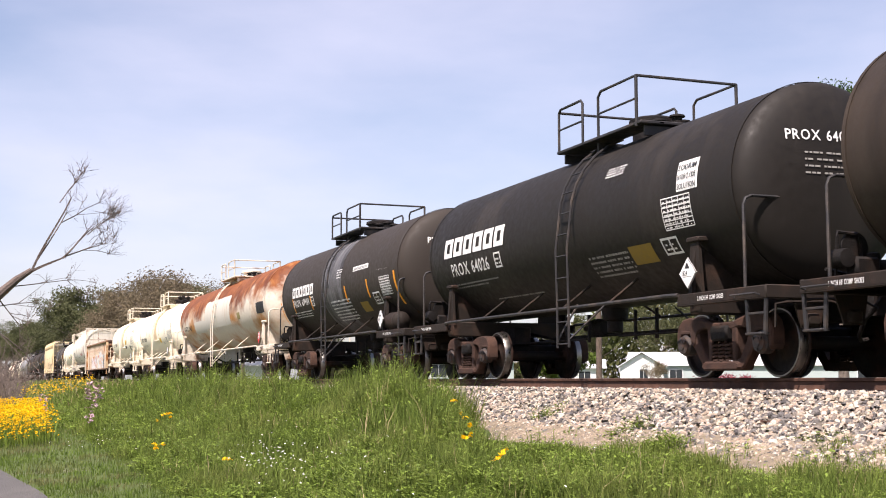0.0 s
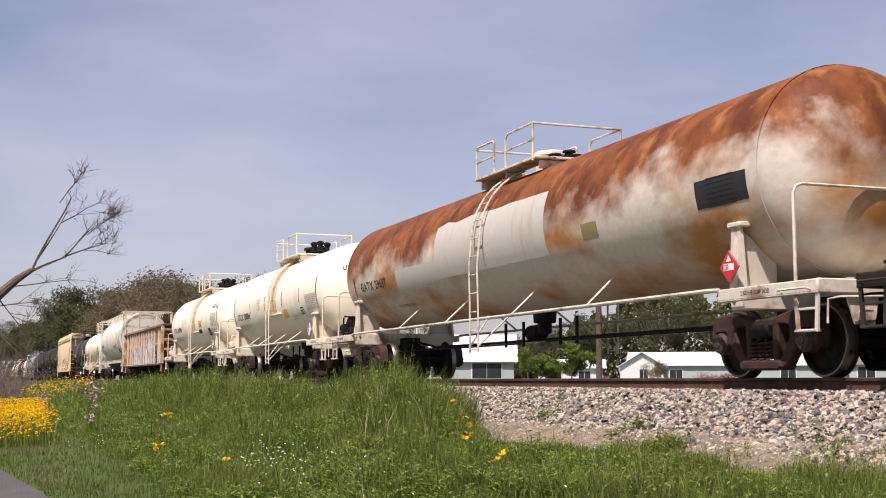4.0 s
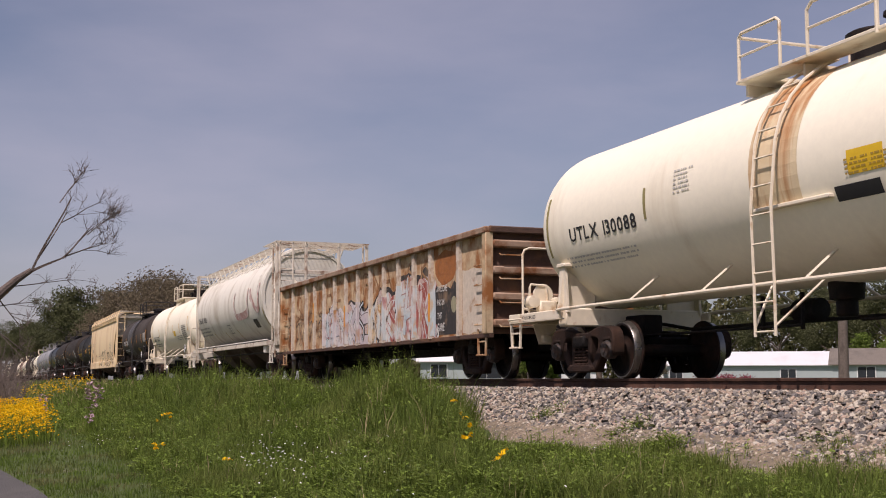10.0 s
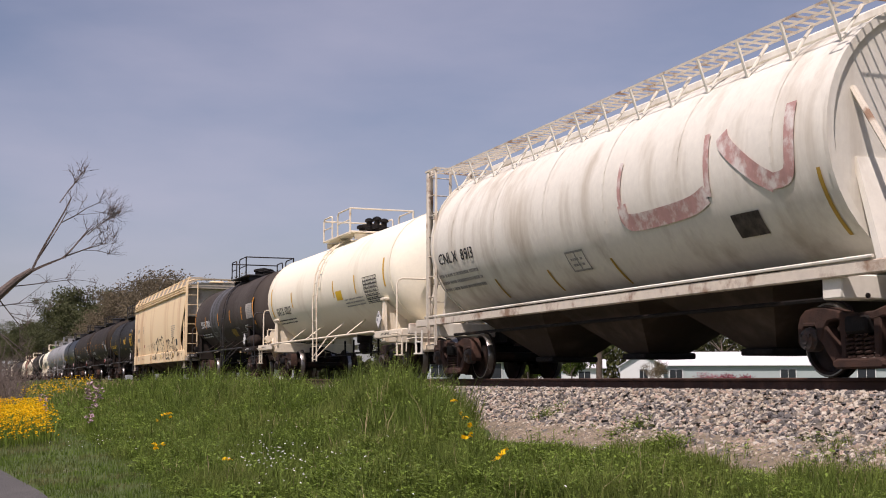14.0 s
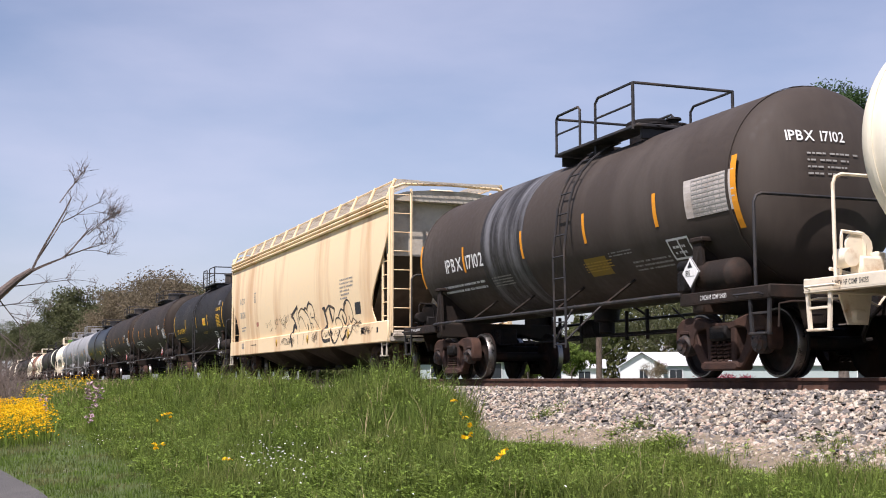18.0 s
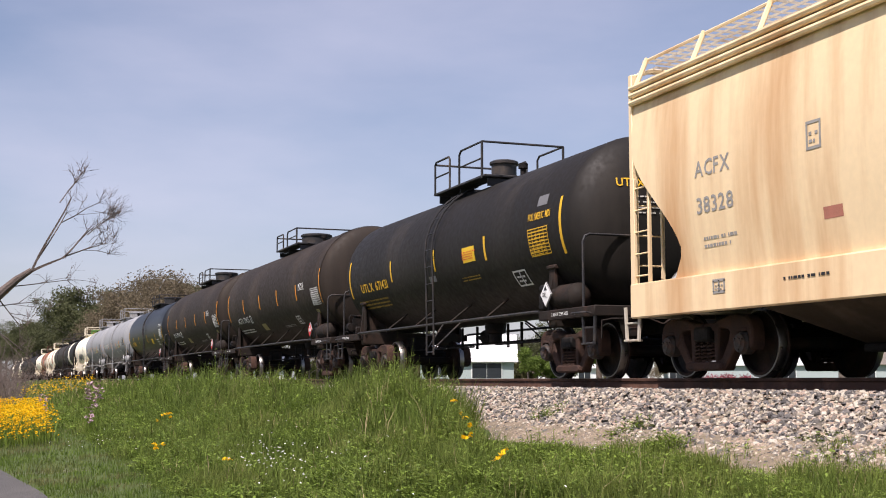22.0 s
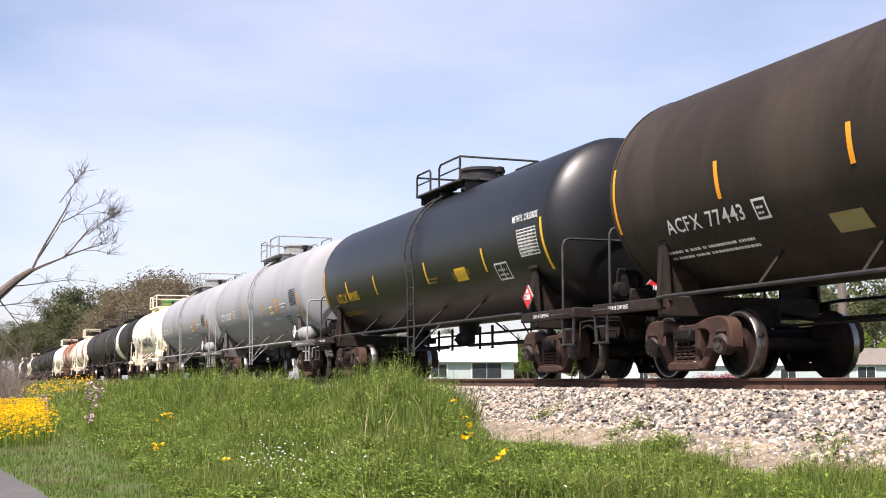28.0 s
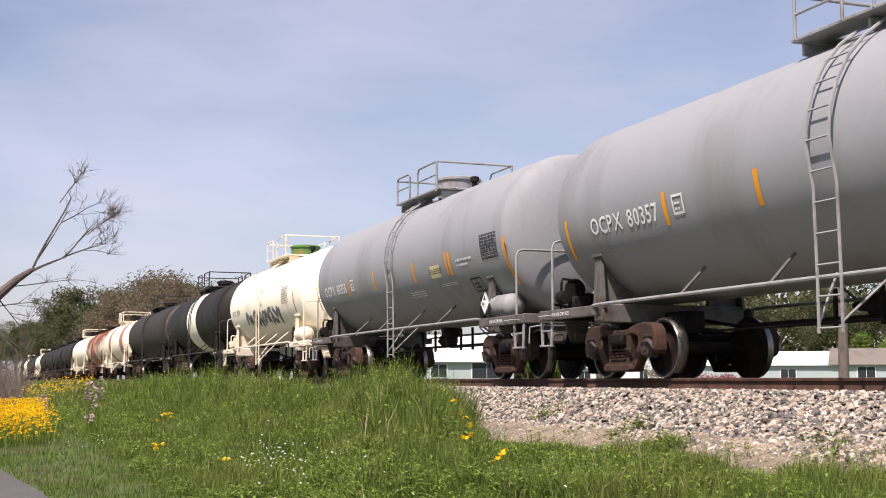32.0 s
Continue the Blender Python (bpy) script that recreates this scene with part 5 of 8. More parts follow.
        for x in (-1, 1):
            part("corner_post", Shape().box((x * 1.50, s * (H - 0.78), 2.72), (0.10, 0.10, 3.5), 0.012), hopper_tan, car)
            part("roof_arm", Shape().tube([(x * 1.50, s * (H - 0.78), 4.44), (x * 1.2, s * (H - 0.78), 4.56), (0, s * (H - 0.78), 4.60)], 0.035, 6), hopper_tan, car)
            corner_ladder(car, x * 1.24, s * (H - 0.74), 1.05, 4.45, hopper_tan, wide=0.46, along="x", n=8)
            corner_ladder(car, x * 1.53, s * (H - 1.05), 1.0, 2.9, hopper_tan, wide=0.42, n=6)
        walk_grate(car, (0, s * (side + 0.14), 4.60), (2.3, 0.36), hopper_grey)
        part("end_sill", Shape().box((0, s * (H - 0.78), 1.0), (3.05, 0.10, 0.26), 0.015), hopper_grey, car)
    part("hand_brake", Shape().turned([(0, 0.02), (0.01, 0.26), (0.05, 0.27), (0.06, 0.02)], 20, "y", (0.7, -H + 0.68, 2.7)), dark_iron, car)
    for ob in car.children:
        ob.location.y += shift
    hopper_under(car, H, hopper_grey, bays=4, belly=1.0, offset=2.2)
    rng = random.Random(19)

    def flank(y0, z0, out=0.006):
        def place(a, b):
            z = z0 + b
            k = (z - 1.36) / 2.92
            x = -1.577 if z < 1.37 else -(1.50 + 0.10 * math.sin(math.pi * min(1.0, max(0.0, k) * 1.05)))
            return (x - out, y0 - a, z)
        return place
    # two sprayed names in loose outline letters: stroke width, then the line
    letter_s = ((0.10, [(1.05, 2.15), (0.45, 1.95), (0.2, 1.92)]), (0.09, [(0.23, 1.92), (0.58, 1.78), (0.84, 1.5)]), (0.13, [(0.84, 1.52), (0.54, 1.58), (0.28, 1.33), (0.37, 1.14), (0.5, 0.98)]))
    letter_m = ((0.035, [(0.97, 2.05), (1.1, 2.07), (1.17, 1.72)]), (0.03, [(0.99, 2.03), (0.96, 1.84), (1.2, 1.5)]), (0.04, [(1.18, 1.94), (1.4, 2.04), (1.7, 2.04), (2.3, 1.79), (2.58, 1.39)]), (0.025, [(1.16, 1.72), (1.33, 1.83), (1.57, 1.78), (1.98, 1.45)]), (0.07, [(2.14, 1.59), (2.21, 1.4)]))
    letter_r = ((0.06, [(1.83, 2.02), (2.03, 2.05), (2.24, 1.96)]), (0.09, [(2.17, 2.02), (2.36, 2.16), (2.52, 2.17)]), (0.045, [(2.41, 2.17), (2.79, 2.08), (2.97, 1.85), (2.9, 1.72)]), (0.025, [(2.57, 1.89), (2.61, 1.74), (2.9, 1.72), (3.45, 1.39)]), (0.025, [(2.49, 1.58), (2.69, 1.56), (2.8, 1.32)]))
    legs = ((0.022, [(1.08, 1.55), (1.22, 0.97)]), (0.022, [(1.87, 1.31), (1.8, 0.98)]), (0.022, [(2.51, 1.38), (2.35, 0.98)]), (0.022, [(3.38, 1.33), (3.39, 0.97)]))
    letter_u = ((0.07, [(3.87, 1.92), (4.1, 1.94), (4.21, 1.86), (4.55, 1.97), (5.1, 1.87)]), (0.13, [(4.03, 1.91), (4.18, 1.69), (4.3, 1.46)]), (0.09, [(4.29, 1.46), (3.9, 1.3), (4.08, 1.05), (4.74, 1.06)]), (0.12, [(4.59, 1.91), (4.81, 1.53)]), (0.03, [(4.88, 1.55), (5.1, 1.87)]))
    letter_o = ((0.035, [(4.79, 1.37), (5.03, 1.0), (5.32, 0.97), (5.6, 1.14), (5.75, 1.41), (5.45, 1.61), (5.11, 1.58), (5.14, 1.42)]), (0.09, [(4.81, 1.33), (4.91, 1.09), (5.11, 0.98)]), (0.05, [(5.42, 1.65), (5.7, 1.82), (6.0, 1.73), (6.15, 1.55), (5.87, 1.29)]), (0.09, [(5.77, 1.67), (5.99, 1.41)]))
    letter_e = ((0.04, [(6.0, 1.76), (6.01, 1.95), (6.31, 2.03), (6.59, 1.91), (6.76, 1.6), (6.54, 1.44), (6.4, 1.62)]), (0.1, [(5.97, 1.73), (6.04, 1.91), (6.21, 1.99)]), (0.03, [(5.6, 1.31), (5.98, 1.01), (6.39, 1.29), (6.29, 1.45)]), (0.03, [(6.39, 1.26), (6.21, 1.2), (6.49, 1.05), (6.99, 1.39), (6.78, 1.54)]), (0.08, [(5.98, 1.01), (6.29, 1.14)]))
    for letter in (letter_s, letter_m, letter_r, legs, letter_u, letter_o, letter_e):
        for w, line in letter:
            part("graffiti_line", ribbon(flank(0.0, 0.0), curve_pts(line, 7), w), spray_black, car, "black sprayed graffiti line", smooth=False)
    for y0, z0, w, h in ((-6.78, 1.28, 0.7, 0.2), (-7.65, 1.08, 0.35, 0.2), (-8.0, 1.08, 0.35, 0.2), (-2.85, 1.05, 0.45, 0.25), (-4.6, 1.15, 0.4, 0.16), (0.9, 1.05, 1.2, 0.2), (-0.1, 1.05, 0.6, 0.2)):
        for k in range(4):
            part("graffiti_line", ribbon(flank(y0, z0), scrawl(rng, 0, 0, w, h, 6), 0.013), spray_black, car, smooth=False)
    for y0 in (1.6, -2.31, -6.5):
        part("reflector", Shape().slab([(y0 - 0.08, 1.15), (y0, 1.03), (y0 + 0.08, 1.15), (y0, 1.27)], -1.595, -1.577), ink_gold, car, "yellow diamond-shaped reflector", smooth=False)
    for k in range(26):
        y0, z0, w = ((rng.uniform(0.3, 3.4), rng.uniform(1.4, 1.8), 0.35) if k < 17 else (rng.uniform(-8.3, 2.0), 1.12, 0.4))
        part("graffiti_line", ribbon(flank(y0, z0), scrawl(rng, 0, 0, w, 0.25 if k < 17 else 0.18, 6), 0.011), spray_black, car, smooth=False)
    write_marks(car, marks, lambda y, z, out=0.009: flank(y, z, out - 0.003))
    return car


def gondola(ends, label, deco=None):
    car, H = car_base("gondola_car", label, "gondola car", ends)
    z0, z1, half = 0.84, 2.76, H - 0.5
    posts = (-half + 0.1, -6.87, -5.22, -4.14, -3.06, -1.98, -0.9, 0.18, 1.26, 2.34, 3.42, 4.46, 5.42, 7.03, half - 0.1)
    for s in (-1, 1):
        part("side_sheet", Shape().box((s * 1.44, 0, (z0 + z1) / 2), (0.03, 2 * half - 0.1, z1 - z0), 0.004), gondola_paint, car)
        part("top_chord", Shape().box((s * 1.49, 0, z1 + 0.04), (0.20, 2 * half, 0.13), 0.02), chord_mat, car)
        part("side_sill", Shape().box((s * 1.45, 0, z0 - 0.03), (0.10, 2 * half, 0.09), 0.012), gondola_dark, car)
        n = len(posts)
        me = shared("gondola_post" + str(s), lambda: Shape().slab([(-0.07, z0), (0.07, z0), (0.085, z1 - 0.02), (-0.085, z1 - 0.02)], s * 1.455, s * 1.525), post_paint)
        for i in range(n):
            y = posts[i]
            if i in (0, n - 1):
                part("corner_post", Shape().box((s * 1.49, y, (z0 + z1) / 2), (0.16, 0.2, z1 - z0), 0.015), gondola_paint, car)
            else:
                part("side_post", me, None, car, at=pose(0, y, 0))
        for e in (-1, 1):
            for i in range(4):
                part("grab_iron", Shape().tube([(s * 1.46, e * (half - 0.25), 1.05 + i * 0.38), (s * 1.53, e * (half - 0.25), 1.02 + i * 0.38), (s * 1.53, e * (half - 0.68), 1.02 + i * 0.38), (s * 1.46, e * (half - 0.68), 1.05 + i * 0.38)], 0.014, 5), gondola_paint, car)
    for e in (-1, 1):
        part("end_sheet", Shape().box((0, e * (half - 0.12), (z0 + z1) / 2), (2.84, 0.03, z1 - z0), 0.004), gondola_dark, car)
        for i in range(4):
            part("end_rib", Shape().box((0, e * (half - 0.04), z0 + 0.2 + i * 0.5), (2.84, 0.15, 0.15), 0.03), chord_mat, car)
        part("end_chord", Shape().box((0, e * (half - 0.06), z1 + 0.05), (3.0, 0.18, 0.13), 0.02), gondola_dark, car)
        for i in range(4):
            part("grab_iron", Shape().tube([(-1.3, e * (half + 0.03), 1.0 + i * 0.45), (-1.3, e * (half + 0.10), 0.97 + i * 0.45), (-0.85, e * (half + 0.10), 0.97 + i * 0.45), (-0.85, e * (half + 0.03), 1.0 + i * 0.45)], 0.014, 5), gondola_paint, car)
        part("draft_sill", Shape().box((0, e * (H - 1.2), 0.88), (0.36, 1.6, 0.34), 0.02), dark_iron, car)
        part("coupler", shared("coupler", coupler_shape, dark_iron), None, car, at=pose(0, e * H, 0, 0, 0, 180 if e > 0 else 0))
        truck(car, e * (H - 2.3), greasy_truck)
        for x in (-1, 1):
            part("step", shared("step_gondola", step_shape, gondola_paint), None, car, at=pose(x * 1.48, e * (half - 0.4), -0.1))
    part("floor", Shape().box((0, 0, 0.92), (2.86, 2 * half - 0.2, 0.06), 0.005), gondola_dark, car)
    part("centre_sill", Shape().box((0, 0, 0.72), (0.5, 2 * half - 1.0, 0.36), 0.02), dark_iron, car)
    for i in range(9):
        part("cross_bearer", Shape().box((0, -half + 1.2 + i * (2 * half - 2.4) / 8, 0.8), (2.8, 0.12, 0.22), 0.01), dark_iron, car)
    part("brake_cylinder", Shape().turned([(1.1, 0.05), (1.12, 0.18), (1.7, 0.18), (1.75, 0.1), (2.1, 0.05)], 16, "y", (-0.7, 0, 0.68)), dark_iron, car)
    rng = random.Random(66)

    def wall(y0, z0, out=0.006):
        def place(a, b):
            return (-1.456 - out, y0 - a, min(2.70, max(0.86, z0 + b)))
        return place

    def stroke(y, z, pts, w, ink, out=0.012, label=""):
        part("painted_stroke", ribbon(wall(y, z, out), curve_pts(pts, 6), w), ink, car, label, smooth=False)
    def crest(y):
        """Height of the painted band's uneven upper edge."""
        up = 1.95 - 0.05 * max(0.0, -1.5 - y) * -1.6 if y < -1.5 else 1.80 if y < 0.2 else 1.86
        return min(2.3, up + 0.11 * math.sin(3.1 * y) + 0.07 * math.sin(7.7 * y) + 0.10 * noise.noise((y * 3, 1, 0)))

    def tint(y):
        return mural_crimson if y < -1.7 else mural_amber if y < -0.7 else mural_lilac
    # the sprayed ground behind the letters, panel by panel, with a smoky dark edge above it
    for i in range(len(posts) - 1):
        y0, y1 = max(posts[i], -5.2), min(posts[i + 1], 3.35)
        if y1 <= y0:
            continue
        n, sh, smoke = 14, Shape(), Shape()
        ys = [y0 + (y1 - y0) * k / n for k in range(n + 1)]
        for a, b in zip(ys, ys[1:]):
            sh.add([(-1.458, a, 0.86), (-1.458, b, 0.86), (-1.458, b, crest(b)), (-1.458, a, crest(a))], [(0, 1, 2, 3)])
            if y0 < 0.3:
                wa, wb = [0.05 + 0.2 * abs(noise.noise((y * 2.2, 5, 0))) + (0.08 if y < -2 else 0) for y in (a, b)]
                smoke.add([(-1.4575, a, crest(a) - 0.05), (-1.4575, b, crest(b) - 0.05), (-1.4575, b, crest(b) + wb), (-1.4575, a, crest(a) + wa)], [(0, 1, 2, 3)])
        part("sprayed_panel", sh, tint((y0 + y1) / 2), car, "blended pink, white and pale blue spray paint", smooth=False)
        if smoke.v:
            part("smoky_edge", smoke, spray_black, car, "smoky black spray paint above the letters", smooth=False)
    # fat wild letters: (line through a box one unit wide and high) for each stroke
    shapes = (
        ([(0.0, 0.0), (0.3, 0.95), (0.5, 1.0)], [(0.5, 1.0), (0.7, 0.5), (0.95, 0.0)], [(0.2, 0.4), (0.75, 0.42)]),
        ([(0.9, 1.0), (0.15, 0.95), (0.1, 0.5), (0.12, 0.05), (0.9, 0.0)], [(0.1, 0.5), (0.7, 0.55)]),
        ([(0.9, 0.9), (0.4, 1.0), (0.1, 0.75), (0.5, 0.5), (0.9, 0.25), (0.5, 0.0), (0.05, 0.12)],),
        ([(0.1, 0.0), (0.15, 0.5), (0.1, 1.0)], [(0.9, 1.0), (0.2, 0.5), (0.95, 0.0)]),
        ([(0.1, 0.0), (0.1, 1.0), (0.7, 1.0), (0.85, 0.75), (0.6, 0.5), (0.2, 0.5)], [(0.45, 0.5), (0.95, 0.0)]),
        ([(0.1, 0.0), (0.12, 1.0)], [(0.12, 0.95), (0.5, 0.5), (0.85, 0.05)], [(0.85, 0.0), (0.9, 1.0)]))
    y, k = 3.35, 0
    while y > -5.0:
        wide = rng.uniform(0.62, 0.85)
        low, high = 0.92 + rng.uniform(0, 0.08), crest(y - wide / 2) - rng.uniform(0.08, 0.16)
        lean = rng.uniform(-0.12, 0.16)
        fills = (spray_red, mural_crimson, spray_pale, mural_crimson, spray_pink, spray_red) if y < -1.2 else (mural_amber, spray_cream, mural_amber) if y < -0.4 else (spray_pale, mural_lilac, spray_lilac, mural_lilac, spray_pink)
        fill = fills[k % len(fills)]
        for m, strand in enumerate(shapes[(k * 5 + 2) % 6]):
            pts = [((a + lean * b) * wide + rng.uniform(-0.07, 0.07), b * (high - low) * rng.uniform(0.85, 1.05)) for a, b in strand]
            w = rng.uniform(0.16, 0.30)
            out = 0.006 + 0.0006 * (k % 4) + 0.0015 * m
            stroke(y, low, pts, w + rng.uniform(0.02, 0.045), spray_black if y > -1.5 else spray_red, out - 0.0006)
            stroke(y, low, pts, w, fill if m != 1 else fills[(k + 2) % len(fills)], out, "sprayed letter stroke")
            if rng.random() < 0.6:
                stroke(y, low + 0.02, [(a - w * 0.28, b) for a, b in pts], 0.016, spray_white, out + 0.003)
            for c in range(3):
                a, b = rng.choice(pts)
                tip = rng.uniform(0.1, 0.28)
                stroke(y - a, min(low + b, high) - 0.12, [(rng.uniform(-0.1, 0.1), 0), (rng.uniform(-0.1, 0.1), tip * 0.5), (rng.uniform(-0.15, 0.15), tip)], rng.uniform(0.02, 0.09), rng.choice(fills + (spray_white, spray_black)), out + 0.002 + 0.0004 * c)
        y -= wide * 0.66
        k += 1
    # the round black-edged letter in the middle
    for w, ink, out in ((0.15, spray_black, 0.015), (0.05, spray_pale, 0.017)):
        stroke(0.12, 0.95, [(0.35, 0.95), (0.05, 0.8), (0.0, 0.55), (0.25, 0.40), (0.42, 0.25), (0.3, 0.0)], w, ink, out)
    # faded brown letters along the upper half
    y, k = 7.6, 0
    while y > -4.9:
        for strand in shapes[(k * 7 + 1) % 6]:
            part("faded_letter", ribbon(wall(y, 2.08 if y < 3.4 else 1.75, 0.005), curve_pts([(a * 0.62, b * (0.48 if y < 3.4 else 0.7)) for a, b in strand], 5), rng.uniform(0.05, 0.09)), ink_umber, car, "faded brown painted letter", smooth=False)
        y -= 0.86
        k += 1
    # thin black drawings towards the rear
    for y0 in (7.75, 6.75, 6.2, 5.25, 4.75, 4.2, 3.75):
        for c in range(3):
            z = 0.92 + 0.32 * c + rng.uniform(-0.05, 0.08)
            part("painted_scrawl", ribbon(wall(y0, z, 0.013), scrawl(rng, 0, 0, rng.uniform(0.3, 0.6), rng.uniform(0.3, 0.55), 6), rng.uniform(0.010, 0.022)), spray_black, car, "thin black sprayed line", smooth=False)
        part("painted_scrawl", ribbon(wall(y0, 1.2, 0.013), loops(rng, 0.05, 0.0, 0.4, 0.45), 0.022), ink_black, car, smooth=False)
        part("painted_scrawl", ribbon(wall(y0, 1.75, 0.012), scrawl(rng, 0, 0, 0.35, 0.2, 4), 0.05), ink_umber, car, smooth=False)
    # a black cloud, ringed rust and four sprayed words by the front
    sh = Shape()
    for k in range(16):
        ya, yb = -5.3 - 1.5 * k / 16, -5.3 - 1.5 * (k + 1) / 16
        top = [1.98 + 0.10 * math.sin(2.4 * (y + 5.2)) + 0.15 * noise.noise((y * 5, 4, 0)) - 0.1 * max(0.0, -5.9 - y) for y in (ya, yb)]
        sh.add([(-1.458, ya, 0.9), (-1.458, yb, 0.9), (-1.458, yb, top[1]), (-1.458, ya, top[0])], [(0, 1, 2, 3)])
    part("sprayed_panel", sh, spray_black, car, "cloudy black spray paint", smooth=False)
    stroke(-5.25, 0.9, [(0.08, 0.0), (0.1, 0.5), (0.06, 1.05)], 0.22, spray_pale, 0.012)
    disc = [(-6.02 + 0.62 * (1 + 0.16 * noise.noise((math.cos(a) * 2, math.sin(a) * 2, 3))) * math.cos(a), 2.30 + 0.36 * (1 + 0.16 * noise.noise((math.cos(a) * 2, math.sin(a) * 2, 7))) * math.sin(a)) for a in np.linspace(0, 6.283, 25)[:-1]]
    part("rust_patch", Shape().slab(disc, -1.4585, -1.457), rust_patch, car, "rusty orange bare patch", smooth=False)
    disc = [(-6.5 + 0.16 * math.cos(a), 1.5 + 0.17 * math.sin(a)) for a in np.linspace(0, 6.283, 17)[:-1]]
    part("sprayed_disc", Shape().slab(disc, -1.461, -1.458), spray_moss, car, "faded olive sprayed disc", smooth=False)
    vs = [(-1.4575, y, z + 0.08 * noise.noise((y * 3, z * 3, 0))) for z in (0.9, 1.4, 2.15) for y in np.linspace(-6.97, -half + 0.22, 9)]
    part("pale_panel", Shape().add(vs, [(j * 9 + i, j * 9 + i + 1, j * 9 + i + 10, j * 9 + i + 9) for j in range(2) for i in range(8)]), post_paint, car, "chalky pale paint left on the front panel", smooth=False)
    for text, y0, zz, size in (("AWESOME", -5.50, 1.80, 0.19), ("WAS IN", -5.52, 1.52, 0.18), ("THIS", -5.56, 1.24, 0.19), ("GAME", -5.55, 0.98, 0.24)):
        sh, ln = words(text, size, wall(y0, zz, 0.016), 0.66, 0.12)
        part("lettering", sh, spray_white, car, "white sprayed word", smooth=False)
    for k, p in enumerate(posts[1:-1]):
        if p < 3.5 and p > -5.3:
            top = crest(p) - 0.05
            part("painted_post", Shape().slab([(p - 0.076, 0.9), (p + 0.076, 0.9), (p + 0.08, top), (p - 0.08, top)], -1.529, -1.457), tint(p - 0.3), car, "spray-painted lower half of the post", smooth=False)
    for yy, zz, hh in ((8.39, 1.35, 1.0), (-5.22, 1.2, 0.6), (4.46, 1.6, 0.55), (1.26, 1.35, 0.55)):
        part("stripe", patch(wall(yy + 0.05, zz, 0.078), 0.10, hh, 1, 2), ink_orange, car, smooth=False)
    return car


# ---- ground ----
def slope_z(x, y):
    """Height of the ground at x, y, without the ballast."""
    pts = ((-400, -1.6), (-6, -1.25), (1.0, -1.17), (3.2, -1.08), (5.2, -0.98), (7.2, -0.84), (9.5, -0.8), (13.8, -1.0), (30, -1.05), (3000, -1.2))
    for (a, za), (b, zb) in zip(pts, pts[1:]):
        if x <= b:
            k = max(0.0, (x - a) / (b - a))
            z = za + (zb - za) * k
            break
    near = max(0.0, 1 - abs(y - 25) / 90)
    bank = max(0.0, min(1.0, (y - 2.44 * x) / 1.6)) * max(0.0, min(1.0, (x - 3.2) / 2.6)) * max(0.0, min(1.0, (8.0 - x) / 0.9)) * max(0.0, min(1.0, (190 - y) / 60))
    z += bank * (0.45 + 0.22 * noise.noise((x * 0.7, y * 0.3, 8.0)))
    return z + near * 0.06 * noise.noise((x * 0.35, y * 0.2, 0.0)) + near * 0.025 * noise.noise((x * 1.7, y * 1.7, 4.0))


def axis(edges):
    out = []
    for a, b, step in edges:
        n = max(1, round((b - a) / step))
        out += [a + (b - a) * i / n for i in range(n)]
    return out + [edges[-1][1]]


def sheet(xs, ys, zfun):
    nx = len(xs)
    vs = [(x, y, zfun(x, y)) for y in ys for x in xs]
    fs = [(j * nx + i, j * nx + i + 1, (j + 1) * nx + i + 1, (j + 1) * nx + i) for j in range(len(ys) - 1) for i in range(nx - 1)]
    return Shape().add(vs, fs)


lone("ground", sheet(axis([(-3000, -200, 700), (-200, -20, 30), (-20, 14, 0.5), (14, 60, 4), (60, 300, 40), (300, 3000, 700)]),
                     axis([(-3000, -300, 700), (-300, -20, 40), (-20, 60, 0.8), (60, 200, 8), (200, 600, 60), (600, 4500, 800)]), slope_z),
     earth_mat, "sandy grassy ground beside the railway", "ground", kind="structure")


def bank_z(x):
    d = abs(x - TRACK)
    if d < 1.55:
        return -0.20
    if d < 3.35:
        return -0.20 - (d - 1.55) / 1.8 * 0.68
    return -0.95


lone("ballast_bed", sheet(axis([(6.9, 14.1, 0.18)]), axis([(-60, 8, 4), (8, 40, 0.4), (40, 900, 10)]),
                          lambda x, y: bank_z(x) + (0.03 * noise.noise((x * 3, y * 3, 1.0)) if 5 < y < 45 else 0)),
     ballast_mat, "pale crushed limestone ballast bank under the track", "ballast", kind="structure")
def path_bend(y):
    """How far the path has curved away at y."""
    return 0.0028 * min(40.0, max(0.0, y)) ** 2 + 0.224 * max(0.0, y - 40)


path_sh = sheet(axis([(-3.4, 1.15, 0.35)]), axis([(-25, 40, 1.0), (40, 160, 10)]), lambda x, y: -1.12)
path_sh.v = [(x - path_bend(y), y, slope_z(x - path_bend(y), y) + 0.035) for x, y, z in path_sh.v]
lone("path", path_sh, asphalt_mat, "worn grey asphalt footpath beside the grass bank", "path", kind="structure")

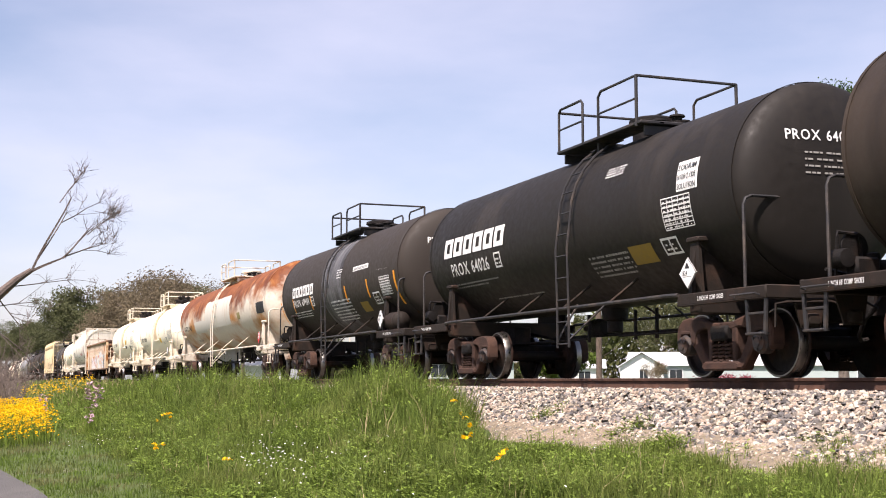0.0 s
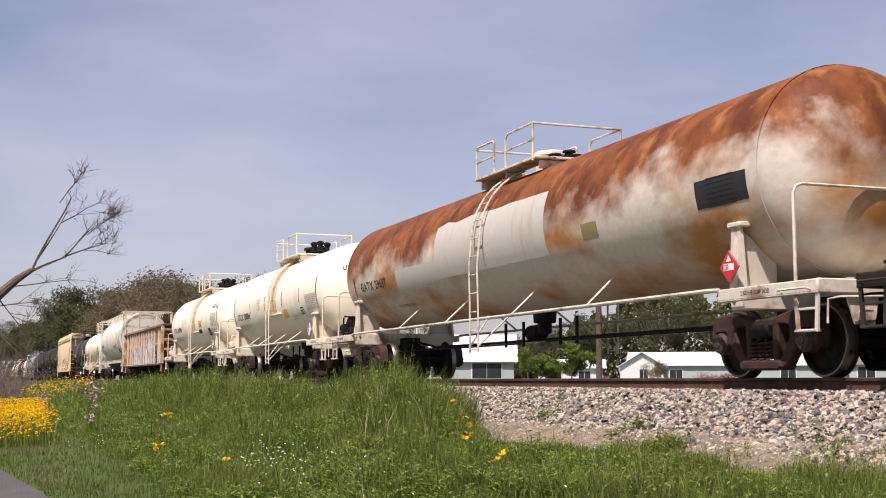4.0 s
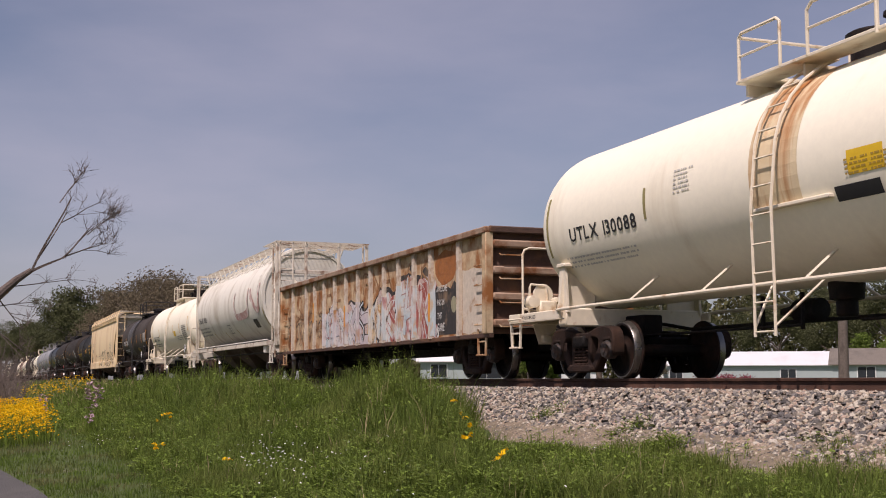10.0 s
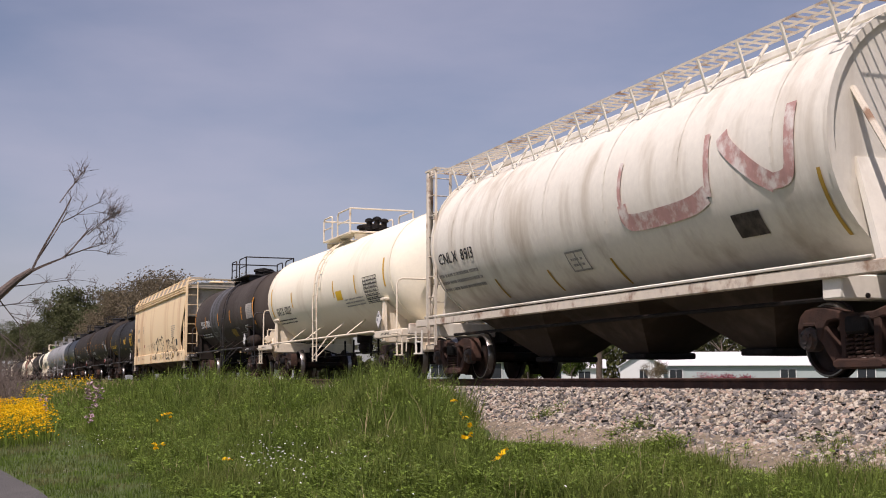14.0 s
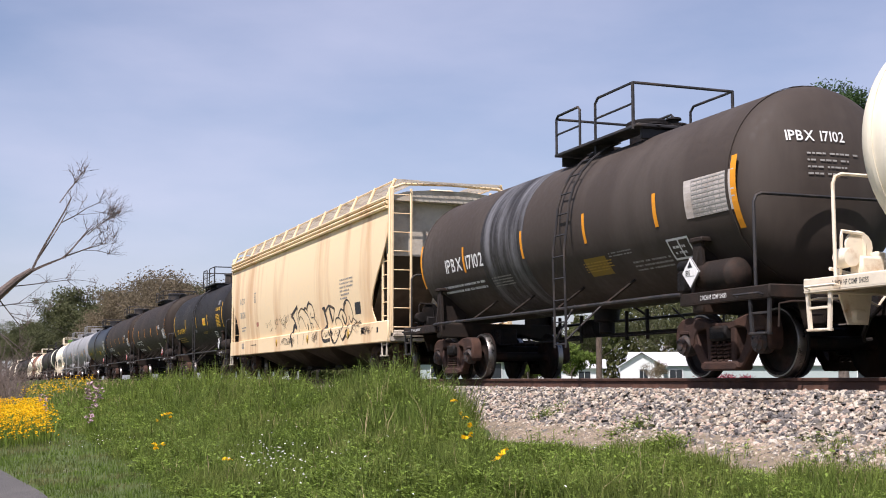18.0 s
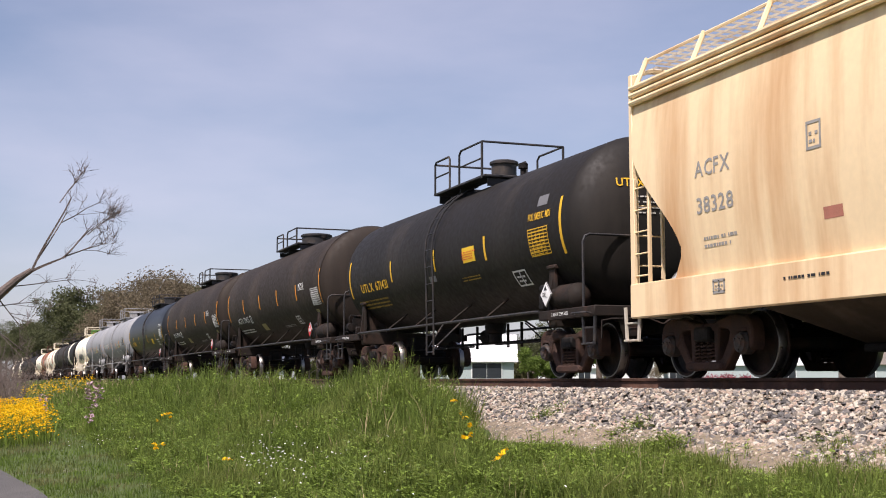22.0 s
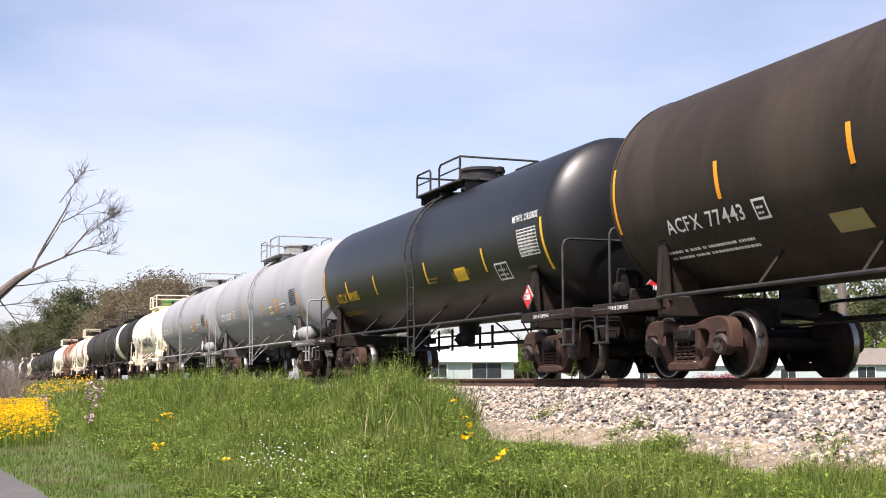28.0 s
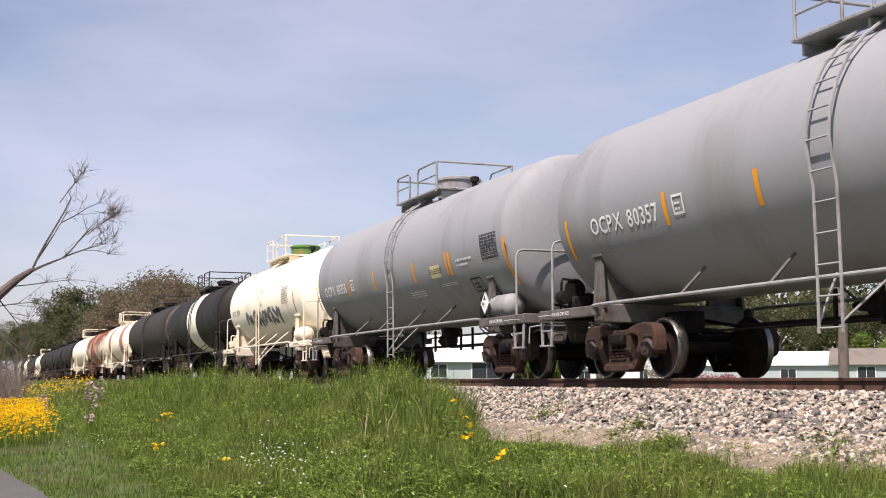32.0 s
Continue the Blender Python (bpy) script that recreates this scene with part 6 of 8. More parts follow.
shoulder = sheet(axis([(5.2, 7.72, 0.12)]), axis([(7.0, 18.6, 0.2)]), lambda x, y: max(slope_z(x, y), bank_z(x) + 0.02 if x > 7.1 else -9.0) + 0.014 + (-0.06 if y > 2.44 * x + 0.5 + 0.6 * noise.noise((x * 2, y * 2.2, 1.0)) or x < 5.9 + 0.35 * noise.noise((y * 0.9, 3.0, 1.0)) else 0.0))
lone("gravel_shoulder", shoulder, sand_mat, "trodden sandy gravel at the foot of the ballast", "gravel", kind="structure")
# added dark strip, hidden by the train, that damps bounced light under it
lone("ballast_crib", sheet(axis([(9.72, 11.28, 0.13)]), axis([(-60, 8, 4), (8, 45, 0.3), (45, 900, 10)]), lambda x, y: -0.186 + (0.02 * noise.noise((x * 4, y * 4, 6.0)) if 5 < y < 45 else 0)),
     crib_dark_mat, "dark ballast strip added between the rails to deepen the shade under the cars", "ballast", kind="structure")
# rails, ties and plates
RAIL = [(-0.068, -0.170), (0.068, -0.170), (0.068, -0.160), (0.02, -0.146), (0.009, -0.13), (0.009, -0.05), (0.034, -0.038), (0.036, -0.008), (0.028, 0.0), (-0.028, 0.0), (-0.036, -0.008), (-0.034, -0.038),
        (-0.009, -0.05), (-0.009, -0.13), (-0.02, -0.146), (-0.068, -0.160)]
for s in (-1, 1):
    x = TRACK + s * 0.7525
    sh = loft(lambda y: [(x + a, b) for a, b in RAIL], [-60, 0, 40, 120, 900])
    lone("rail", sh, rail_steel, "rusty brown steel rail with a worn head", "rail", "rails", kind="structure")
    lone("rail_head", Shape().box((x, 420, 0.0005), (0.05, 960, 0.004), 0.001), tread_steel, "polished running surface of the rail", "rail", "rails", kind="structure")
tie_me = Shape().box((0, 0, -0.255), (2.6, 0.23, 0.18), 0.015).mesh("tie", tie_wood, False)
track_bed = empty("track_ties", "creosoted wooden railway ties half sunk in ballast", "railway ties", at=pose(TRACK, 0, 0))
for i in range(150):
    part("tie", tie_me, None, track_bed, at=pose(random.uniform(-0.03, 0.03), 2 + i * 0.53, 0.0, 0, 0, random.uniform(-0.8, 0.8)))


# ---- ballast stones ----
def stone_mesh(rng, name):
    sh = Shape()
    sh.add(*pebble(rng, (0, 0, 0), 1.0))
    me = sh.mesh(name, stone_mat, False)
    return me


WAIST = [(math.cos(a), math.sin(a)) for a in (0.3, 1.3, 2.4, 3.3, 4.4, 5.5)]
STONE_F = [(0, 1, 2), (0, 2, 3), (0, 3, 4), (0, 4, 5), (0, 5, 6), (0, 6, 1), (1, 7, 8, 2), (2, 8, 9, 3), (3, 9, 10, 4), (4, 10, 11, 5), (5, 11, 12, 6), (6, 12, 7, 1)]


def pebble(rng, c, r):
    """A crushed stone, open underneath: a broken top over an uneven six-sided waist, tipped over a little."""
    turn = Euler((rng.gauss(0, 0.5), rng.gauss(0, 0.5), rng.uniform(0, 6.3))).to_matrix()
    s = (r * rng.uniform(0.8, 1.3), r * rng.uniform(0.6, 0.95), r * rng.uniform(0.5, 0.95))
    local = [(rng.uniform(-0.2, 0.2), rng.uniform(-0.2, 0.2), rng.uniform(0.8, 1.05))]
    ring = [rng.uniform(0.78, 1.1) for k in WAIST]
    local += [(a * k * 0.72, b * k * 0.72, rng.uniform(0.45, 0.85)) for (a, b), k in zip(WAIST, ring)]
    local += [(a * k, b * k, rng.uniform(-0.7, 0.1)) for (a, b), k in zip(WAIST, ring)]
    vs = []
    for p in local:
        q = turn @ Vector((p[0] * s[0], p[1] * s[1], p[2] * s[2]))
        vs.append((c[0] + q.x, c[1] + q.y, c[2] + q.z))
    return vs, STONE_F


rng = random.Random(11)
stone_kinds = [stone_mesh(rng, "stone") for k in range(8)]
loose = Shape()
made = 0
bed = bpy.data.objects["ballast_bed"]
for i in range(27000):
    y = 7.4 + 26 * rng.random() ** 1.5
    x = 9.72 - 2.35 * rng.random() ** 0.9 if rng.random() < 0.97 else rng.uniform(6.9, 7.4)
    r = rng.choice((0.024, 0.028, 0.031, 0.034, 0.039, 0.048))
    if x < (7.6 if y > 13.2 else 7.36) + 0.2 * noise.noise((y * 1.3, 5, 0)) and rng.random() < 0.85:
        continue
    z = max(bank_z(x), slope_z(x, y) - 0.01) + rng.uniform(0.0, 0.028)
    if y < 15.5 and made < 300 and r > 0.033:
        made += 1
        part("stone", rng.choice(stone_kinds), None, bed, at=pose(x, y, z, rng.gauss(0, 14), rng.gauss(0, 14), rng.uniform(0, 360)) @ Matrix.Scale(r, 4))
    else:
        loose.add(*pebble(rng, (x, y, z), r))
for i in range(9000):
    y = rng.uniform(7.6, 18)
    x = rng.uniform(5.6, 7.7)
    loose.add(*pebble(rng, (x, y, max(slope_z(x, y), bank_z(x) + 0.02 if x > 7.1 else -9.0) + 0.012), rng.choice((0.006, 0.008, 0.010, 0.013, 0.018))))
loose_me = loose.mesh("ballast_stones", loose_mat, False, fix=False)
lone("ballast_stones", loose_me, None, "loose pale and grey limestone ballast stones", "ballast", kind="stuff")


# ---- plants ----
def tall(x, y):
    """Height of the grass at a spot: tall on the bank beyond y = 17, low by the ballast toe and the path."""
    edge = 2.42 * x + 0.8 * noise.noise((x * 0.8, 2.0, 0))
    k = max(0.0, min(1.0, (y - edge) / 1.0))
    lump = 0.80 + 0.55 * noise.noise((x * 0.9, y * 0.4, 3.0)) + 0.7 * noise.noise((x * 2.3, y * 1.5, 5.0)) + 0.45 * noise.noise((x * 5.0, y * 3.5, 7.0))
    high = (0.26 + 0.28 * max(0.0, min(1.0, (x - 3.0) / 3.0))) * lump
    low = (0.20 + 0.12 * max(0.0, min(1.0, (6.6 - x) / 2.0))) * lump
    b = math.degrees(math.atan2(x, y))
    crest = math.exp(-((b - 9.6) / 1.7) ** 2) + math.exp(-((b - 17.7) / 1.3) ** 2) - 0.7 * math.exp(-((b - 14.9) / 1.0) ** 2)
    h = low + (high * (1 + 0.45 * crest * (0.3 if b > 14 and crest > 0 else 1.0)) - low) * k
    if x < 2.6:
        h *= max(0.14, (x - 0.7) / 1.9)
    return h


TOE = ((6.34, 15.54), (6.57, 15.13), (6.61, 14.34), (6.64, 13.61), (6.68, 12.96), (7.29, 13.69), (7.6, 14.04), (7.72, 13.75), (7.65, 12.71), (7.34, 12.03), (6.94, 10.99), (6.49, 9.63), (6.67, 9.39), (7.38, 10.2), (7.61, 10.06), (7.71, 9.25), (7.95, 8.5), (8.2, 7.6))
TOE_LINE = [(math.degrees(math.atan2(x, y)), math.hypot(x, y)) for x, y in TOE]


def inside(x, y):
    """How far a spot lies within the low grass, counted from its ragged edge along the ballast."""
    b, d = math.degrees(math.atan2(x, y)), math.hypot(x, y)
    if b < TOE_LINE[0][0]:
        return 2.0
    for (b0, d0), (b1, d1) in zip(TOE_LINE, TOE_LINE[1:]):
        if b <= b1:
            return d0 + (d1 - d0) * (b - b0) / (b1 - b0) - d + 0.45 + 0.5 * noise.noise((x * 2.5, y * 2.5, 2.0))
    return -1.0


def blade(rng, x, y, z, h, w, away=None):
    a = rng.uniform(0, 6.283)
    dx, dy = math.cos(a), math.sin(a)
    lean = h * rng.choice((0.08, 0.15, 0.25, 0.35, 0.6))
    b = rng.uniform(0, 6.283) if away is None else away + rng.gauss(0, 0.5)
    lx, ly = math.cos(b) * lean, math.sin(b) * lean
    vs = [(x - dx * w, y - dy * w, z), (x + dx * w, y + dy * w, z),
          (x + lx * 0.35 + dx * w * 0.8, y + ly * 0.35 + dy * w * 0.8, z + h * 0.55), (x + lx * 0.35 - dx * w * 0.8, y + ly * 0.35 - dy * w * 0.8, z + h * 0.55),
          (x + lx, y + ly, z + h * rng.uniform(0.85, 1.0))]
    return vs, [(0, 1, 2, 3), (3, 2, 4)]


def leafy(rng, x, y, z, h, size):
    """A broad-leaved weed: leaves up a stem."""
    vs, fs = [], []
    for k in range(rng.randint(5, 8)):
        a, t = rng.uniform(0, 6.283), rng.uniform(0.15, 1.0)
        l = size * rng.uniform(0.6, 1.2)
        w = l * rng.uniform(0.18, 0.3)
        c, s = math.cos(a), math.sin(a)
        r0 = rng.uniform(0, 0.06)
        zz, up = z + h * t, l * rng.uniform(-0.1, 0.5)
        b = len(vs)
        vs += [(x + c * r0, y + s * r0, zz), (x + c * (r0 + l * 0.5) - s * w, y + s * (r0 + l * 0.5) + c * w, zz + up * 0.7), (x + c * (r0 + l), y + s * (r0 + l), zz + up),
               (x + c * (r0 + l * 0.5) + s * w, y + s * (r0 + l * 0.5) - c * w, zz + up * 0.7)]
        fs += [(b, b + 1, b + 2, b + 3)]
    return vs, fs


rng = random.Random(5)
grass, lawn, weeds, dry = Shape(), Shape(), Shape(), Shape()
count = 0
while count < 44000:
    d = 7.5 * (60 / 7.5) ** (rng.random() ** 0.85)
    a = math.radians(rng.uniform(-1.5, 42))
    x, y = d * math.sin(a), d * math.cos(a)
    deep = inside(x, y)
    if x < 1.18 - path_bend(y) or x > (7.25 if deep == 2.0 else 8.0):
        continue
    if deep < 0 and rng.random() > 0.035:
        continue
    bare = noise.noise((x * 0.9, y * 0.5, 9.0))
    count += 1
    z = max(slope_z(x, y), bank_z(x) if x > 7.15 else -9.0) - 0.02
    lush = max(0.25, min(1.0, 0.35 + deep * 0.4))
    leafy_spot = noise.noise((x * 0.8, y * 0.45, 12.0)) + 0.5 * noise.noise((x * 2.6, y * 1.4, 15.0)) + (0.18 if y > 2.44 * x else 0.08)
    w = 0.0020 + 0.00017 * d
    if x < 1.95 + 0.3 * bare:
        if rng.random() < 0.6:
            for k in range(4):
                lawn.add(*blade(rng, x + rng.gauss(0, 0.05), y + rng.gauss(0, 0.05), z, rng.uniform(0.03, 0.11), w))
        continue
    # a tuft: blades that lean outwards from its middle
    spread = 0.035 + 0.0012 * d
    base = tall(x, y) * lush * rng.uniform(0.55, 1.25)
    dead_one = rng.random() < 0.03 + (0.35 if y > 20 and x < 1.8 else 0.0)
    for k in range(4 if leafy_spot > 0.12 else 6):
        q = rng.uniform(0, 6.283)
        r = spread * math.sqrt(rng.random())
        h = base * rng.choice((0.45, 0.6, 0.8, 0.95, 1.15))
        (dry if dead_one and k < 3 else grass).add(*blade(rng, x + r * math.cos(q), y + r * math.sin(q), z, h, w * rng.choice((0.7, 1.0, 1.3)), q))
    if rng.random() < 0.42 + 1.1 * leafy_spot:
        for k in range(2 if leafy_spot > 0.1 else 1):
            weeds.add(*leafy(rng, x + rng.gauss(0, 0.06), y + rng.gauss(0, 0.06), z, base * rng.uniform(0.55, 1.0), 0.036 + 0.0017 * d))
for i in range(16000):
    y = rng.uniform(50, 175)
    x = rng.uniform(-1.0, 7.3)
    (grass if rng.random() < 0.8 else dry).add(*blade(rng, x, y, slope_z(x, y) - 0.02, rng.uniform(0.2, 0.62), 0.00016 * y * rng.choice((1.0, 1.6, 2.2))))
lone("tall_grass", grass.mesh("tall_grass", grass_mat, False, False), None, "lush tall green grass on the railway bank", "grass", kind="stuff")
lone("lawn", lawn.mesh("lawn", lawn_mat, False, False), None, "short patchy grass beside the path", "grass", kind="stuff")
lone("dry_grass", dry.mesh("dry_grass", dry_mat, False, False), None, "dry straw-coloured stalks among the grass", "grass", kind="stuff")
lone("weeds", weeds.mesh("weeds", weed_mat, False, False), None, "low broad-leaved green weeds", "weeds", kind="stuff")


def blossoms(name, spots, size, material, label, stem=True):
    heads, stems = Shape(), Shape()
    for x, y, z, h in spots:
        for k in range(3):
            a = rng.uniform(0, 6.28)
            ox, oy, oz = rng.uniform(-1, 1) * size, rng.uniform(-1, 1) * size, rng.uniform(-0.5, 0.5) * size
            c, s = math.cos(a) * size, math.sin(a) * size
            t = rng.uniform(-0.6, 0.6) * size
            heads.add([(x + ox - c, y + oy - s, z + h + oz - t), (x + ox + s, y + oy - c, z + h + oz + t * 0.5), (x + ox + c, y + oy + s, z + h + oz + t), (x + ox - s, y + oy + c, z + h + oz + size * 0.8)], [(0, 1, 2, 3)])
        if stem:
            stems.add(*blade(rng, x, y, z, h, 0.006))
    ob = lone(name, heads.mesh(name, material, False, False), None, label, "flowers", kind="stuff")
    if stem:
        part("stems", stems.mesh("stems", weed_mat, False, False), None, ob)
    return ob


spots = []
for i in range(9000):
    d = rng.uniform(23, 46)
    a = math.radians(rng.uniform(-0.5, 4.3 + 0.5 * (d < 28)))
    x, y = d * math.sin(a), d * math.cos(a)
    if noise.noise((x * 0.8, y * 0.25, 2.0)) < -0.25 or math.degrees(a) > 3.3 + 1.2 * noise.noise((x * 1.5, y * 0.5, 6.0)) + 0.05 * (30 - d):
        continue
    spots.append((x, y, slope_z(x, y), rng.uniform(0.15, 0.6)))
blossoms("yellow_flowers", spots, 0.019, petal_yellow, "dense bed of bright yellow wild flowers")
spots = []
for i in range(420):
    d, a = rng.uniform(60, 100), math.radians(rng.uniform(1.9, 5.0))
    x, y = d * math.sin(a), d * math.cos(a)
    spots.append((x, y, slope_z(x, y), rng.uniform(0.2, 0.7)))
blossoms("yellow_flowers", spots, 0.035, petal_yellow, "distant drift of yellow wild flowers")
spots = []
for b, d, n in ((8.0, 24, 6), (21.2, 15.5, 5), (23.2, 12.2, 4), (7.8, 17, 4), (21.6, 12.6, 3), (10.6, 14, 2)):
    for k in range(n):
        a, dd = math.radians(b + rng.uniform(-0.35, 0.35)), d + rng.uniform(-0.2, 0.2)
        x, y = dd * math.sin(a), dd * math.cos(a)
        spots.append((x, y, slope_z(x, y), tall(x, y) * 0.9 + 0.1))
blossoms("yellow_flowers", spots, 0.03, petal_yellow, "few yellow flower heads in the tall grass")
spots = []
for b, d, n in ((12.2, 14.2, 40), (13.2, 13.0, 44), (12.8, 11.2, 22), (15.8, 12.5, 14), (6.0, 19, 12), (4.5, 20, 10), (26.6, 9.5, 3), (18.5, 9.8, 6)):
    for k in range(n):
        a, dd = math.radians(b + rng.gauss(0, 0.8)), d + rng.gauss(0, 1.3)
        x, y = dd * math.sin(a), dd * math.cos(a)
        spots.append((x, y, slope_z(x, y), tall(x, y) * rng.uniform(0.6, 1.1) + 0.10))
blossoms("white_flowers", spots, 0.0075, petal_white, "small white wild flowers in the grass")
spots = []
for b, d, top in ((2.9, 30, -0.35), (4.75, 26, -0.06), (4.95, 26, -0.25), (5.2, 26, -0.1), (4.8, 26, -0.55)):
    for k in range(16):
        a, dd = math.radians(b + rng.gauss(0, 0.10)), d + rng.gauss(0, 0.25)
        x, y = dd * math.sin(a), dd * math.cos(a)
        spots.append((x, y, slope_z(x, y), top - slope_z(x, y) + rng.uniform(-0.35, 0.0)))
blossoms("thistles", spots, 0.03, petal_mauve, "tall thistles with faded mauve heads")


# ---- trees ----
def limb(sh, p, d, length, r, depth, rng, tips, bend=0.35, up=0.12, twig=0.35):
    """A tapered, bent limb that forks; collects the tips."""
    pts, q, v = [p], p.copy(), d.normalized()
    n = 5 if r > 0.02 else 3
    for i in range(n):
        v = (v + Vector((rng.uniform(-1, 1), rng.uniform(-1, 1), rng.uniform(-1, 1) + up)) * bend / n * 1.6).normalized()
        q = q + v * (length / n)
        pts.append(q.copy())
    sh.tube(pts, r, 7 if r > 0.12 else 4 if r > 0.04 else 3, taper=r * 0.5)
    tips.append((q.copy(), r))
    if depth:
        for k in range(rng.randint(2, 3)):
            t = rng.uniform(0.35, 1.0)
            i = min(n - 1, int(t * n))
            s = pts[i].lerp(pts[i + 1], t * n - i)
            w = (v + Vector((rng.uniform(-1, 1), rng.uniform(-1, 1), rng.uniform(-0.6, 1))) * 0.8).normalized()
            limb(sh, s, w, length * rng.uniform(0.5, 0.75), r * 0.5, depth - 1, rng, tips, bend, up)


def leaves(centres, rng, per, spread, size, flat=1.0):
    sh = Shape()
    for c, k in centres:
        for i in range(per):
            o = Vector((max(-2, min(2, rng.gauss(0, 1))) * spread, max(-2, min(2, rng.gauss(0, 1))) * spread, max(-2, min(2, rng.gauss(0, 1))) * spread * 0.7 * flat)) + c
            a = Vector((rng.uniform(-1, 1), rng.uniform(-1, 1), rng.uniform(-1, 1))).normalized()
            b = a.orthogonal().normalized()
            e = a.cross(b)
            s = size * rng.uniform(0.6, 1.3)
            sh.add([tuple(o - b * s), tuple(o + e * s * 0.55), tuple(o + b * s), tuple(o - e * s * 0.55 + a * s * 0.3)], [(0, 1, 2, 3)])
    return sh


def tree(at, height, kind, seed, label, leaf, spread=1.0, per=26, size=0.2):
    rng = random.Random(seed)
    t = empty("tree", label, "tree", "trees beyond the railway", at=at)
    wood, tips = Shape(), []
    r = height * 0.018
    if kind == "pine":
        wood.tube([(0, 0, 0), (0.1, 0, height * 0.4), (0.0, 0.15, height * 0.75), (0.1, 0.1, height * 0.97)], r, 10, taper=r * 0.3)
        for k in range(30):
            z = height * rng.uniform(0.62, 0.98)
            a = rng.uniform(0, 6.28)
            l = (height * 0.98 - z) * 0.36 + height * 0.05
            limb(wood, Vector((0, 0, z)), Vector((math.cos(a), math.sin(a), rng.uniform(-0.1, 0.5))), l, r * 0.22, 1, rng, tips, 0.4, 0.1)
    else:
        wood.tube([(0, 0, 0), (0.15, 0.1, height * 0.2), (0.0, 0.25, height * 0.42)], r, 10, taper=r * 0.7)
        for k in range(7):
            a = rng.uniform(0, 6.28)
            limb(wood, Vector((0, 0.2, height * rng.uniform(0.22, 0.42))), Vector((math.cos(a) * spread, math.sin(a) * spread, rng.uniform(0.4, 1.3))), height * rng.uniform(0.26, 0.4), r * 0.45, 3, rng, tips)
    part("trunk", wood, bark_mat, t)
    part("crown", leaves(tips, rng, per, height * (0.021 if kind == "pine" else 0.042), size).mesh("crown", leaf, False, False), None, t)
    return t


def spot(bearing, d, z=-1.1, turn=0.0):
    a = math.radians(bearing)
    return pose(d * math.sin(a), d * math.cos(a), z, 0, 0, turn)


oak = tree(spot(12.8, 150), 17.0, "oak", 21, "broad green oak in a woodland edge", leaf_oak, 1.0, 84, 0.165)
bud = tree(spot(14.4, 175), 15.6, "oak", 22, "budding tree with reddish brown spring crown", leaf_bud, 0.9, 72, 0.135)
fresh = tree(spot(24.8, 96), 7.5, "oak", 23, "young tree with fresh light green leaves", leaf_spring, 1.1, 40, 0.17)
dark = tree(spot(42.4, 170), 12.5, "oak", 24, "dense dark green evergreen oak", leaf_oak, 1.3, 84, 0.165)
pine = tree(spot(38.2, 88), 20.6, "pine", 25, "tall pine with a bare trunk and dark clumped crown", leaf_pine, 0.5, 190, 0.10)
rng = random.Random(31)


def again(ob, bearing, d, size, z=-1.1):
    m = spot(bearing, d, z, rng.uniform(0, 360))
    c = copy_thing(ob, m)
    c.scale = (size, size, size)
    return c


# a woodland edge that follows the far side of the track, then thins out behind the houses
HEIGHT = {oak: 17.2, bud: 12.6, dark: 11.7, fresh: 6.8}
SKYLINE = ((0.6, 92), (2.0, 101), (3.3, 108), (4.05, 128), (4.9, 156), (5.85, 158), (6.6, 153), (7.2, 161), (8.0, 186), (9.4, 195), (10.6, 191), (11.4, 180), (13.0, 170))
b, k = 0.8, 0
while b < 13.0:
    up = next(u0 + (u1 - u0) * (b - b0) / (b1 - b0) for (b0, u0), (b1, u1) in zip(SKYLINE, SKYLINE[1:]) if b0 <= b <= b1)
    for row in (0, 1) if k % 3 == 0 else (0,):
        d = ((14.5 if b < 3.5 else 19.5) + 5.0 * row + rng.uniform(-0.5, 1.5)) / math.sin(math.radians(b))
        h = (1.1 + 0.94 * up / 2211 * d) * rng.choice((1.0, 0.97, 0.9, 0.85)) * (1.0, 0.96, 0.55)[row]
        o = (rng.choice((bud, bud, bud, oak)) if b > 6.3 else rng.choice((oak, dark, dark))) if row == 0 else rng.choice((oak, dark))
        again(o, b + rng.uniform(-0.12, 0.12), d - (9 if row == 2 else 0), h / HEIGHT[o])
    b += 0.26 + 0.05 * b
    k += 1
# low dense woods far behind the houses
woods = Shape()
rng2 = random.Random(52)
for i in range(34000):
    b = rng2.uniform(14, 47)
    d = rng2.uniform(212, 232)
    up = (5.5 + 15.0 * max(0.0, min(1.0, (b - 23.5) / 6))) * (0.8 + 0.2 * noise.noise((b * 1.3, 0, 0)) + 0.15 * noise.noise((b * 4.0, 3, 0)))
    a = math.radians(b)
    c = Vector((d * math.sin(a), d * math.cos(a), -1.2 + up * rng2.random() ** 0.8))
    e = Vector((rng2.uniform(-1, 1), rng2.uniform(-1, 1), rng2.uniform(-1, 1))).normalized()
    f = e.orthogonal().normalized()
    g, q = e.cross(f), rng2.uniform(0.3, 0.65)
    woods.add([tuple(c - f * q), tuple(c + g * q * 0.6), tuple(c + f * q), tuple(c - g * q * 0.6 + e * q * 0.3)], [(0, 1, 2, 3)])
lone("woodland", woods.mesh("woodland", woods_mat, False, False), None, "dense olive-green woods behind the houses", "woods", kind="stuff")
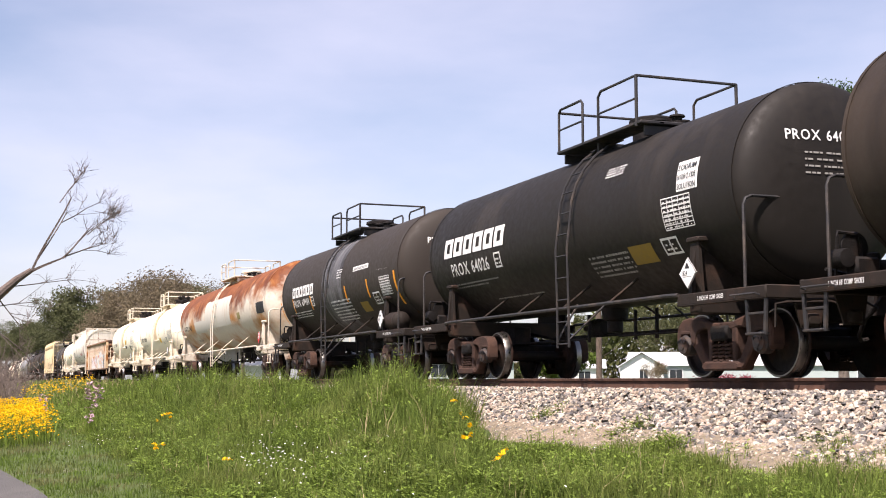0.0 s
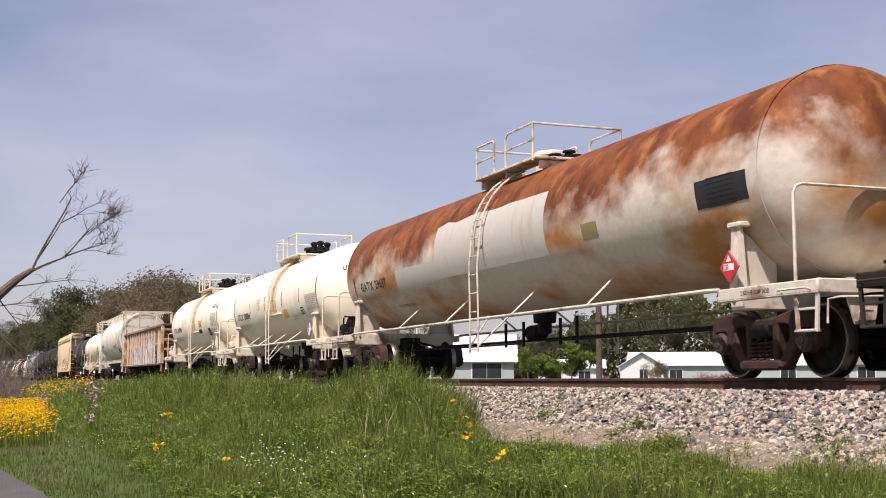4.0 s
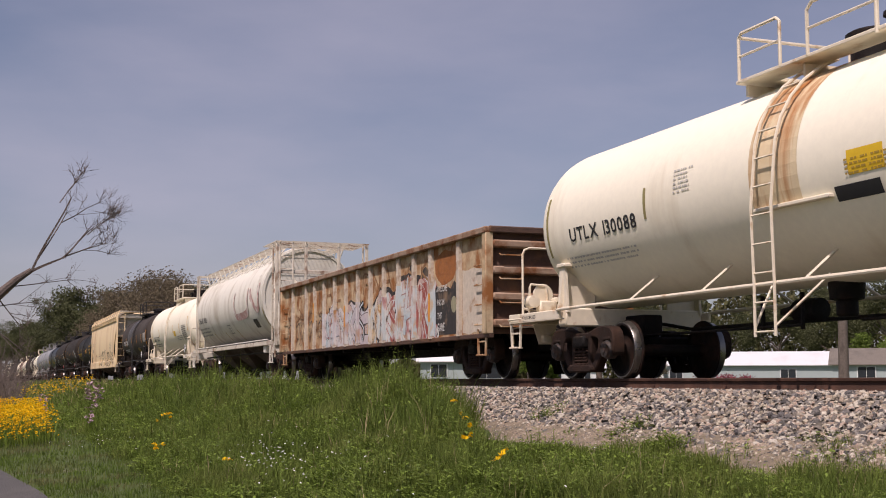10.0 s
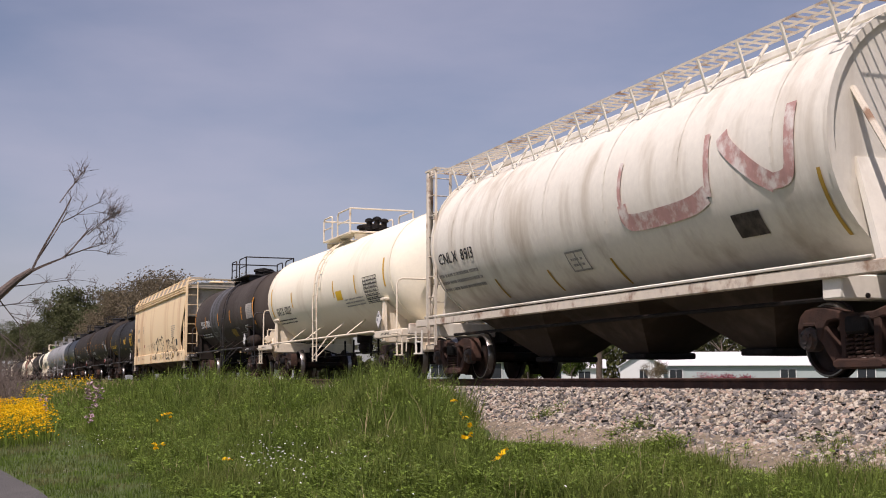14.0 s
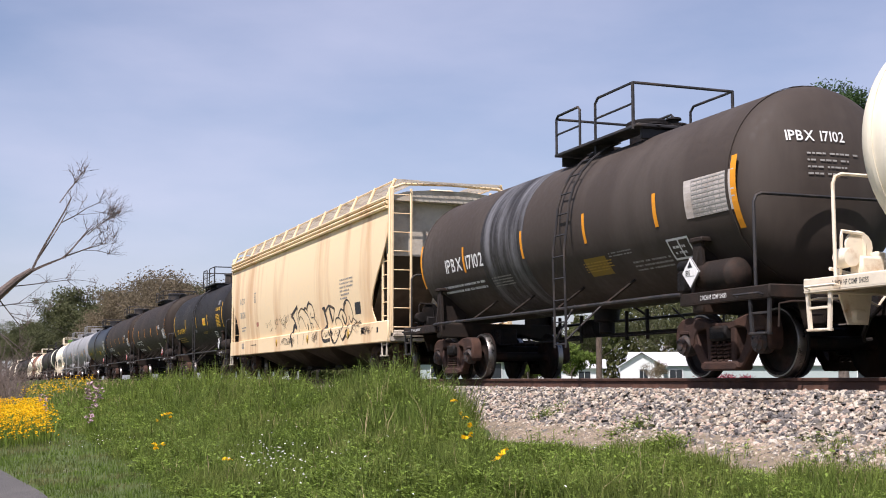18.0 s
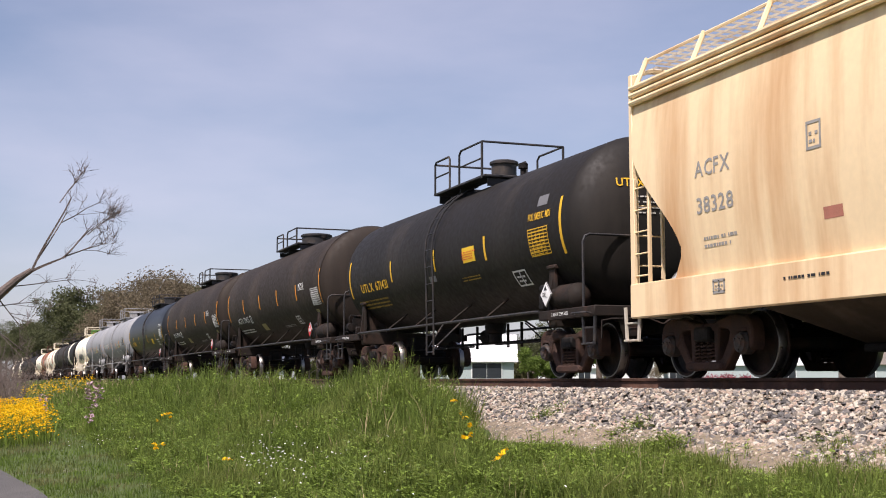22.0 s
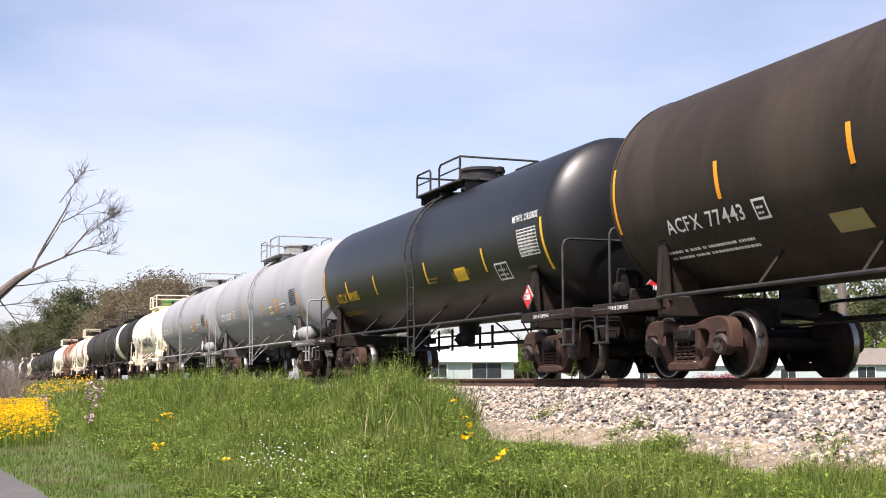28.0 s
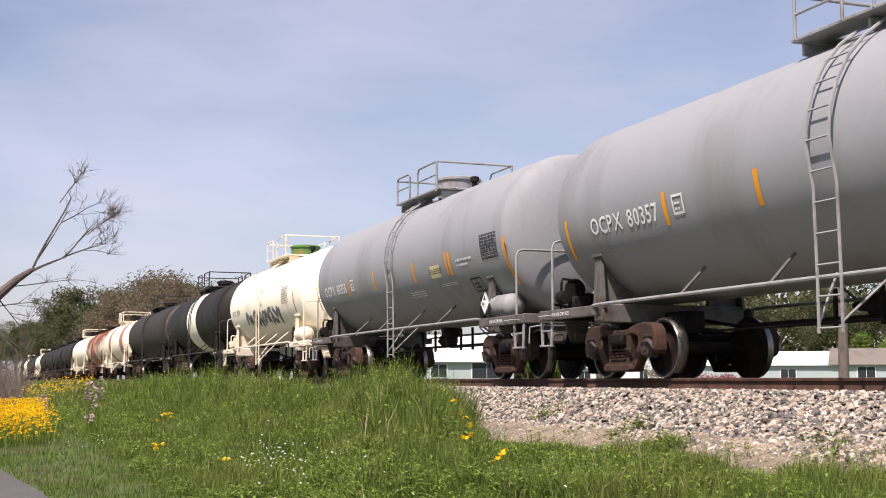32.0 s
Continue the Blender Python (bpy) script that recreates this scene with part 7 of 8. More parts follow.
TREES = ((12.2, 130, 0.5, oak), (13.4, 140, 0.5, bud), (14.8, 150, 0.5, oak), (16.4, 160, 0.5, bud), (18, 170, 0.5, oak), (19.6, 180, 0.55, dark), (21.2, 185, 0.5, oak), (22.8, 190, 0.5, bud), (24.4, 190, 0.55, oak), (26, 190, 0.55, bud), (27.4, 185, 0.6, oak),
                   (28.8, 185, 0.65, bud), (30.2, 190, 0.7, oak), (31.6, 185, 0.7, bud), (33, 185, 0.75, oak), (34.4, 180, 0.75, dark), (35.6, 180, 0.85, oak), (36.8, 175, 0.9, oak), (38, 170, 0.9, dark), (39.2, 165, 0.95, oak), (40.4, 165, 0.95, oak), (41.6, 160, 1.0, dark),
                   (25.2, 95, 0.4, fresh), (26.4, 98, 0.55, fresh), (29.9, 118, 0.22, bud), (5.2, 185, 0.9, fresh), (39.9, 150, 0.9, fresh), (41.2, 140, 0.9, fresh))
for b, d, s, o in TREES[:-6:2] + TREES[-6:]:
    again(o, b, d, s)
for ob, k in ((oak, 0.5), (bud, 0.5), (dark, 0.9), (fresh, 0.5)):
    ob.scale = (k, k, k)
again(pine, 40.6, 95, 0.93)

# dead tree leaning in beside the path
rng = random.Random(77)
dead, tips = Shape(), []
D0 = 30.0


def dead_at(px, up, d=D0):
    """A spot at a bearing (degrees) and height."""
    a = math.radians(px)
    return Vector((d * math.sin(a), d * math.cos(a), up))


main = [dead_at(-2.2, -1.25), dead_at(-1.6, 0.4), dead_at(-0.3, 1.35), dead_at(0.9, 1.9), dead_at(1.6, 2.25), dead_at(2.2, 2.48)]
dead.tube(main, 0.20, 9, taper=0.06)
dead_tree = empty("dead_tree", "leafless leaning dead tree with bleached twigs", "tree", at=pose(0, 0, 0))
part("trunk", dead, dead_bark, dead_tree)
for a, b, r, depth in (((2.2, 2.45), (3.4, 4.4), 0.05, 0), ((3.3, 4.2), (3.9, 4.75), 0.022, 2), ((2.3, 2.6), (3.7, 3.9), 0.03, 0), ((2.2, 2.45), (3.6, 2.85), 0.06, 0), ((3.5, 2.8), (4.6, 3.5), 0.032, 1), ((4.5, 3.4), (5.3, 3.85), 0.02, 2),
                       ((3.6, 2.85), (5.2, 3.2), 0.026, 2), ((3.4, 3.7), (5.0, 4.3), 0.02, 1), ((1.5, 2.1), (3.8, 2.15), 0.02, 1), ((0.3, 1.6), (2.4, 1.7), 0.022, 1), ((0.9, 1.8), (1.8, 1.1), 0.022, 1), ((0.0, 1.4), (2.2, 0.6), 0.03, 1), ((-0.5, 1.1), (1.2, 0.3), 0.025, 1)):
    p, q = dead_at(a[0], a[1] - 0.08 * max(0.0, a[1] - 2.5)), dead_at(b[0], b[1] - 0.08 * max(0.0, b[1] - 2.5))
    dead = Shape()
    limb(dead, p, q - p, (q - p).length, r * 0.8, depth, rng, tips, 0.26, 0.02)
    part("branch", dead, dead_bark, dead_tree)
dead = Shape()
for p, r in list(tips):
    for k in range(5):
        w = Vector((rng.uniform(-0.3, 0.8), rng.uniform(-0.5, 0.5), rng.uniform(-0.2, 0.9)))
        limb(dead, p - w * 0.05, w, rng.uniform(0.15, 0.42), 0.006, 1, rng, [], 0.6)
part("twig_spray", dead.mesh("twigs", dead_bark, False, False), None, dead_tree)
brush = Shape()
for k in range(420):
    a, d = rng.uniform(-0.8, 1.9), rng.uniform(40, 75)
    p = dead_at(a, -1.2, d)
    limb(brush, p, Vector((rng.uniform(-0.4, 0.4), rng.uniform(-0.4, 0.4), 1)), rng.uniform(0.8, 1.9), 0.014, 1, rng, [], 0.5)
lone("brushwood", brush.mesh("brushwood", dead_bark, False, False), None, "tangle of bare brown brushwood beside the track", "bushes", kind="stuff")


# ---- houses beyond the track ----
def house(bearing, d, wide, deep, eave, ridge, wall, roof, label, turn=0.0, windows=(), gable_front=False, base=-1.05):
    h = empty("house", label, "house", "houses beyond the railway", at=spot(bearing, d, base, -bearing + turn))
    w, p = wide / 2, deep / 2
    if gable_front:
        body = Shape().slab([(-w, 0), (w, 0), (w, eave), (0, ridge - 0.1), (-w, eave)], -p, p, "y")
    else:
        body = Shape().slab([(-p, 0), (p, 0), (p, eave), (0, ridge - 0.1), (-p, eave)], -w, w, "x")
    part("wall", body, wall, h, smooth=False)
    for s in (-1, 1):
        o = 0.35
        if gable_front:
            k = (ridge - eave) / w
            sh = Shape().slab([(s * (w + o), eave - k * o), (0, ridge), (0, ridge + 0.08), (s * (w + o), eave - k * o + 0.08)], -p - o, p + o, "y")
        else:
            k = (ridge - eave) / p
            sh = Shape().slab([(s * (p + o), eave - k * o), (0, ridge), (0, ridge + 0.08), (s * (p + o), eave - k * o + 0.08)], -w - o, w + o, "x")
        part("roof", sh, roof, h, smooth=False)
    for x, ww, z0, z1 in windows:
        win = part("window", Shape().box((x, -p - 0.02, (z0 + z1) / 2), (ww + 0.14, 0.06, z1 - z0 + 0.14), 0.01), siding_white, h, "white-framed dark window")
        part("pane", Shape().box((x - ww / 4, -p - 0.06, (z0 + z1) / 2), (ww / 2 - 0.04, 0.03, z1 - z0), 0.004), window_dark, win)
        part("pane", Shape().box((x + ww / 4, -p - 0.06, (z0 + z1) / 2), (ww / 2 - 0.04, 0.03, z1 - z0), 0.004), window_dark, win)
    return h


house(21.6, 105, 7.6, 6.0, 2.72, 4.75, siding_mat, roof_white, "pale blue-green house with a bright white metal roof", windows=((-2.3, 1.3, 1.3, 2.3), (1.6, 2.4, 1.2, 2.4)))
house(12.2, 110, 5.0, 5.0, 2.3, 3.0, siding_white, roof_white, "small white shed with a white roof")
house(33.65, 145, 23.4, 7.0, 2.75, 4.15, siding_mat, roof_white, "long low pale green house with a white metal roof", windows=((-6.5, 1.4, 1.2, 2.2), (5.5, 1.6, 1.2, 2.2)))
house(29.5, 140, 4.6, 6.0, 2.6, 4.0, siding_white, roof_white, "small white gable-fronted outbuilding with white roof", gable_front=True, windows=((0.2, 0.9, 1.2, 2.2),))
house(26.3, 130, 6.5, 6.0, 2.3, 3.1, siding_white, roof_white, "low white house with a pale roof", windows=((-1.5, 1.2, 1.0, 1.9), (1.4, 1.2, 1.0, 1.9)))
house(40.4, 122, 11.0, 7.0, 2.5, 3.9, siding_mat, roof_grey, "low house with a weathered grey-brown shingle roof", windows=((-2.6, 1.5, 1.2, 2.2),))
rng = random.Random(8)
for b, d, s in ((32.4, 134, 1.0), (33.2, 135, 0.9), (34.0, 134, 0.8), (31.6, 130, 0.55)):
    az = empty("azalea", "rounded shrub in pink blossom before the house", "shrub", "flowering shrubs", at=spot(b, d, -1.05))
    wood, tips = Shape(), []
    for k in range(9):
        limb(wood, Vector((0, 0, 0)), Vector((rng.uniform(-1, 1), rng.uniform(-1, 1), 1)), 1.1 * s, 0.03, 1, rng, tips, 0.4)
    part("stems", wood, bark_mat, az)
    part("blossom", leaves(tips, rng, 40, 0.35 * s, 0.1).mesh("blossom", leaf_azalea, False, False), None, az)
pole = empty("utility_pole", "weathered wooden utility pole beyond the track", "pole", at=spot(27.6, 62, -1.05))
part("shaft", Shape().turned([(0, 0.16), (4, 0.15), (9.0, 0.11)], 12, "z"), pole_wood, pole)
part("crossarm", Shape().box((0, 0, 8.3), (2.2, 0.1, 0.12), 0.01), pole_wood, pole)


# ---- small things by the ballast ----
rng = random.Random(41)
for x, y, n in ((7.95, 16.8, 26), (7.72, 13.9, 20), (7.3, 12.2, 22), (7.2, 11.0, 14), (7.35, 9.6, 12), (7.1, 8.6, 14), (7.15, 15.2, 12)):
    sh = Shape()
    for k in range(n):
        px, py = x + rng.gauss(0, 0.12), y + rng.gauss(0, 0.2)
        pz = max(bank_z(px), slope_z(px, py)) + 0.01
        sh.add(*leafy(rng, px, py, pz, rng.uniform(0.06, 0.2), 0.06))
        sh.add(*blade(rng, px, py, pz, rng.uniform(0.08, 0.24), 0.005))
    lone("weed_clump", sh.mesh("weed_clump", weed_mat, False, False), None, "small green weed growing at the ballast's foot", "weed", "weeds in the ballast", kind="stuff")
for x, y, l, w, turn in ((6.15, 8.9, 0.42, 0.16, 35), (8.6, 14.0, 0.26, 0.05, 60), (8.1, 11.6, 0.2, 0.05, 20)):
    z = max(bank_z(x), slope_z(x, y)) + 0.035
    ob = lone("scrap_plate", Shape().box((0, 0, 0), (l, w, 0.025), 0.006).box((l * 0.2, 0, 0.018), (0.03, w * 0.9, 0.02), 0.004), rail_steel, "rusty brown scrap of track steel on the stones", "scrap", "track scrap")
    ob.matrix_world = pose(x, y, z, 6, 10, turn)


# ---- the train ----
# Markings: kind, left end, foot, width, height, more.
MARKS_C1 = [
    ('logo', 4.87, 2.48, 3.17, 0.38, 'white'),
    ('text', 4.55, 2.1, 2.0, 0.26, 'PROX 64026', 'white'),
    ('plate', 2.36, 2.11, 0.46, 0.26, 'white'),
    ('bars', 4.66, 1.85, 2.27, 0.14, 2, 'dull'),
    ('label', -4.38, 2.59, 0.54, 0.43, 'SODIUM/HYDROXIDE/SOLUTION'),
    ('grid', -3.67, 2.1, 1.34, 0.45, 5, 7, 'white'),
    ('box', -3.53, 1.79, 0.78, 0.24, 'white'),
    ('panel', -2.51, 1.72, 1.09, 0.32, 'faded'),
    ('bars', -1.38, 1.63, 1.29, 0.44, 5, 'dull'),
    ('bars', -2.09, 3.13, 0.59, 0.19, 4, 'white'),
    ('bars', 3.04, 1.55, 2.09, 0.08, 1, 'dull'),
]
MARKS_C2 = [
    ('logo', 4.44, 2.46, 2.51, 0.31, 'white'),
    ('text', 4.42, 2.19, 1.9, 0.21, 'PROX 69969', 'white'),
    ('plate', 2.4, 2.14, 0.49, 0.25, 'white'),
    ('bars', 4.59, 1.87, 2.01, 0.23, 3, 'white'),
    ('bars', -0.55, 2.71, 0.55, 0.27, 4, 'white'),
    ('label', -2.1, 2.77, 1.34, 0.12, 'SODIUM HYDROXIDE SOLUTION'),
    ('panel', -2.08, 1.73, 0.99, 0.3, 'faded'),
    ('grid', -3.99, 2.03, 1.42, 0.45, 5, 7, 'white'),
    ('bars', -4.19, 2.65, 0.81, -0.01, 2, 'white'),
    ('box', -3.44, 1.87, 0.76, 0.29, 'white'),
    ('bars', 0.33, 1.61, 1.85, 0.7, 7, 'white'),
    ('stripe', -1.28, 2.04, 0.1, 0.44, 'orange'),
    ('stripe', -3.26, 2.04, 0.1, 0.48, 'orange'),
    ('stripe', -5.47, 1.76, 0.12, 0.85, 'orange'),
    ('stripe', 5.99, 1.78, 0.08, 0.72, 'orange'),
    ('stripe', 4.45, 2.01, 0.08, 0.46, 'orange'),
    ('stripe', 2.37, 2.02, 0.09, 0.43, 'orange'),
]
MARKS_C3 = [
    ('text', 8.11, 2.21, 2.06, 0.22, 'GATX 29637', 'black'),
    ('bars', 8.26, 1.98, 1.57, 0.08, 2, 'dull'),
    ('grid', -7.75, 2.28, 1.21, 0.38, 5, 6, 'black'),
    ('panel', -7.75, 2.28, 1.21, 0.38, 'dark'),
    ('panel', -4.14, 2.24, 0.83, 0.25, 'olive'),
    ('stripe', 8.62, 2.32, 0.09, 0.25, 'black'),
    ('stripe', 8.65, 2.09, 0.09, 0.23, 'red'),
    ('bars', 5.97, 1.7, 1.16, 0.2, 1, 'dull'),
]
MARKS_C4 = [
    ('text', 5.29, 2.16, 2.15, 0.23, 'UTLX 130084', 'black'),
    ('stripe', 5.88, 2.07, 0.06, 0.96, 'brown'),
    ('stripe', 3.01, 2.33, 0.06, 0.42, 'brown'),
    ('stripe', 0.67, 2.3, 0.06, 0.47, 'brown'),
    ('stripe', -1.84, 2.31, 0.06, 0.47, 'brown'),
    ('stripe', -4.08, 2.3, 0.06, 0.46, 'brown'),
    ('stripe', -6.13, 2.04, 0.06, 0.96, 'brown'),
    ('panel', -1.52, 1.96, 1.12, 0.27, 'sign'),
    ('box', -3.91, 1.97, 0.66, 0.2, 'blue'),
    ('grid', -4.71, 2.06, 1.45, 0.45, 6, 8, 'soft'),
    ('bars', 5.52, 1.82, 2.09, 0.21, 3, 'soft'),
    ('bars', 1.87, 2.4, 0.51, 0.38, 6, 'soft'),
    ('bars', -2.8, 1.86, 0.81, 0.17, 2, 'soft'),
]
MARKS_C5 = [
    ('text', 5.24, 2.24, 2.24, 0.23, 'UTLX 130088', 'black'),
    ('text', -4.78, 2.94, 1.2, 0.16, 'HYDROCHLORIC ACID', 'black'),
    ('stripe', 6.06, 2.05, 0.07, 1.03, 'olive'),
    ('stripe', 2.75, 2.32, 0.07, 0.46, 'olive'),
    ('stripe', -2.7, 2.34, 0.07, 0.47, 'olive'),
    ('stripe', -6.13, 2.11, 0.07, 0.97, 'olive'),
    ('panel', -1.69, 2.27, 0.83, 0.28, 'sign'),
    ('bars', -1.75, 2.28, 0.73, 0.21, 4, 'gold'),
    ('panel', -1.5, 2.01, 0.78, 0.18, 'dark'),
    ('panel', -3.8, 1.85, 0.55, 0.34, 'dark'),
    ('bars', -3.86, 1.9, 0.42, 0.24, 4, 'soft'),
    ('grid', -4.63, 2.23, 1.27, 0.49, 6, 8, 'soft'),
    ('bars', -4.59, 2.06, 1.13, 0.08, 2, 'black'),
    ('bars', 5.56, 1.84, 2.34, 0.23, 3, 'soft'),
    ('bars', 1.93, 2.58, 0.49, 0.37, 6, 'soft'),
]
MARKS_C8 = [
    ('text', 5.49, 2.05, 1.91, 0.25, 'GATX 63227', 'black'),
    ('bars', 5.61, 1.78, 2.21, 0.22, 2, 'black'),
    ('stripe', 6.04, 2.02, 0.1, 0.95, 'yellow'),
    ('stripe', 3.28, 2.19, 0.1, 0.48, 'yellow'),
    ('panel', -1.41, 2.12, 1.09, 0.26, 'sign'),
    ('grid', -3.99, 1.91, 1.72, 0.67, 5, 7, 'black'),
    ('stripe', -6.02, 2.21, 0.1, 0.7, 'yellow'),
    ('stripe', -1.48, 2.22, 0.08, 0.45, 'yellow'),
    ('stripe', -3.55, 2.2, 0.08, 0.48, 'yellow'),
    ('bars', -2.37, 1.91, 1.68, 0.28, 3, 'dull'),
]
MARKS_C9 = [
    ('text', 4.58, 2.19, 2.07, 0.28, 'IPBX 17102', 'white'),
    ('bars', 5.01, 1.79, 2.26, 0.23, 2, 'white'),
    ('stripe', 6.03, 1.97, 0.09, 0.95, 'orange'),
    ('stripe', 3.54, 2.13, 0.09, 0.52, 'orange'),
    ('stripe', 0.69, 2.15, 0.09, 0.5, 'orange'),
    ('stripe', -1.78, 2.17, 0.09, 0.49, 'orange'),
    ('stripe', -4.04, 2.18, 0.1, 0.49, 'orange'),
    ('stripe', -6.07, 1.94, 0.13, 0.98, 'orange'),
    ('panel', -1.21, 1.66, 1.29, 0.34, 'faded'),
    ('bars', -1.42, 1.73, 0.95, 0.2, 4, 'gold'),
    ('panel', -4.86, 2.19, 1.22, 0.53, 'paper'),
    ('grid', -4.89, 2.2, 1.17, 0.49, 6, 8, 'dull'),
    ('box', -4.02, 1.71, 0.82, 0.31, 'white'),
    ('bars', 2.39, 1.77, 0.92, 0.23, 4, 'dull'),
    ('bars', -2.96, 1.64, 1.13, 0.22, 3, 'dull'),
    ('bars', -2.36, 1.9, 0.72, 0.1, 2, 'dull'),
]
MARKS_C11 = [
    ('text', 5.33, 2.15, 2.13, 0.22, 'UTLX 671431', 'yellow'),
    ('text', -4.94, 2.74, 0.9, 0.13, 'POLYMERIC MDI', 'yellow'),
    ('stripe', 6.22, 2.06, 0.09, 0.96, 'yellow'),
    ('stripe', 2.84, 2.25, 0.09, 0.49, 'yellow'),
    ('stripe', -0.1, 2.26, 0.09, 0.46, 'yellow'),
    ('stripe', -2.9, 2.25, 0.09, 0.46, 'yellow'),
    ('stripe', -6.22, 2.07, 0.09, 0.98, 'yellow'),
    ('panel', -1.58, 2.29, 0.95, 0.3, 'sign'),
    ('bars', -1.7, 2.35, 0.75, 0.18, 4, 'red'),
    ('grid', -4.66, 2.13, 1.32, 0.47, 5, 8, 'yellow'),
    ('box', -3.66, 1.7, 0.96, 0.3, 'white'),
    ('panel', -5.25, 2.97, 0.4, 0.19, 'grey'),
    ('bars', 5.84, 1.76, 2.32, 0.29, 3, 'gold'),
    ('bars', -1.44, 1.95, 0.94, 0.12, 2, 'gold'),
    ('panel', 0.39, 2.06, 0.41, 0.13, 'grey'),
]
MARKS_C12 = [
    ('text', 5.33, 2.02, 1.93, 0.22, 'ACFX 77435', 'white'),
    ('plate', 3.36, 1.99, 0.6, 0.25, 'white'),
    ('bars', 5.61, 1.69, 2.14, 0.21, 2, 'white'),
    ('panel', 2.28, 1.68, 1.33, 0.28, 'olive'),
    ('stripe', 6.6, 2.15, 0.09, 1.0, 'orange'),
    ('stripe', 3.83, 2.32, 0.09, 0.5, 'orange'),
    ('stripe', 1.17, 2.35, 0.09, 0.47, 'orange'),
    ('stripe', -1.43, 2.33, 0.09, 0.5, 'orange'),
    ('bars', -1.22, 1.67, 1.21, 0.11, 2, 'dull'),
    ('text', -4.33, 2.73, 0.62, 0.1, 'METHYL', 'white'),
    ('text', -4.31, 2.62, 0.67, 0.1, 'CHLORIDE', 'white'),
    ('grid', -5.36, 2.12, 1.46, 0.48, 6, 8, 'white'),
    ('stripe', -6.72, 2.15, 0.1, 0.96, 'orange'),
    ('stripe', -3.98, 2.35, 0.09, 0.47, 'orange'),
    ('box', -2.73, 1.71, 1.12, 0.27, 'white'),
    ('bars', -1.0, 1.67, 1.01, 0.1, 2, 'dull'),
    ('panel', -5.6, 1.88, 0.43, 0.14, 'olive'),
]
MARKS_C14 = [
    ('text', 6.07, 2.02, 1.95, 0.25, 'UTLX 98085', 'yellow'),
    ('stripe', 7.06, 2.01, 0.09, 0.94, 'yellow'),
    ('stripe', 4.99, 2.05, 0.11, 0.49, 'yellow'),
    ('stripe', 2.62, 2.05, 0.09, 0.47, 'yellow'),
    ('stripe', -1.05, 2.04, 0.09, 0.48, 'yellow'),
    ('stripe', -4.33, 2.04, 0.09, 0.47, 'yellow'),
    ('stripe', -7.08, 1.87, 0.09, 0.94, 'yellow'),
    ('panel', -2.37, 1.97, 1.26, 0.28, 'sign'),
    ('bars', -2.54, 2.03, 0.94, 0.17, 4, 'gold'),
    ('box', -4.59, 1.86, 0.92, 0.32, 'white'),
    ('text', -5.89, 2.78, 1.09, 0.12, 'METHYL CHLORIDE', 'white'),
    ('grid', -5.77, 2.17, 1.38, 0.47, 5, 8, 'white'),
    ('bars', 6.21, 1.69, 1.89, 0.15, 3, 'gold'),
    ('bars', -1.0, 2.04, 0.67, 0.15, 2, 'gold'),
]
MARKS_C15 = [
    ('text', 5.84, 2.24, 2.09, 0.27, 'OCPX 80357', 'white'),
    ('plate', 3.46, 2.27, 0.47, 0.25, 'white'),
    ('bars', 5.98, 1.91, 2.09, 0.18, 2, 'dull'),
    ('stripe', 6.67, 1.92, 0.08, 0.68, 'orange'),
    ('stripe', 3.58, 2.14, 0.1, 0.48, 'orange'),
    ('stripe', 1.36, 2.13, 0.1, 0.47, 'orange'),
    ('stripe', -1.51, 2.11, 0.11, 0.49, 'orange'),
    ('stripe', -3.77, 2.1, 0.11, 0.5, 'orange'),
    ('panel', -2.38, 2.12, 0.94, 0.27, 'pale'),
    ('bars', -2.5, 2.21, 0.76, 0.13, 3, 'black'),
    ('bars', -0.91, 1.82, 0.94, 0.17, 3, 'white'),
    ('bars', -2.95, 1.93, 0.89, 0.08, 2, 'white'),
    ('grid', -5.25, 2.27, 1.28, 0.46, 5, 7, 'black'),
    ('stripe', -6.61, 1.72, 0.1, 0.96, 'orange'),
    ('box', -4.28, 1.73, 1.07, 0.29, 'black'),
    ('bars', -4.12, 2.25, 0.86, 0.2, 2, 'white'),
    ('stripe', -3.58, 2.13, 0.1, 0.47, 'orange'),
]
MARKS_C7 = [
    ('text', 6.19, 2.34, 1.9, 0.23, 'CNLX 8913', 'black'),
    ('bars', 6.11, 2.81, 1.82, -0.0, 2, 'faint'),
    ('bars', 6.51, 1.82, 2.27, 0.47, 3, 'dull'),
    ('panel', -4.3, 1.80, 0.62, 0.34, 'grime'),
    ('box', 1.05, 1.77, 1.59, 0.35, 'dull'),
    ('panel', 1.61, 1.24, 1.9, 0.5, 'dirt'),
    ('U', -1.69, 2.18, 2.32, 0.94, 'rust'),
    ('N', -4.37, 2.27, 1.43, 0.87, 'rust'),
    ('stripe', 1.49, 1.52, 0.07, 0.49, 'gold'),
    ('stripe', -0.8, 1.48, 0.07, 0.55, 'gold'),
    ('stripe', 3.78, 1.54, 0.07, 0.47, 'gold'),
    ('stripe', -6.27, 1.64, 0.07, 0.89, 'gold'),
]
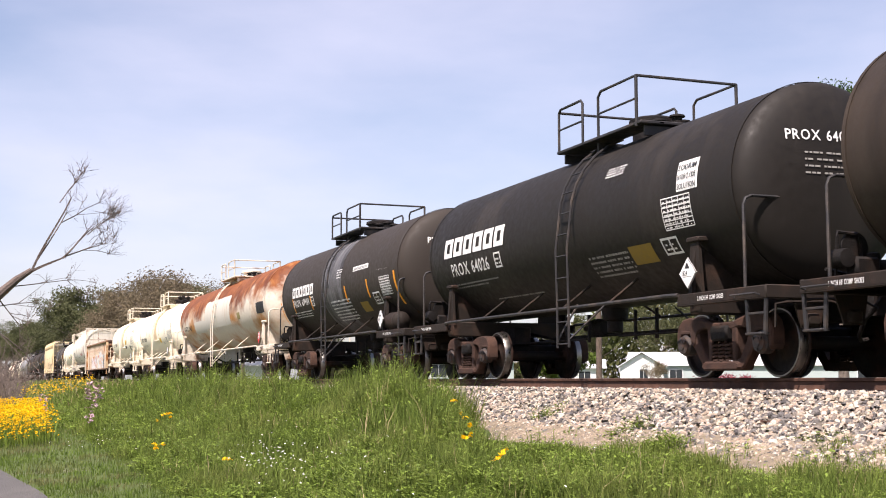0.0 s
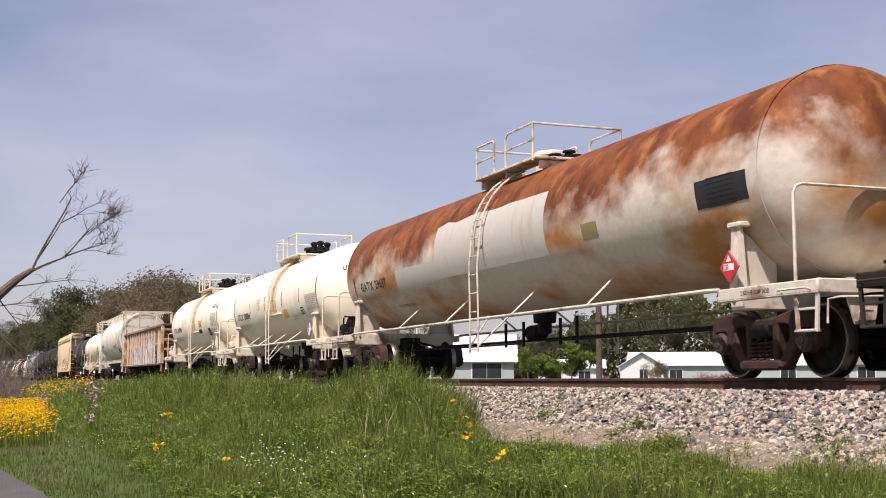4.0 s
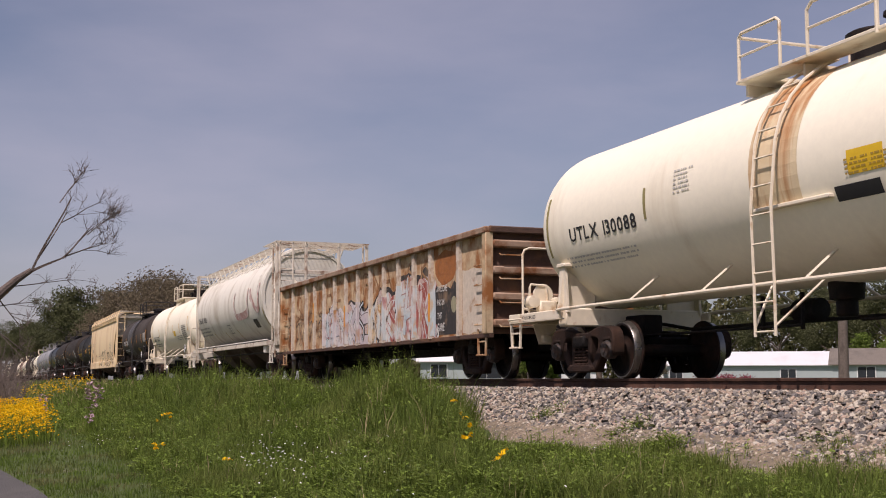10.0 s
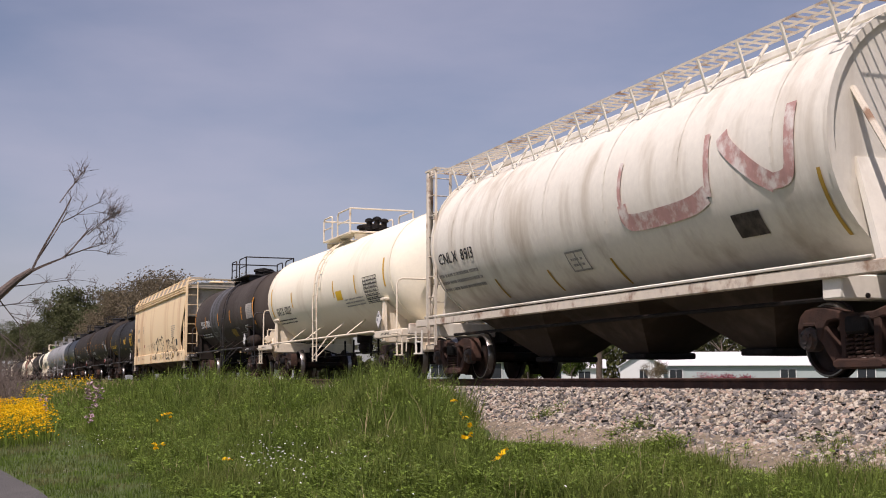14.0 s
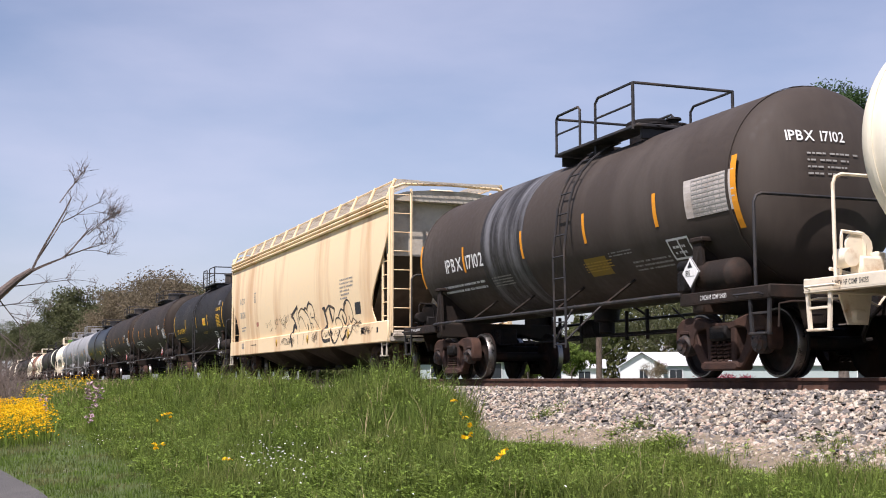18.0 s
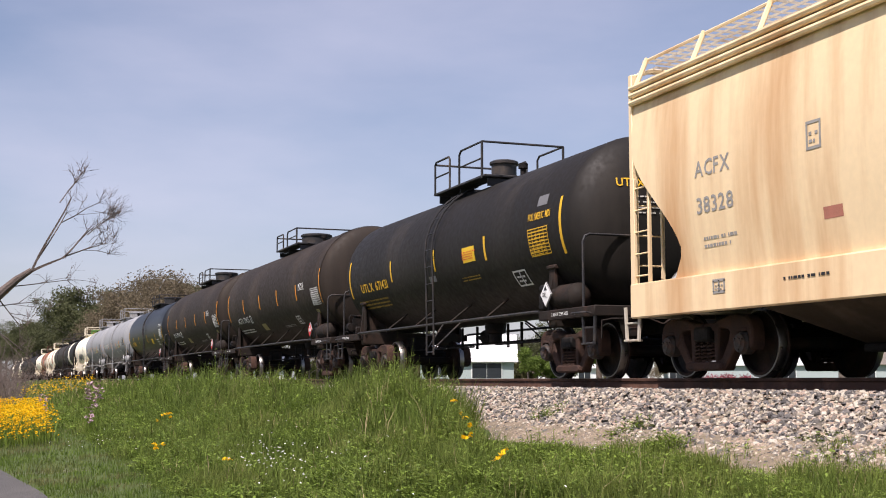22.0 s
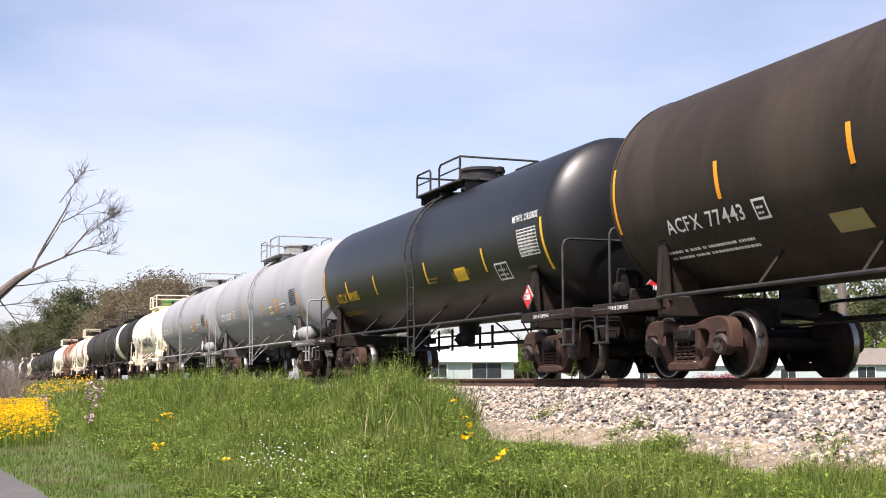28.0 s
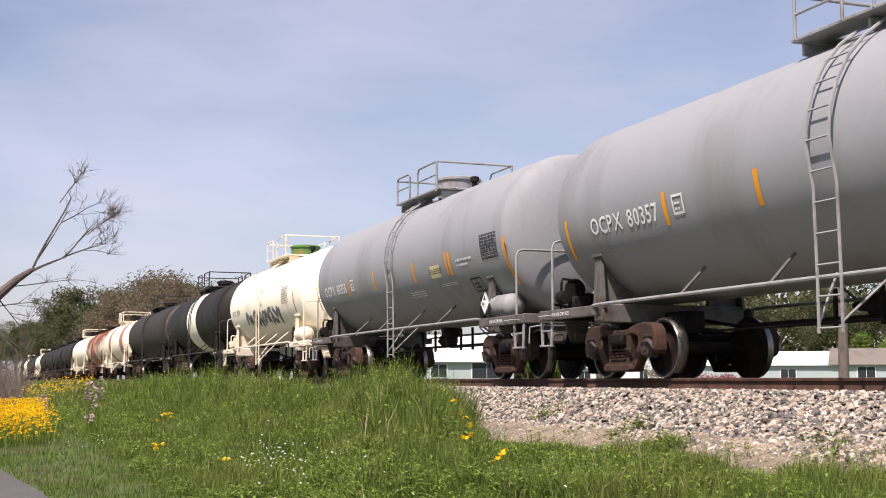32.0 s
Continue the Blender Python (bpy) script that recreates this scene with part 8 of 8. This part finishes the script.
MARKS_C10 = [("bars", -5.72, 2.07, 1.2, 0.58, 6, "dull"), ("panel", -6.98, 1.62, 0.5, 0.3, "dark"), ("text", 7.36, 2.65, 0.85, 0.22, "ACFX", "dull"), ("text", 7.34, 2.16, 0.88, 0.22, "38328", "dull"), ("bars", 7.24, 1.7, 0.8, 0.2, 2, "dull"),
             ("bars", 5.5, 1.15, 0.9, 0.08, 1, "black"), ("plate", 4.95, 2.62, 0.24, 0.3, "dull"), ("panel", 4.75, 1.78, 0.34, 0.14, "salmon"), ("box", 7.0, 1.1, 0.25, 0.15, "dull"), ("panel", -8.9, 1.1, 0.12, 0.12, "dark"), ("box", -7.6, 1.14, 0.3, 0.1, "black")]


def other(marks, old, fresh):
    return [tuple(fresh if v == old else v for v in m) for m in marks]


# Couplings along the track at the start, front to rear.
JOIN = [-1.2, 12.57, 26.36, 40.02, 61.6, 77.3, 93.05, 110.95, 128.0, 143.95, 158.5, 178.95, 194.45, 210.4, 226.1, 243.2, 259.55, 275.0, 288.6, 304.0, 322.0, 338.0, 354.0, 370.0]
JOIN += [386.0 + 16 * i for i in range(9)]


def gap(i):
    return (JOIN[i], JOIN[i + 1])


tank_car(gap(0), 1.37, 3.96, brown_black, black_trim, "dirty brown-black tank car with white markings", head=0.4, inset=0.7, marks=[("panel", 4.9, 2.75, 1.3, 0.45, "paper"), ("panel", 4.8, 2.9, 0.7, 0.14, "olive"), ("stripe", 4.6, 1.6, 0.1, 1.0, "orange")])
tank_car(gap(1), 1.37, 3.96, black_paint, black_trim, "black tank car with white lettering", head=0.42, inset=0.75, blunt=0.8, marks=MARKS_C1, placard=("1824", "black", "white"), steps=-1.0, hand=0.85, ends_text="PROX 64026", guard=0.76, truck_shift=(-0.3, -0.4))
tank_car(gap(2), 1.38, 4.02, dusty_black, black_trim, "dusty black tank car with pale streaks", head=0.42, inset=0.65, blunt=0.8, marks=MARKS_C2, placard=("1824", "black", "white"), steps=0.3, hand=0.9, scuff=(-1.0, 1.0), ends_text="PROX 69969", reservoir=True)
tank_car(gap(3), 1.38, 4.06, rusty_white, frame_white, "white tank car with heavy orange rust on its top", head=0.8, inset=0.8, marks=MARKS_C3, placard=("1230", "white", "red"), dome=cream_paint, repaired=[(2.6, -2.9, -0.42, 0.42, pale_patch), (5.3, 2.6, -0.5, -0.12, pale_patch)])
tank_car(gap(4), 1.38, 3.98, white_paint, cream_paint, "white acid tank car with cream railings", head=0.95, inset=0.85, marks=MARKS_C4, placard=("1789", "black", "white"), frame_mat=greasy_truck, steps=-0.45, bands=False, stained=True, ends_text="UTLX 130084", ends_ink="black")
tank_car(gap(5), 1.38, 3.97, white_paint, cream_paint, "white acid tank car with a rust-stained middle", head=0.95, inset=0.85, marks=MARKS_C5, placard=("1789", "black", "white"), frame_mat=greasy_truck, steps=-0.35, bands=False, stained=True, ends_text="UTLX 130088", ends_ink="black")
gondola(gap(6), "rusty white gondola covered in graffiti")
cylinder_hopper(gap(7), "weathered white cylindrical covered hopper with faded red strokes", MARKS_C7)
tank_car(gap(8), 1.39, 4.02, white_paint, cream_paint, "white tank car with yellow stripes and black lettering", head=0.7, inset=0.8, marks=MARKS_C8, placard=("1830", "black", "white"), steps=-0.06, hand=0.85, frame_mat=greasy_truck)
tank_car(gap(9), 1.36, 3.93, dusty_brown, black_trim, "dirty black tank car with yellow stripes", head=0.6, inset=0.75, marks=MARKS_C9, placard=("1805", "black", "white"), steps=-1.2, hand=0.7, scuff=(0.6, 2.6), ends_text="IPBX 17102", guard=0.7, reservoir=True)
flat_hopper(gap(10), "tan covered hopper with graffiti along its sill", MARKS_C10)
tank_car(gap(11), 1.46, 4.1, black_paint, black_trim, "black tank car with yellow lettering and stripes", ends_text="UTLX 671431", ends_ink="yellow", head=0.6, inset=0.75, marks=MARKS_C11, placard=("3082", "black", "white"), manway="bonnet", bands=False, guard=0.72, reservoir=True, tall=0.10, bonnet=0.27)
tank_car(gap(12), 1.55, 4.33, brown_black, black_trim, "brown-black tank car with orange stripes", head=0.45, blunt=0.8, inset=0.75, marks=MARKS_C12, placard=("1063", "white", "red"), manway="bonnet", rungs=False, guard=0.5, reservoir=True, hang=2.62)
tank_car(gap(13), 1.55, 4.33, brown_black, black_trim, "brown-black tank car with white lettering", head=0.45, blunt=0.8, inset=0.75, marks=other(MARKS_C12, "ACFX 77435", "ACFX 77443"), placard=("1063", "white", "red"), manway="bonnet", rungs=False, guard=0.5, reservoir=True, hang=2.62)
tank_car(gap(14), 1.5, 4.22, gloss_black, black_trim, "glossy black tank car with yellow stripes", head=0.6, inset=0.8, marks=MARKS_C14, placard=("1063", "white", "red"), manway="bonnet", steps=-0.3, bands=False, guard=0.5)
tank_car(gap(15), 1.52, 4.23, grey_paint, grey_trim, "clean grey tank car with orange stripes", head=0.5, inset=0.75, marks=MARKS_C15, placard=("1846", "black", "white"), truck_shift=(-0.28, -0.25), manway="bonnet", bands=False, hand=0.75, guard=0.62, reservoir=True)
tank_car(gap(16), 1.52, 4.23, grey_paint, grey_trim, "grey tank car with a round valve bonnet", head=0.5, inset=0.75, marks=other(MARKS_C15, "OCPX 80357", "OCPX 80356"), placard=("1846", "black", "white"), manway="bonnet", bands=False, hand=0.75, guard=0.62, reservoir=True)
tank_car(gap(17), 1.42, 4.1, white_paint, cream_paint, "white tank car with dark smeared graffiti", manway="bonnet", bands=False, dome=green_paint, marks=[("text", 4.9, 2.35, 1.3, 0.2, "OCLX 30170", "dull"), ("smear", 2.6, 1.85, 4.8, 0.55, 9, "grey"), ("grid", -3.0, 2.4, 0.9, 0.5, 5, 7, "dull"), ("stripe", -4.6, 1.9, 0.07, 0.8, "black")], reservoir=True)
tank_car(gap(18), 1.42, 4.05, black_paint, black_trim, "black tank car with a white band", rings=[(-1.1, 1.3, white_paint)])
tank_car(gap(19), 1.42, 4.05, dusty_black, black_trim, "plain dusty black tank car")
tank_car(gap(20), 1.4, 4.0, white_paint, cream_paint, "white tank car with faded salmon rings", far=True, rings=[(-5.5, -3.6, salmon), (2.0, 3.4, salmon)])
tank_car(gap(21), 1.4, 4.0, rusty_white, brown_trim, "rust-streaked white tank car with worn paint", far=True, rings=[(-1.5, 2.5, salmon)])
tank_car(gap(22), 1.4, 4.0, white_paint, cream_paint, "white tank car with rust marks", far=True)
for i in range(23, 32):
    if i in (27, 30):
        tank_car(gap(i), 1.4, 4.0, white_paint, cream_paint, "white tank car at the train's tail", far=True)
    else:
        tank_car(gap(i), 1.45, 4.1, black_paint, black_trim, "black tank car at the train's tail", far=True)


def motions():
    """Rolls every car along the track, and turns the wheels of the cars while they pass before the eye."""
    where = {}
    for car, y in CARS:
        where[car] = y
        walk(car, [(t, pose(TRACK, y - gone(t), 0)) for t in range(0, 33, 2)])
    for car, ws, a in TURNING:
        rows = [(0.0, pose(0, a, WHEEL))]
        angle, t, last = 0.0, 0.0, 0.0
        while t < 31.99:
            nxt = t + 2 / 30
            yy = where[car] - gone(nxt)
            if -8 < yy < 62:
                if last < t:
                    rows.append((t, pose(0, a, WHEEL, math.degrees(angle))))
                angle += (gone(nxt) - gone(t)) / WHEEL
                rows.append((nxt, pose(0, a, WHEEL, math.degrees(angle))))
                last = nxt
            t = nxt
        if last < 31.99:
            rows.append((32.0, pose(0, a, WHEEL, math.degrees(angle))))
        if len(rows) > 2:
            walk(ws, rows)


motions()
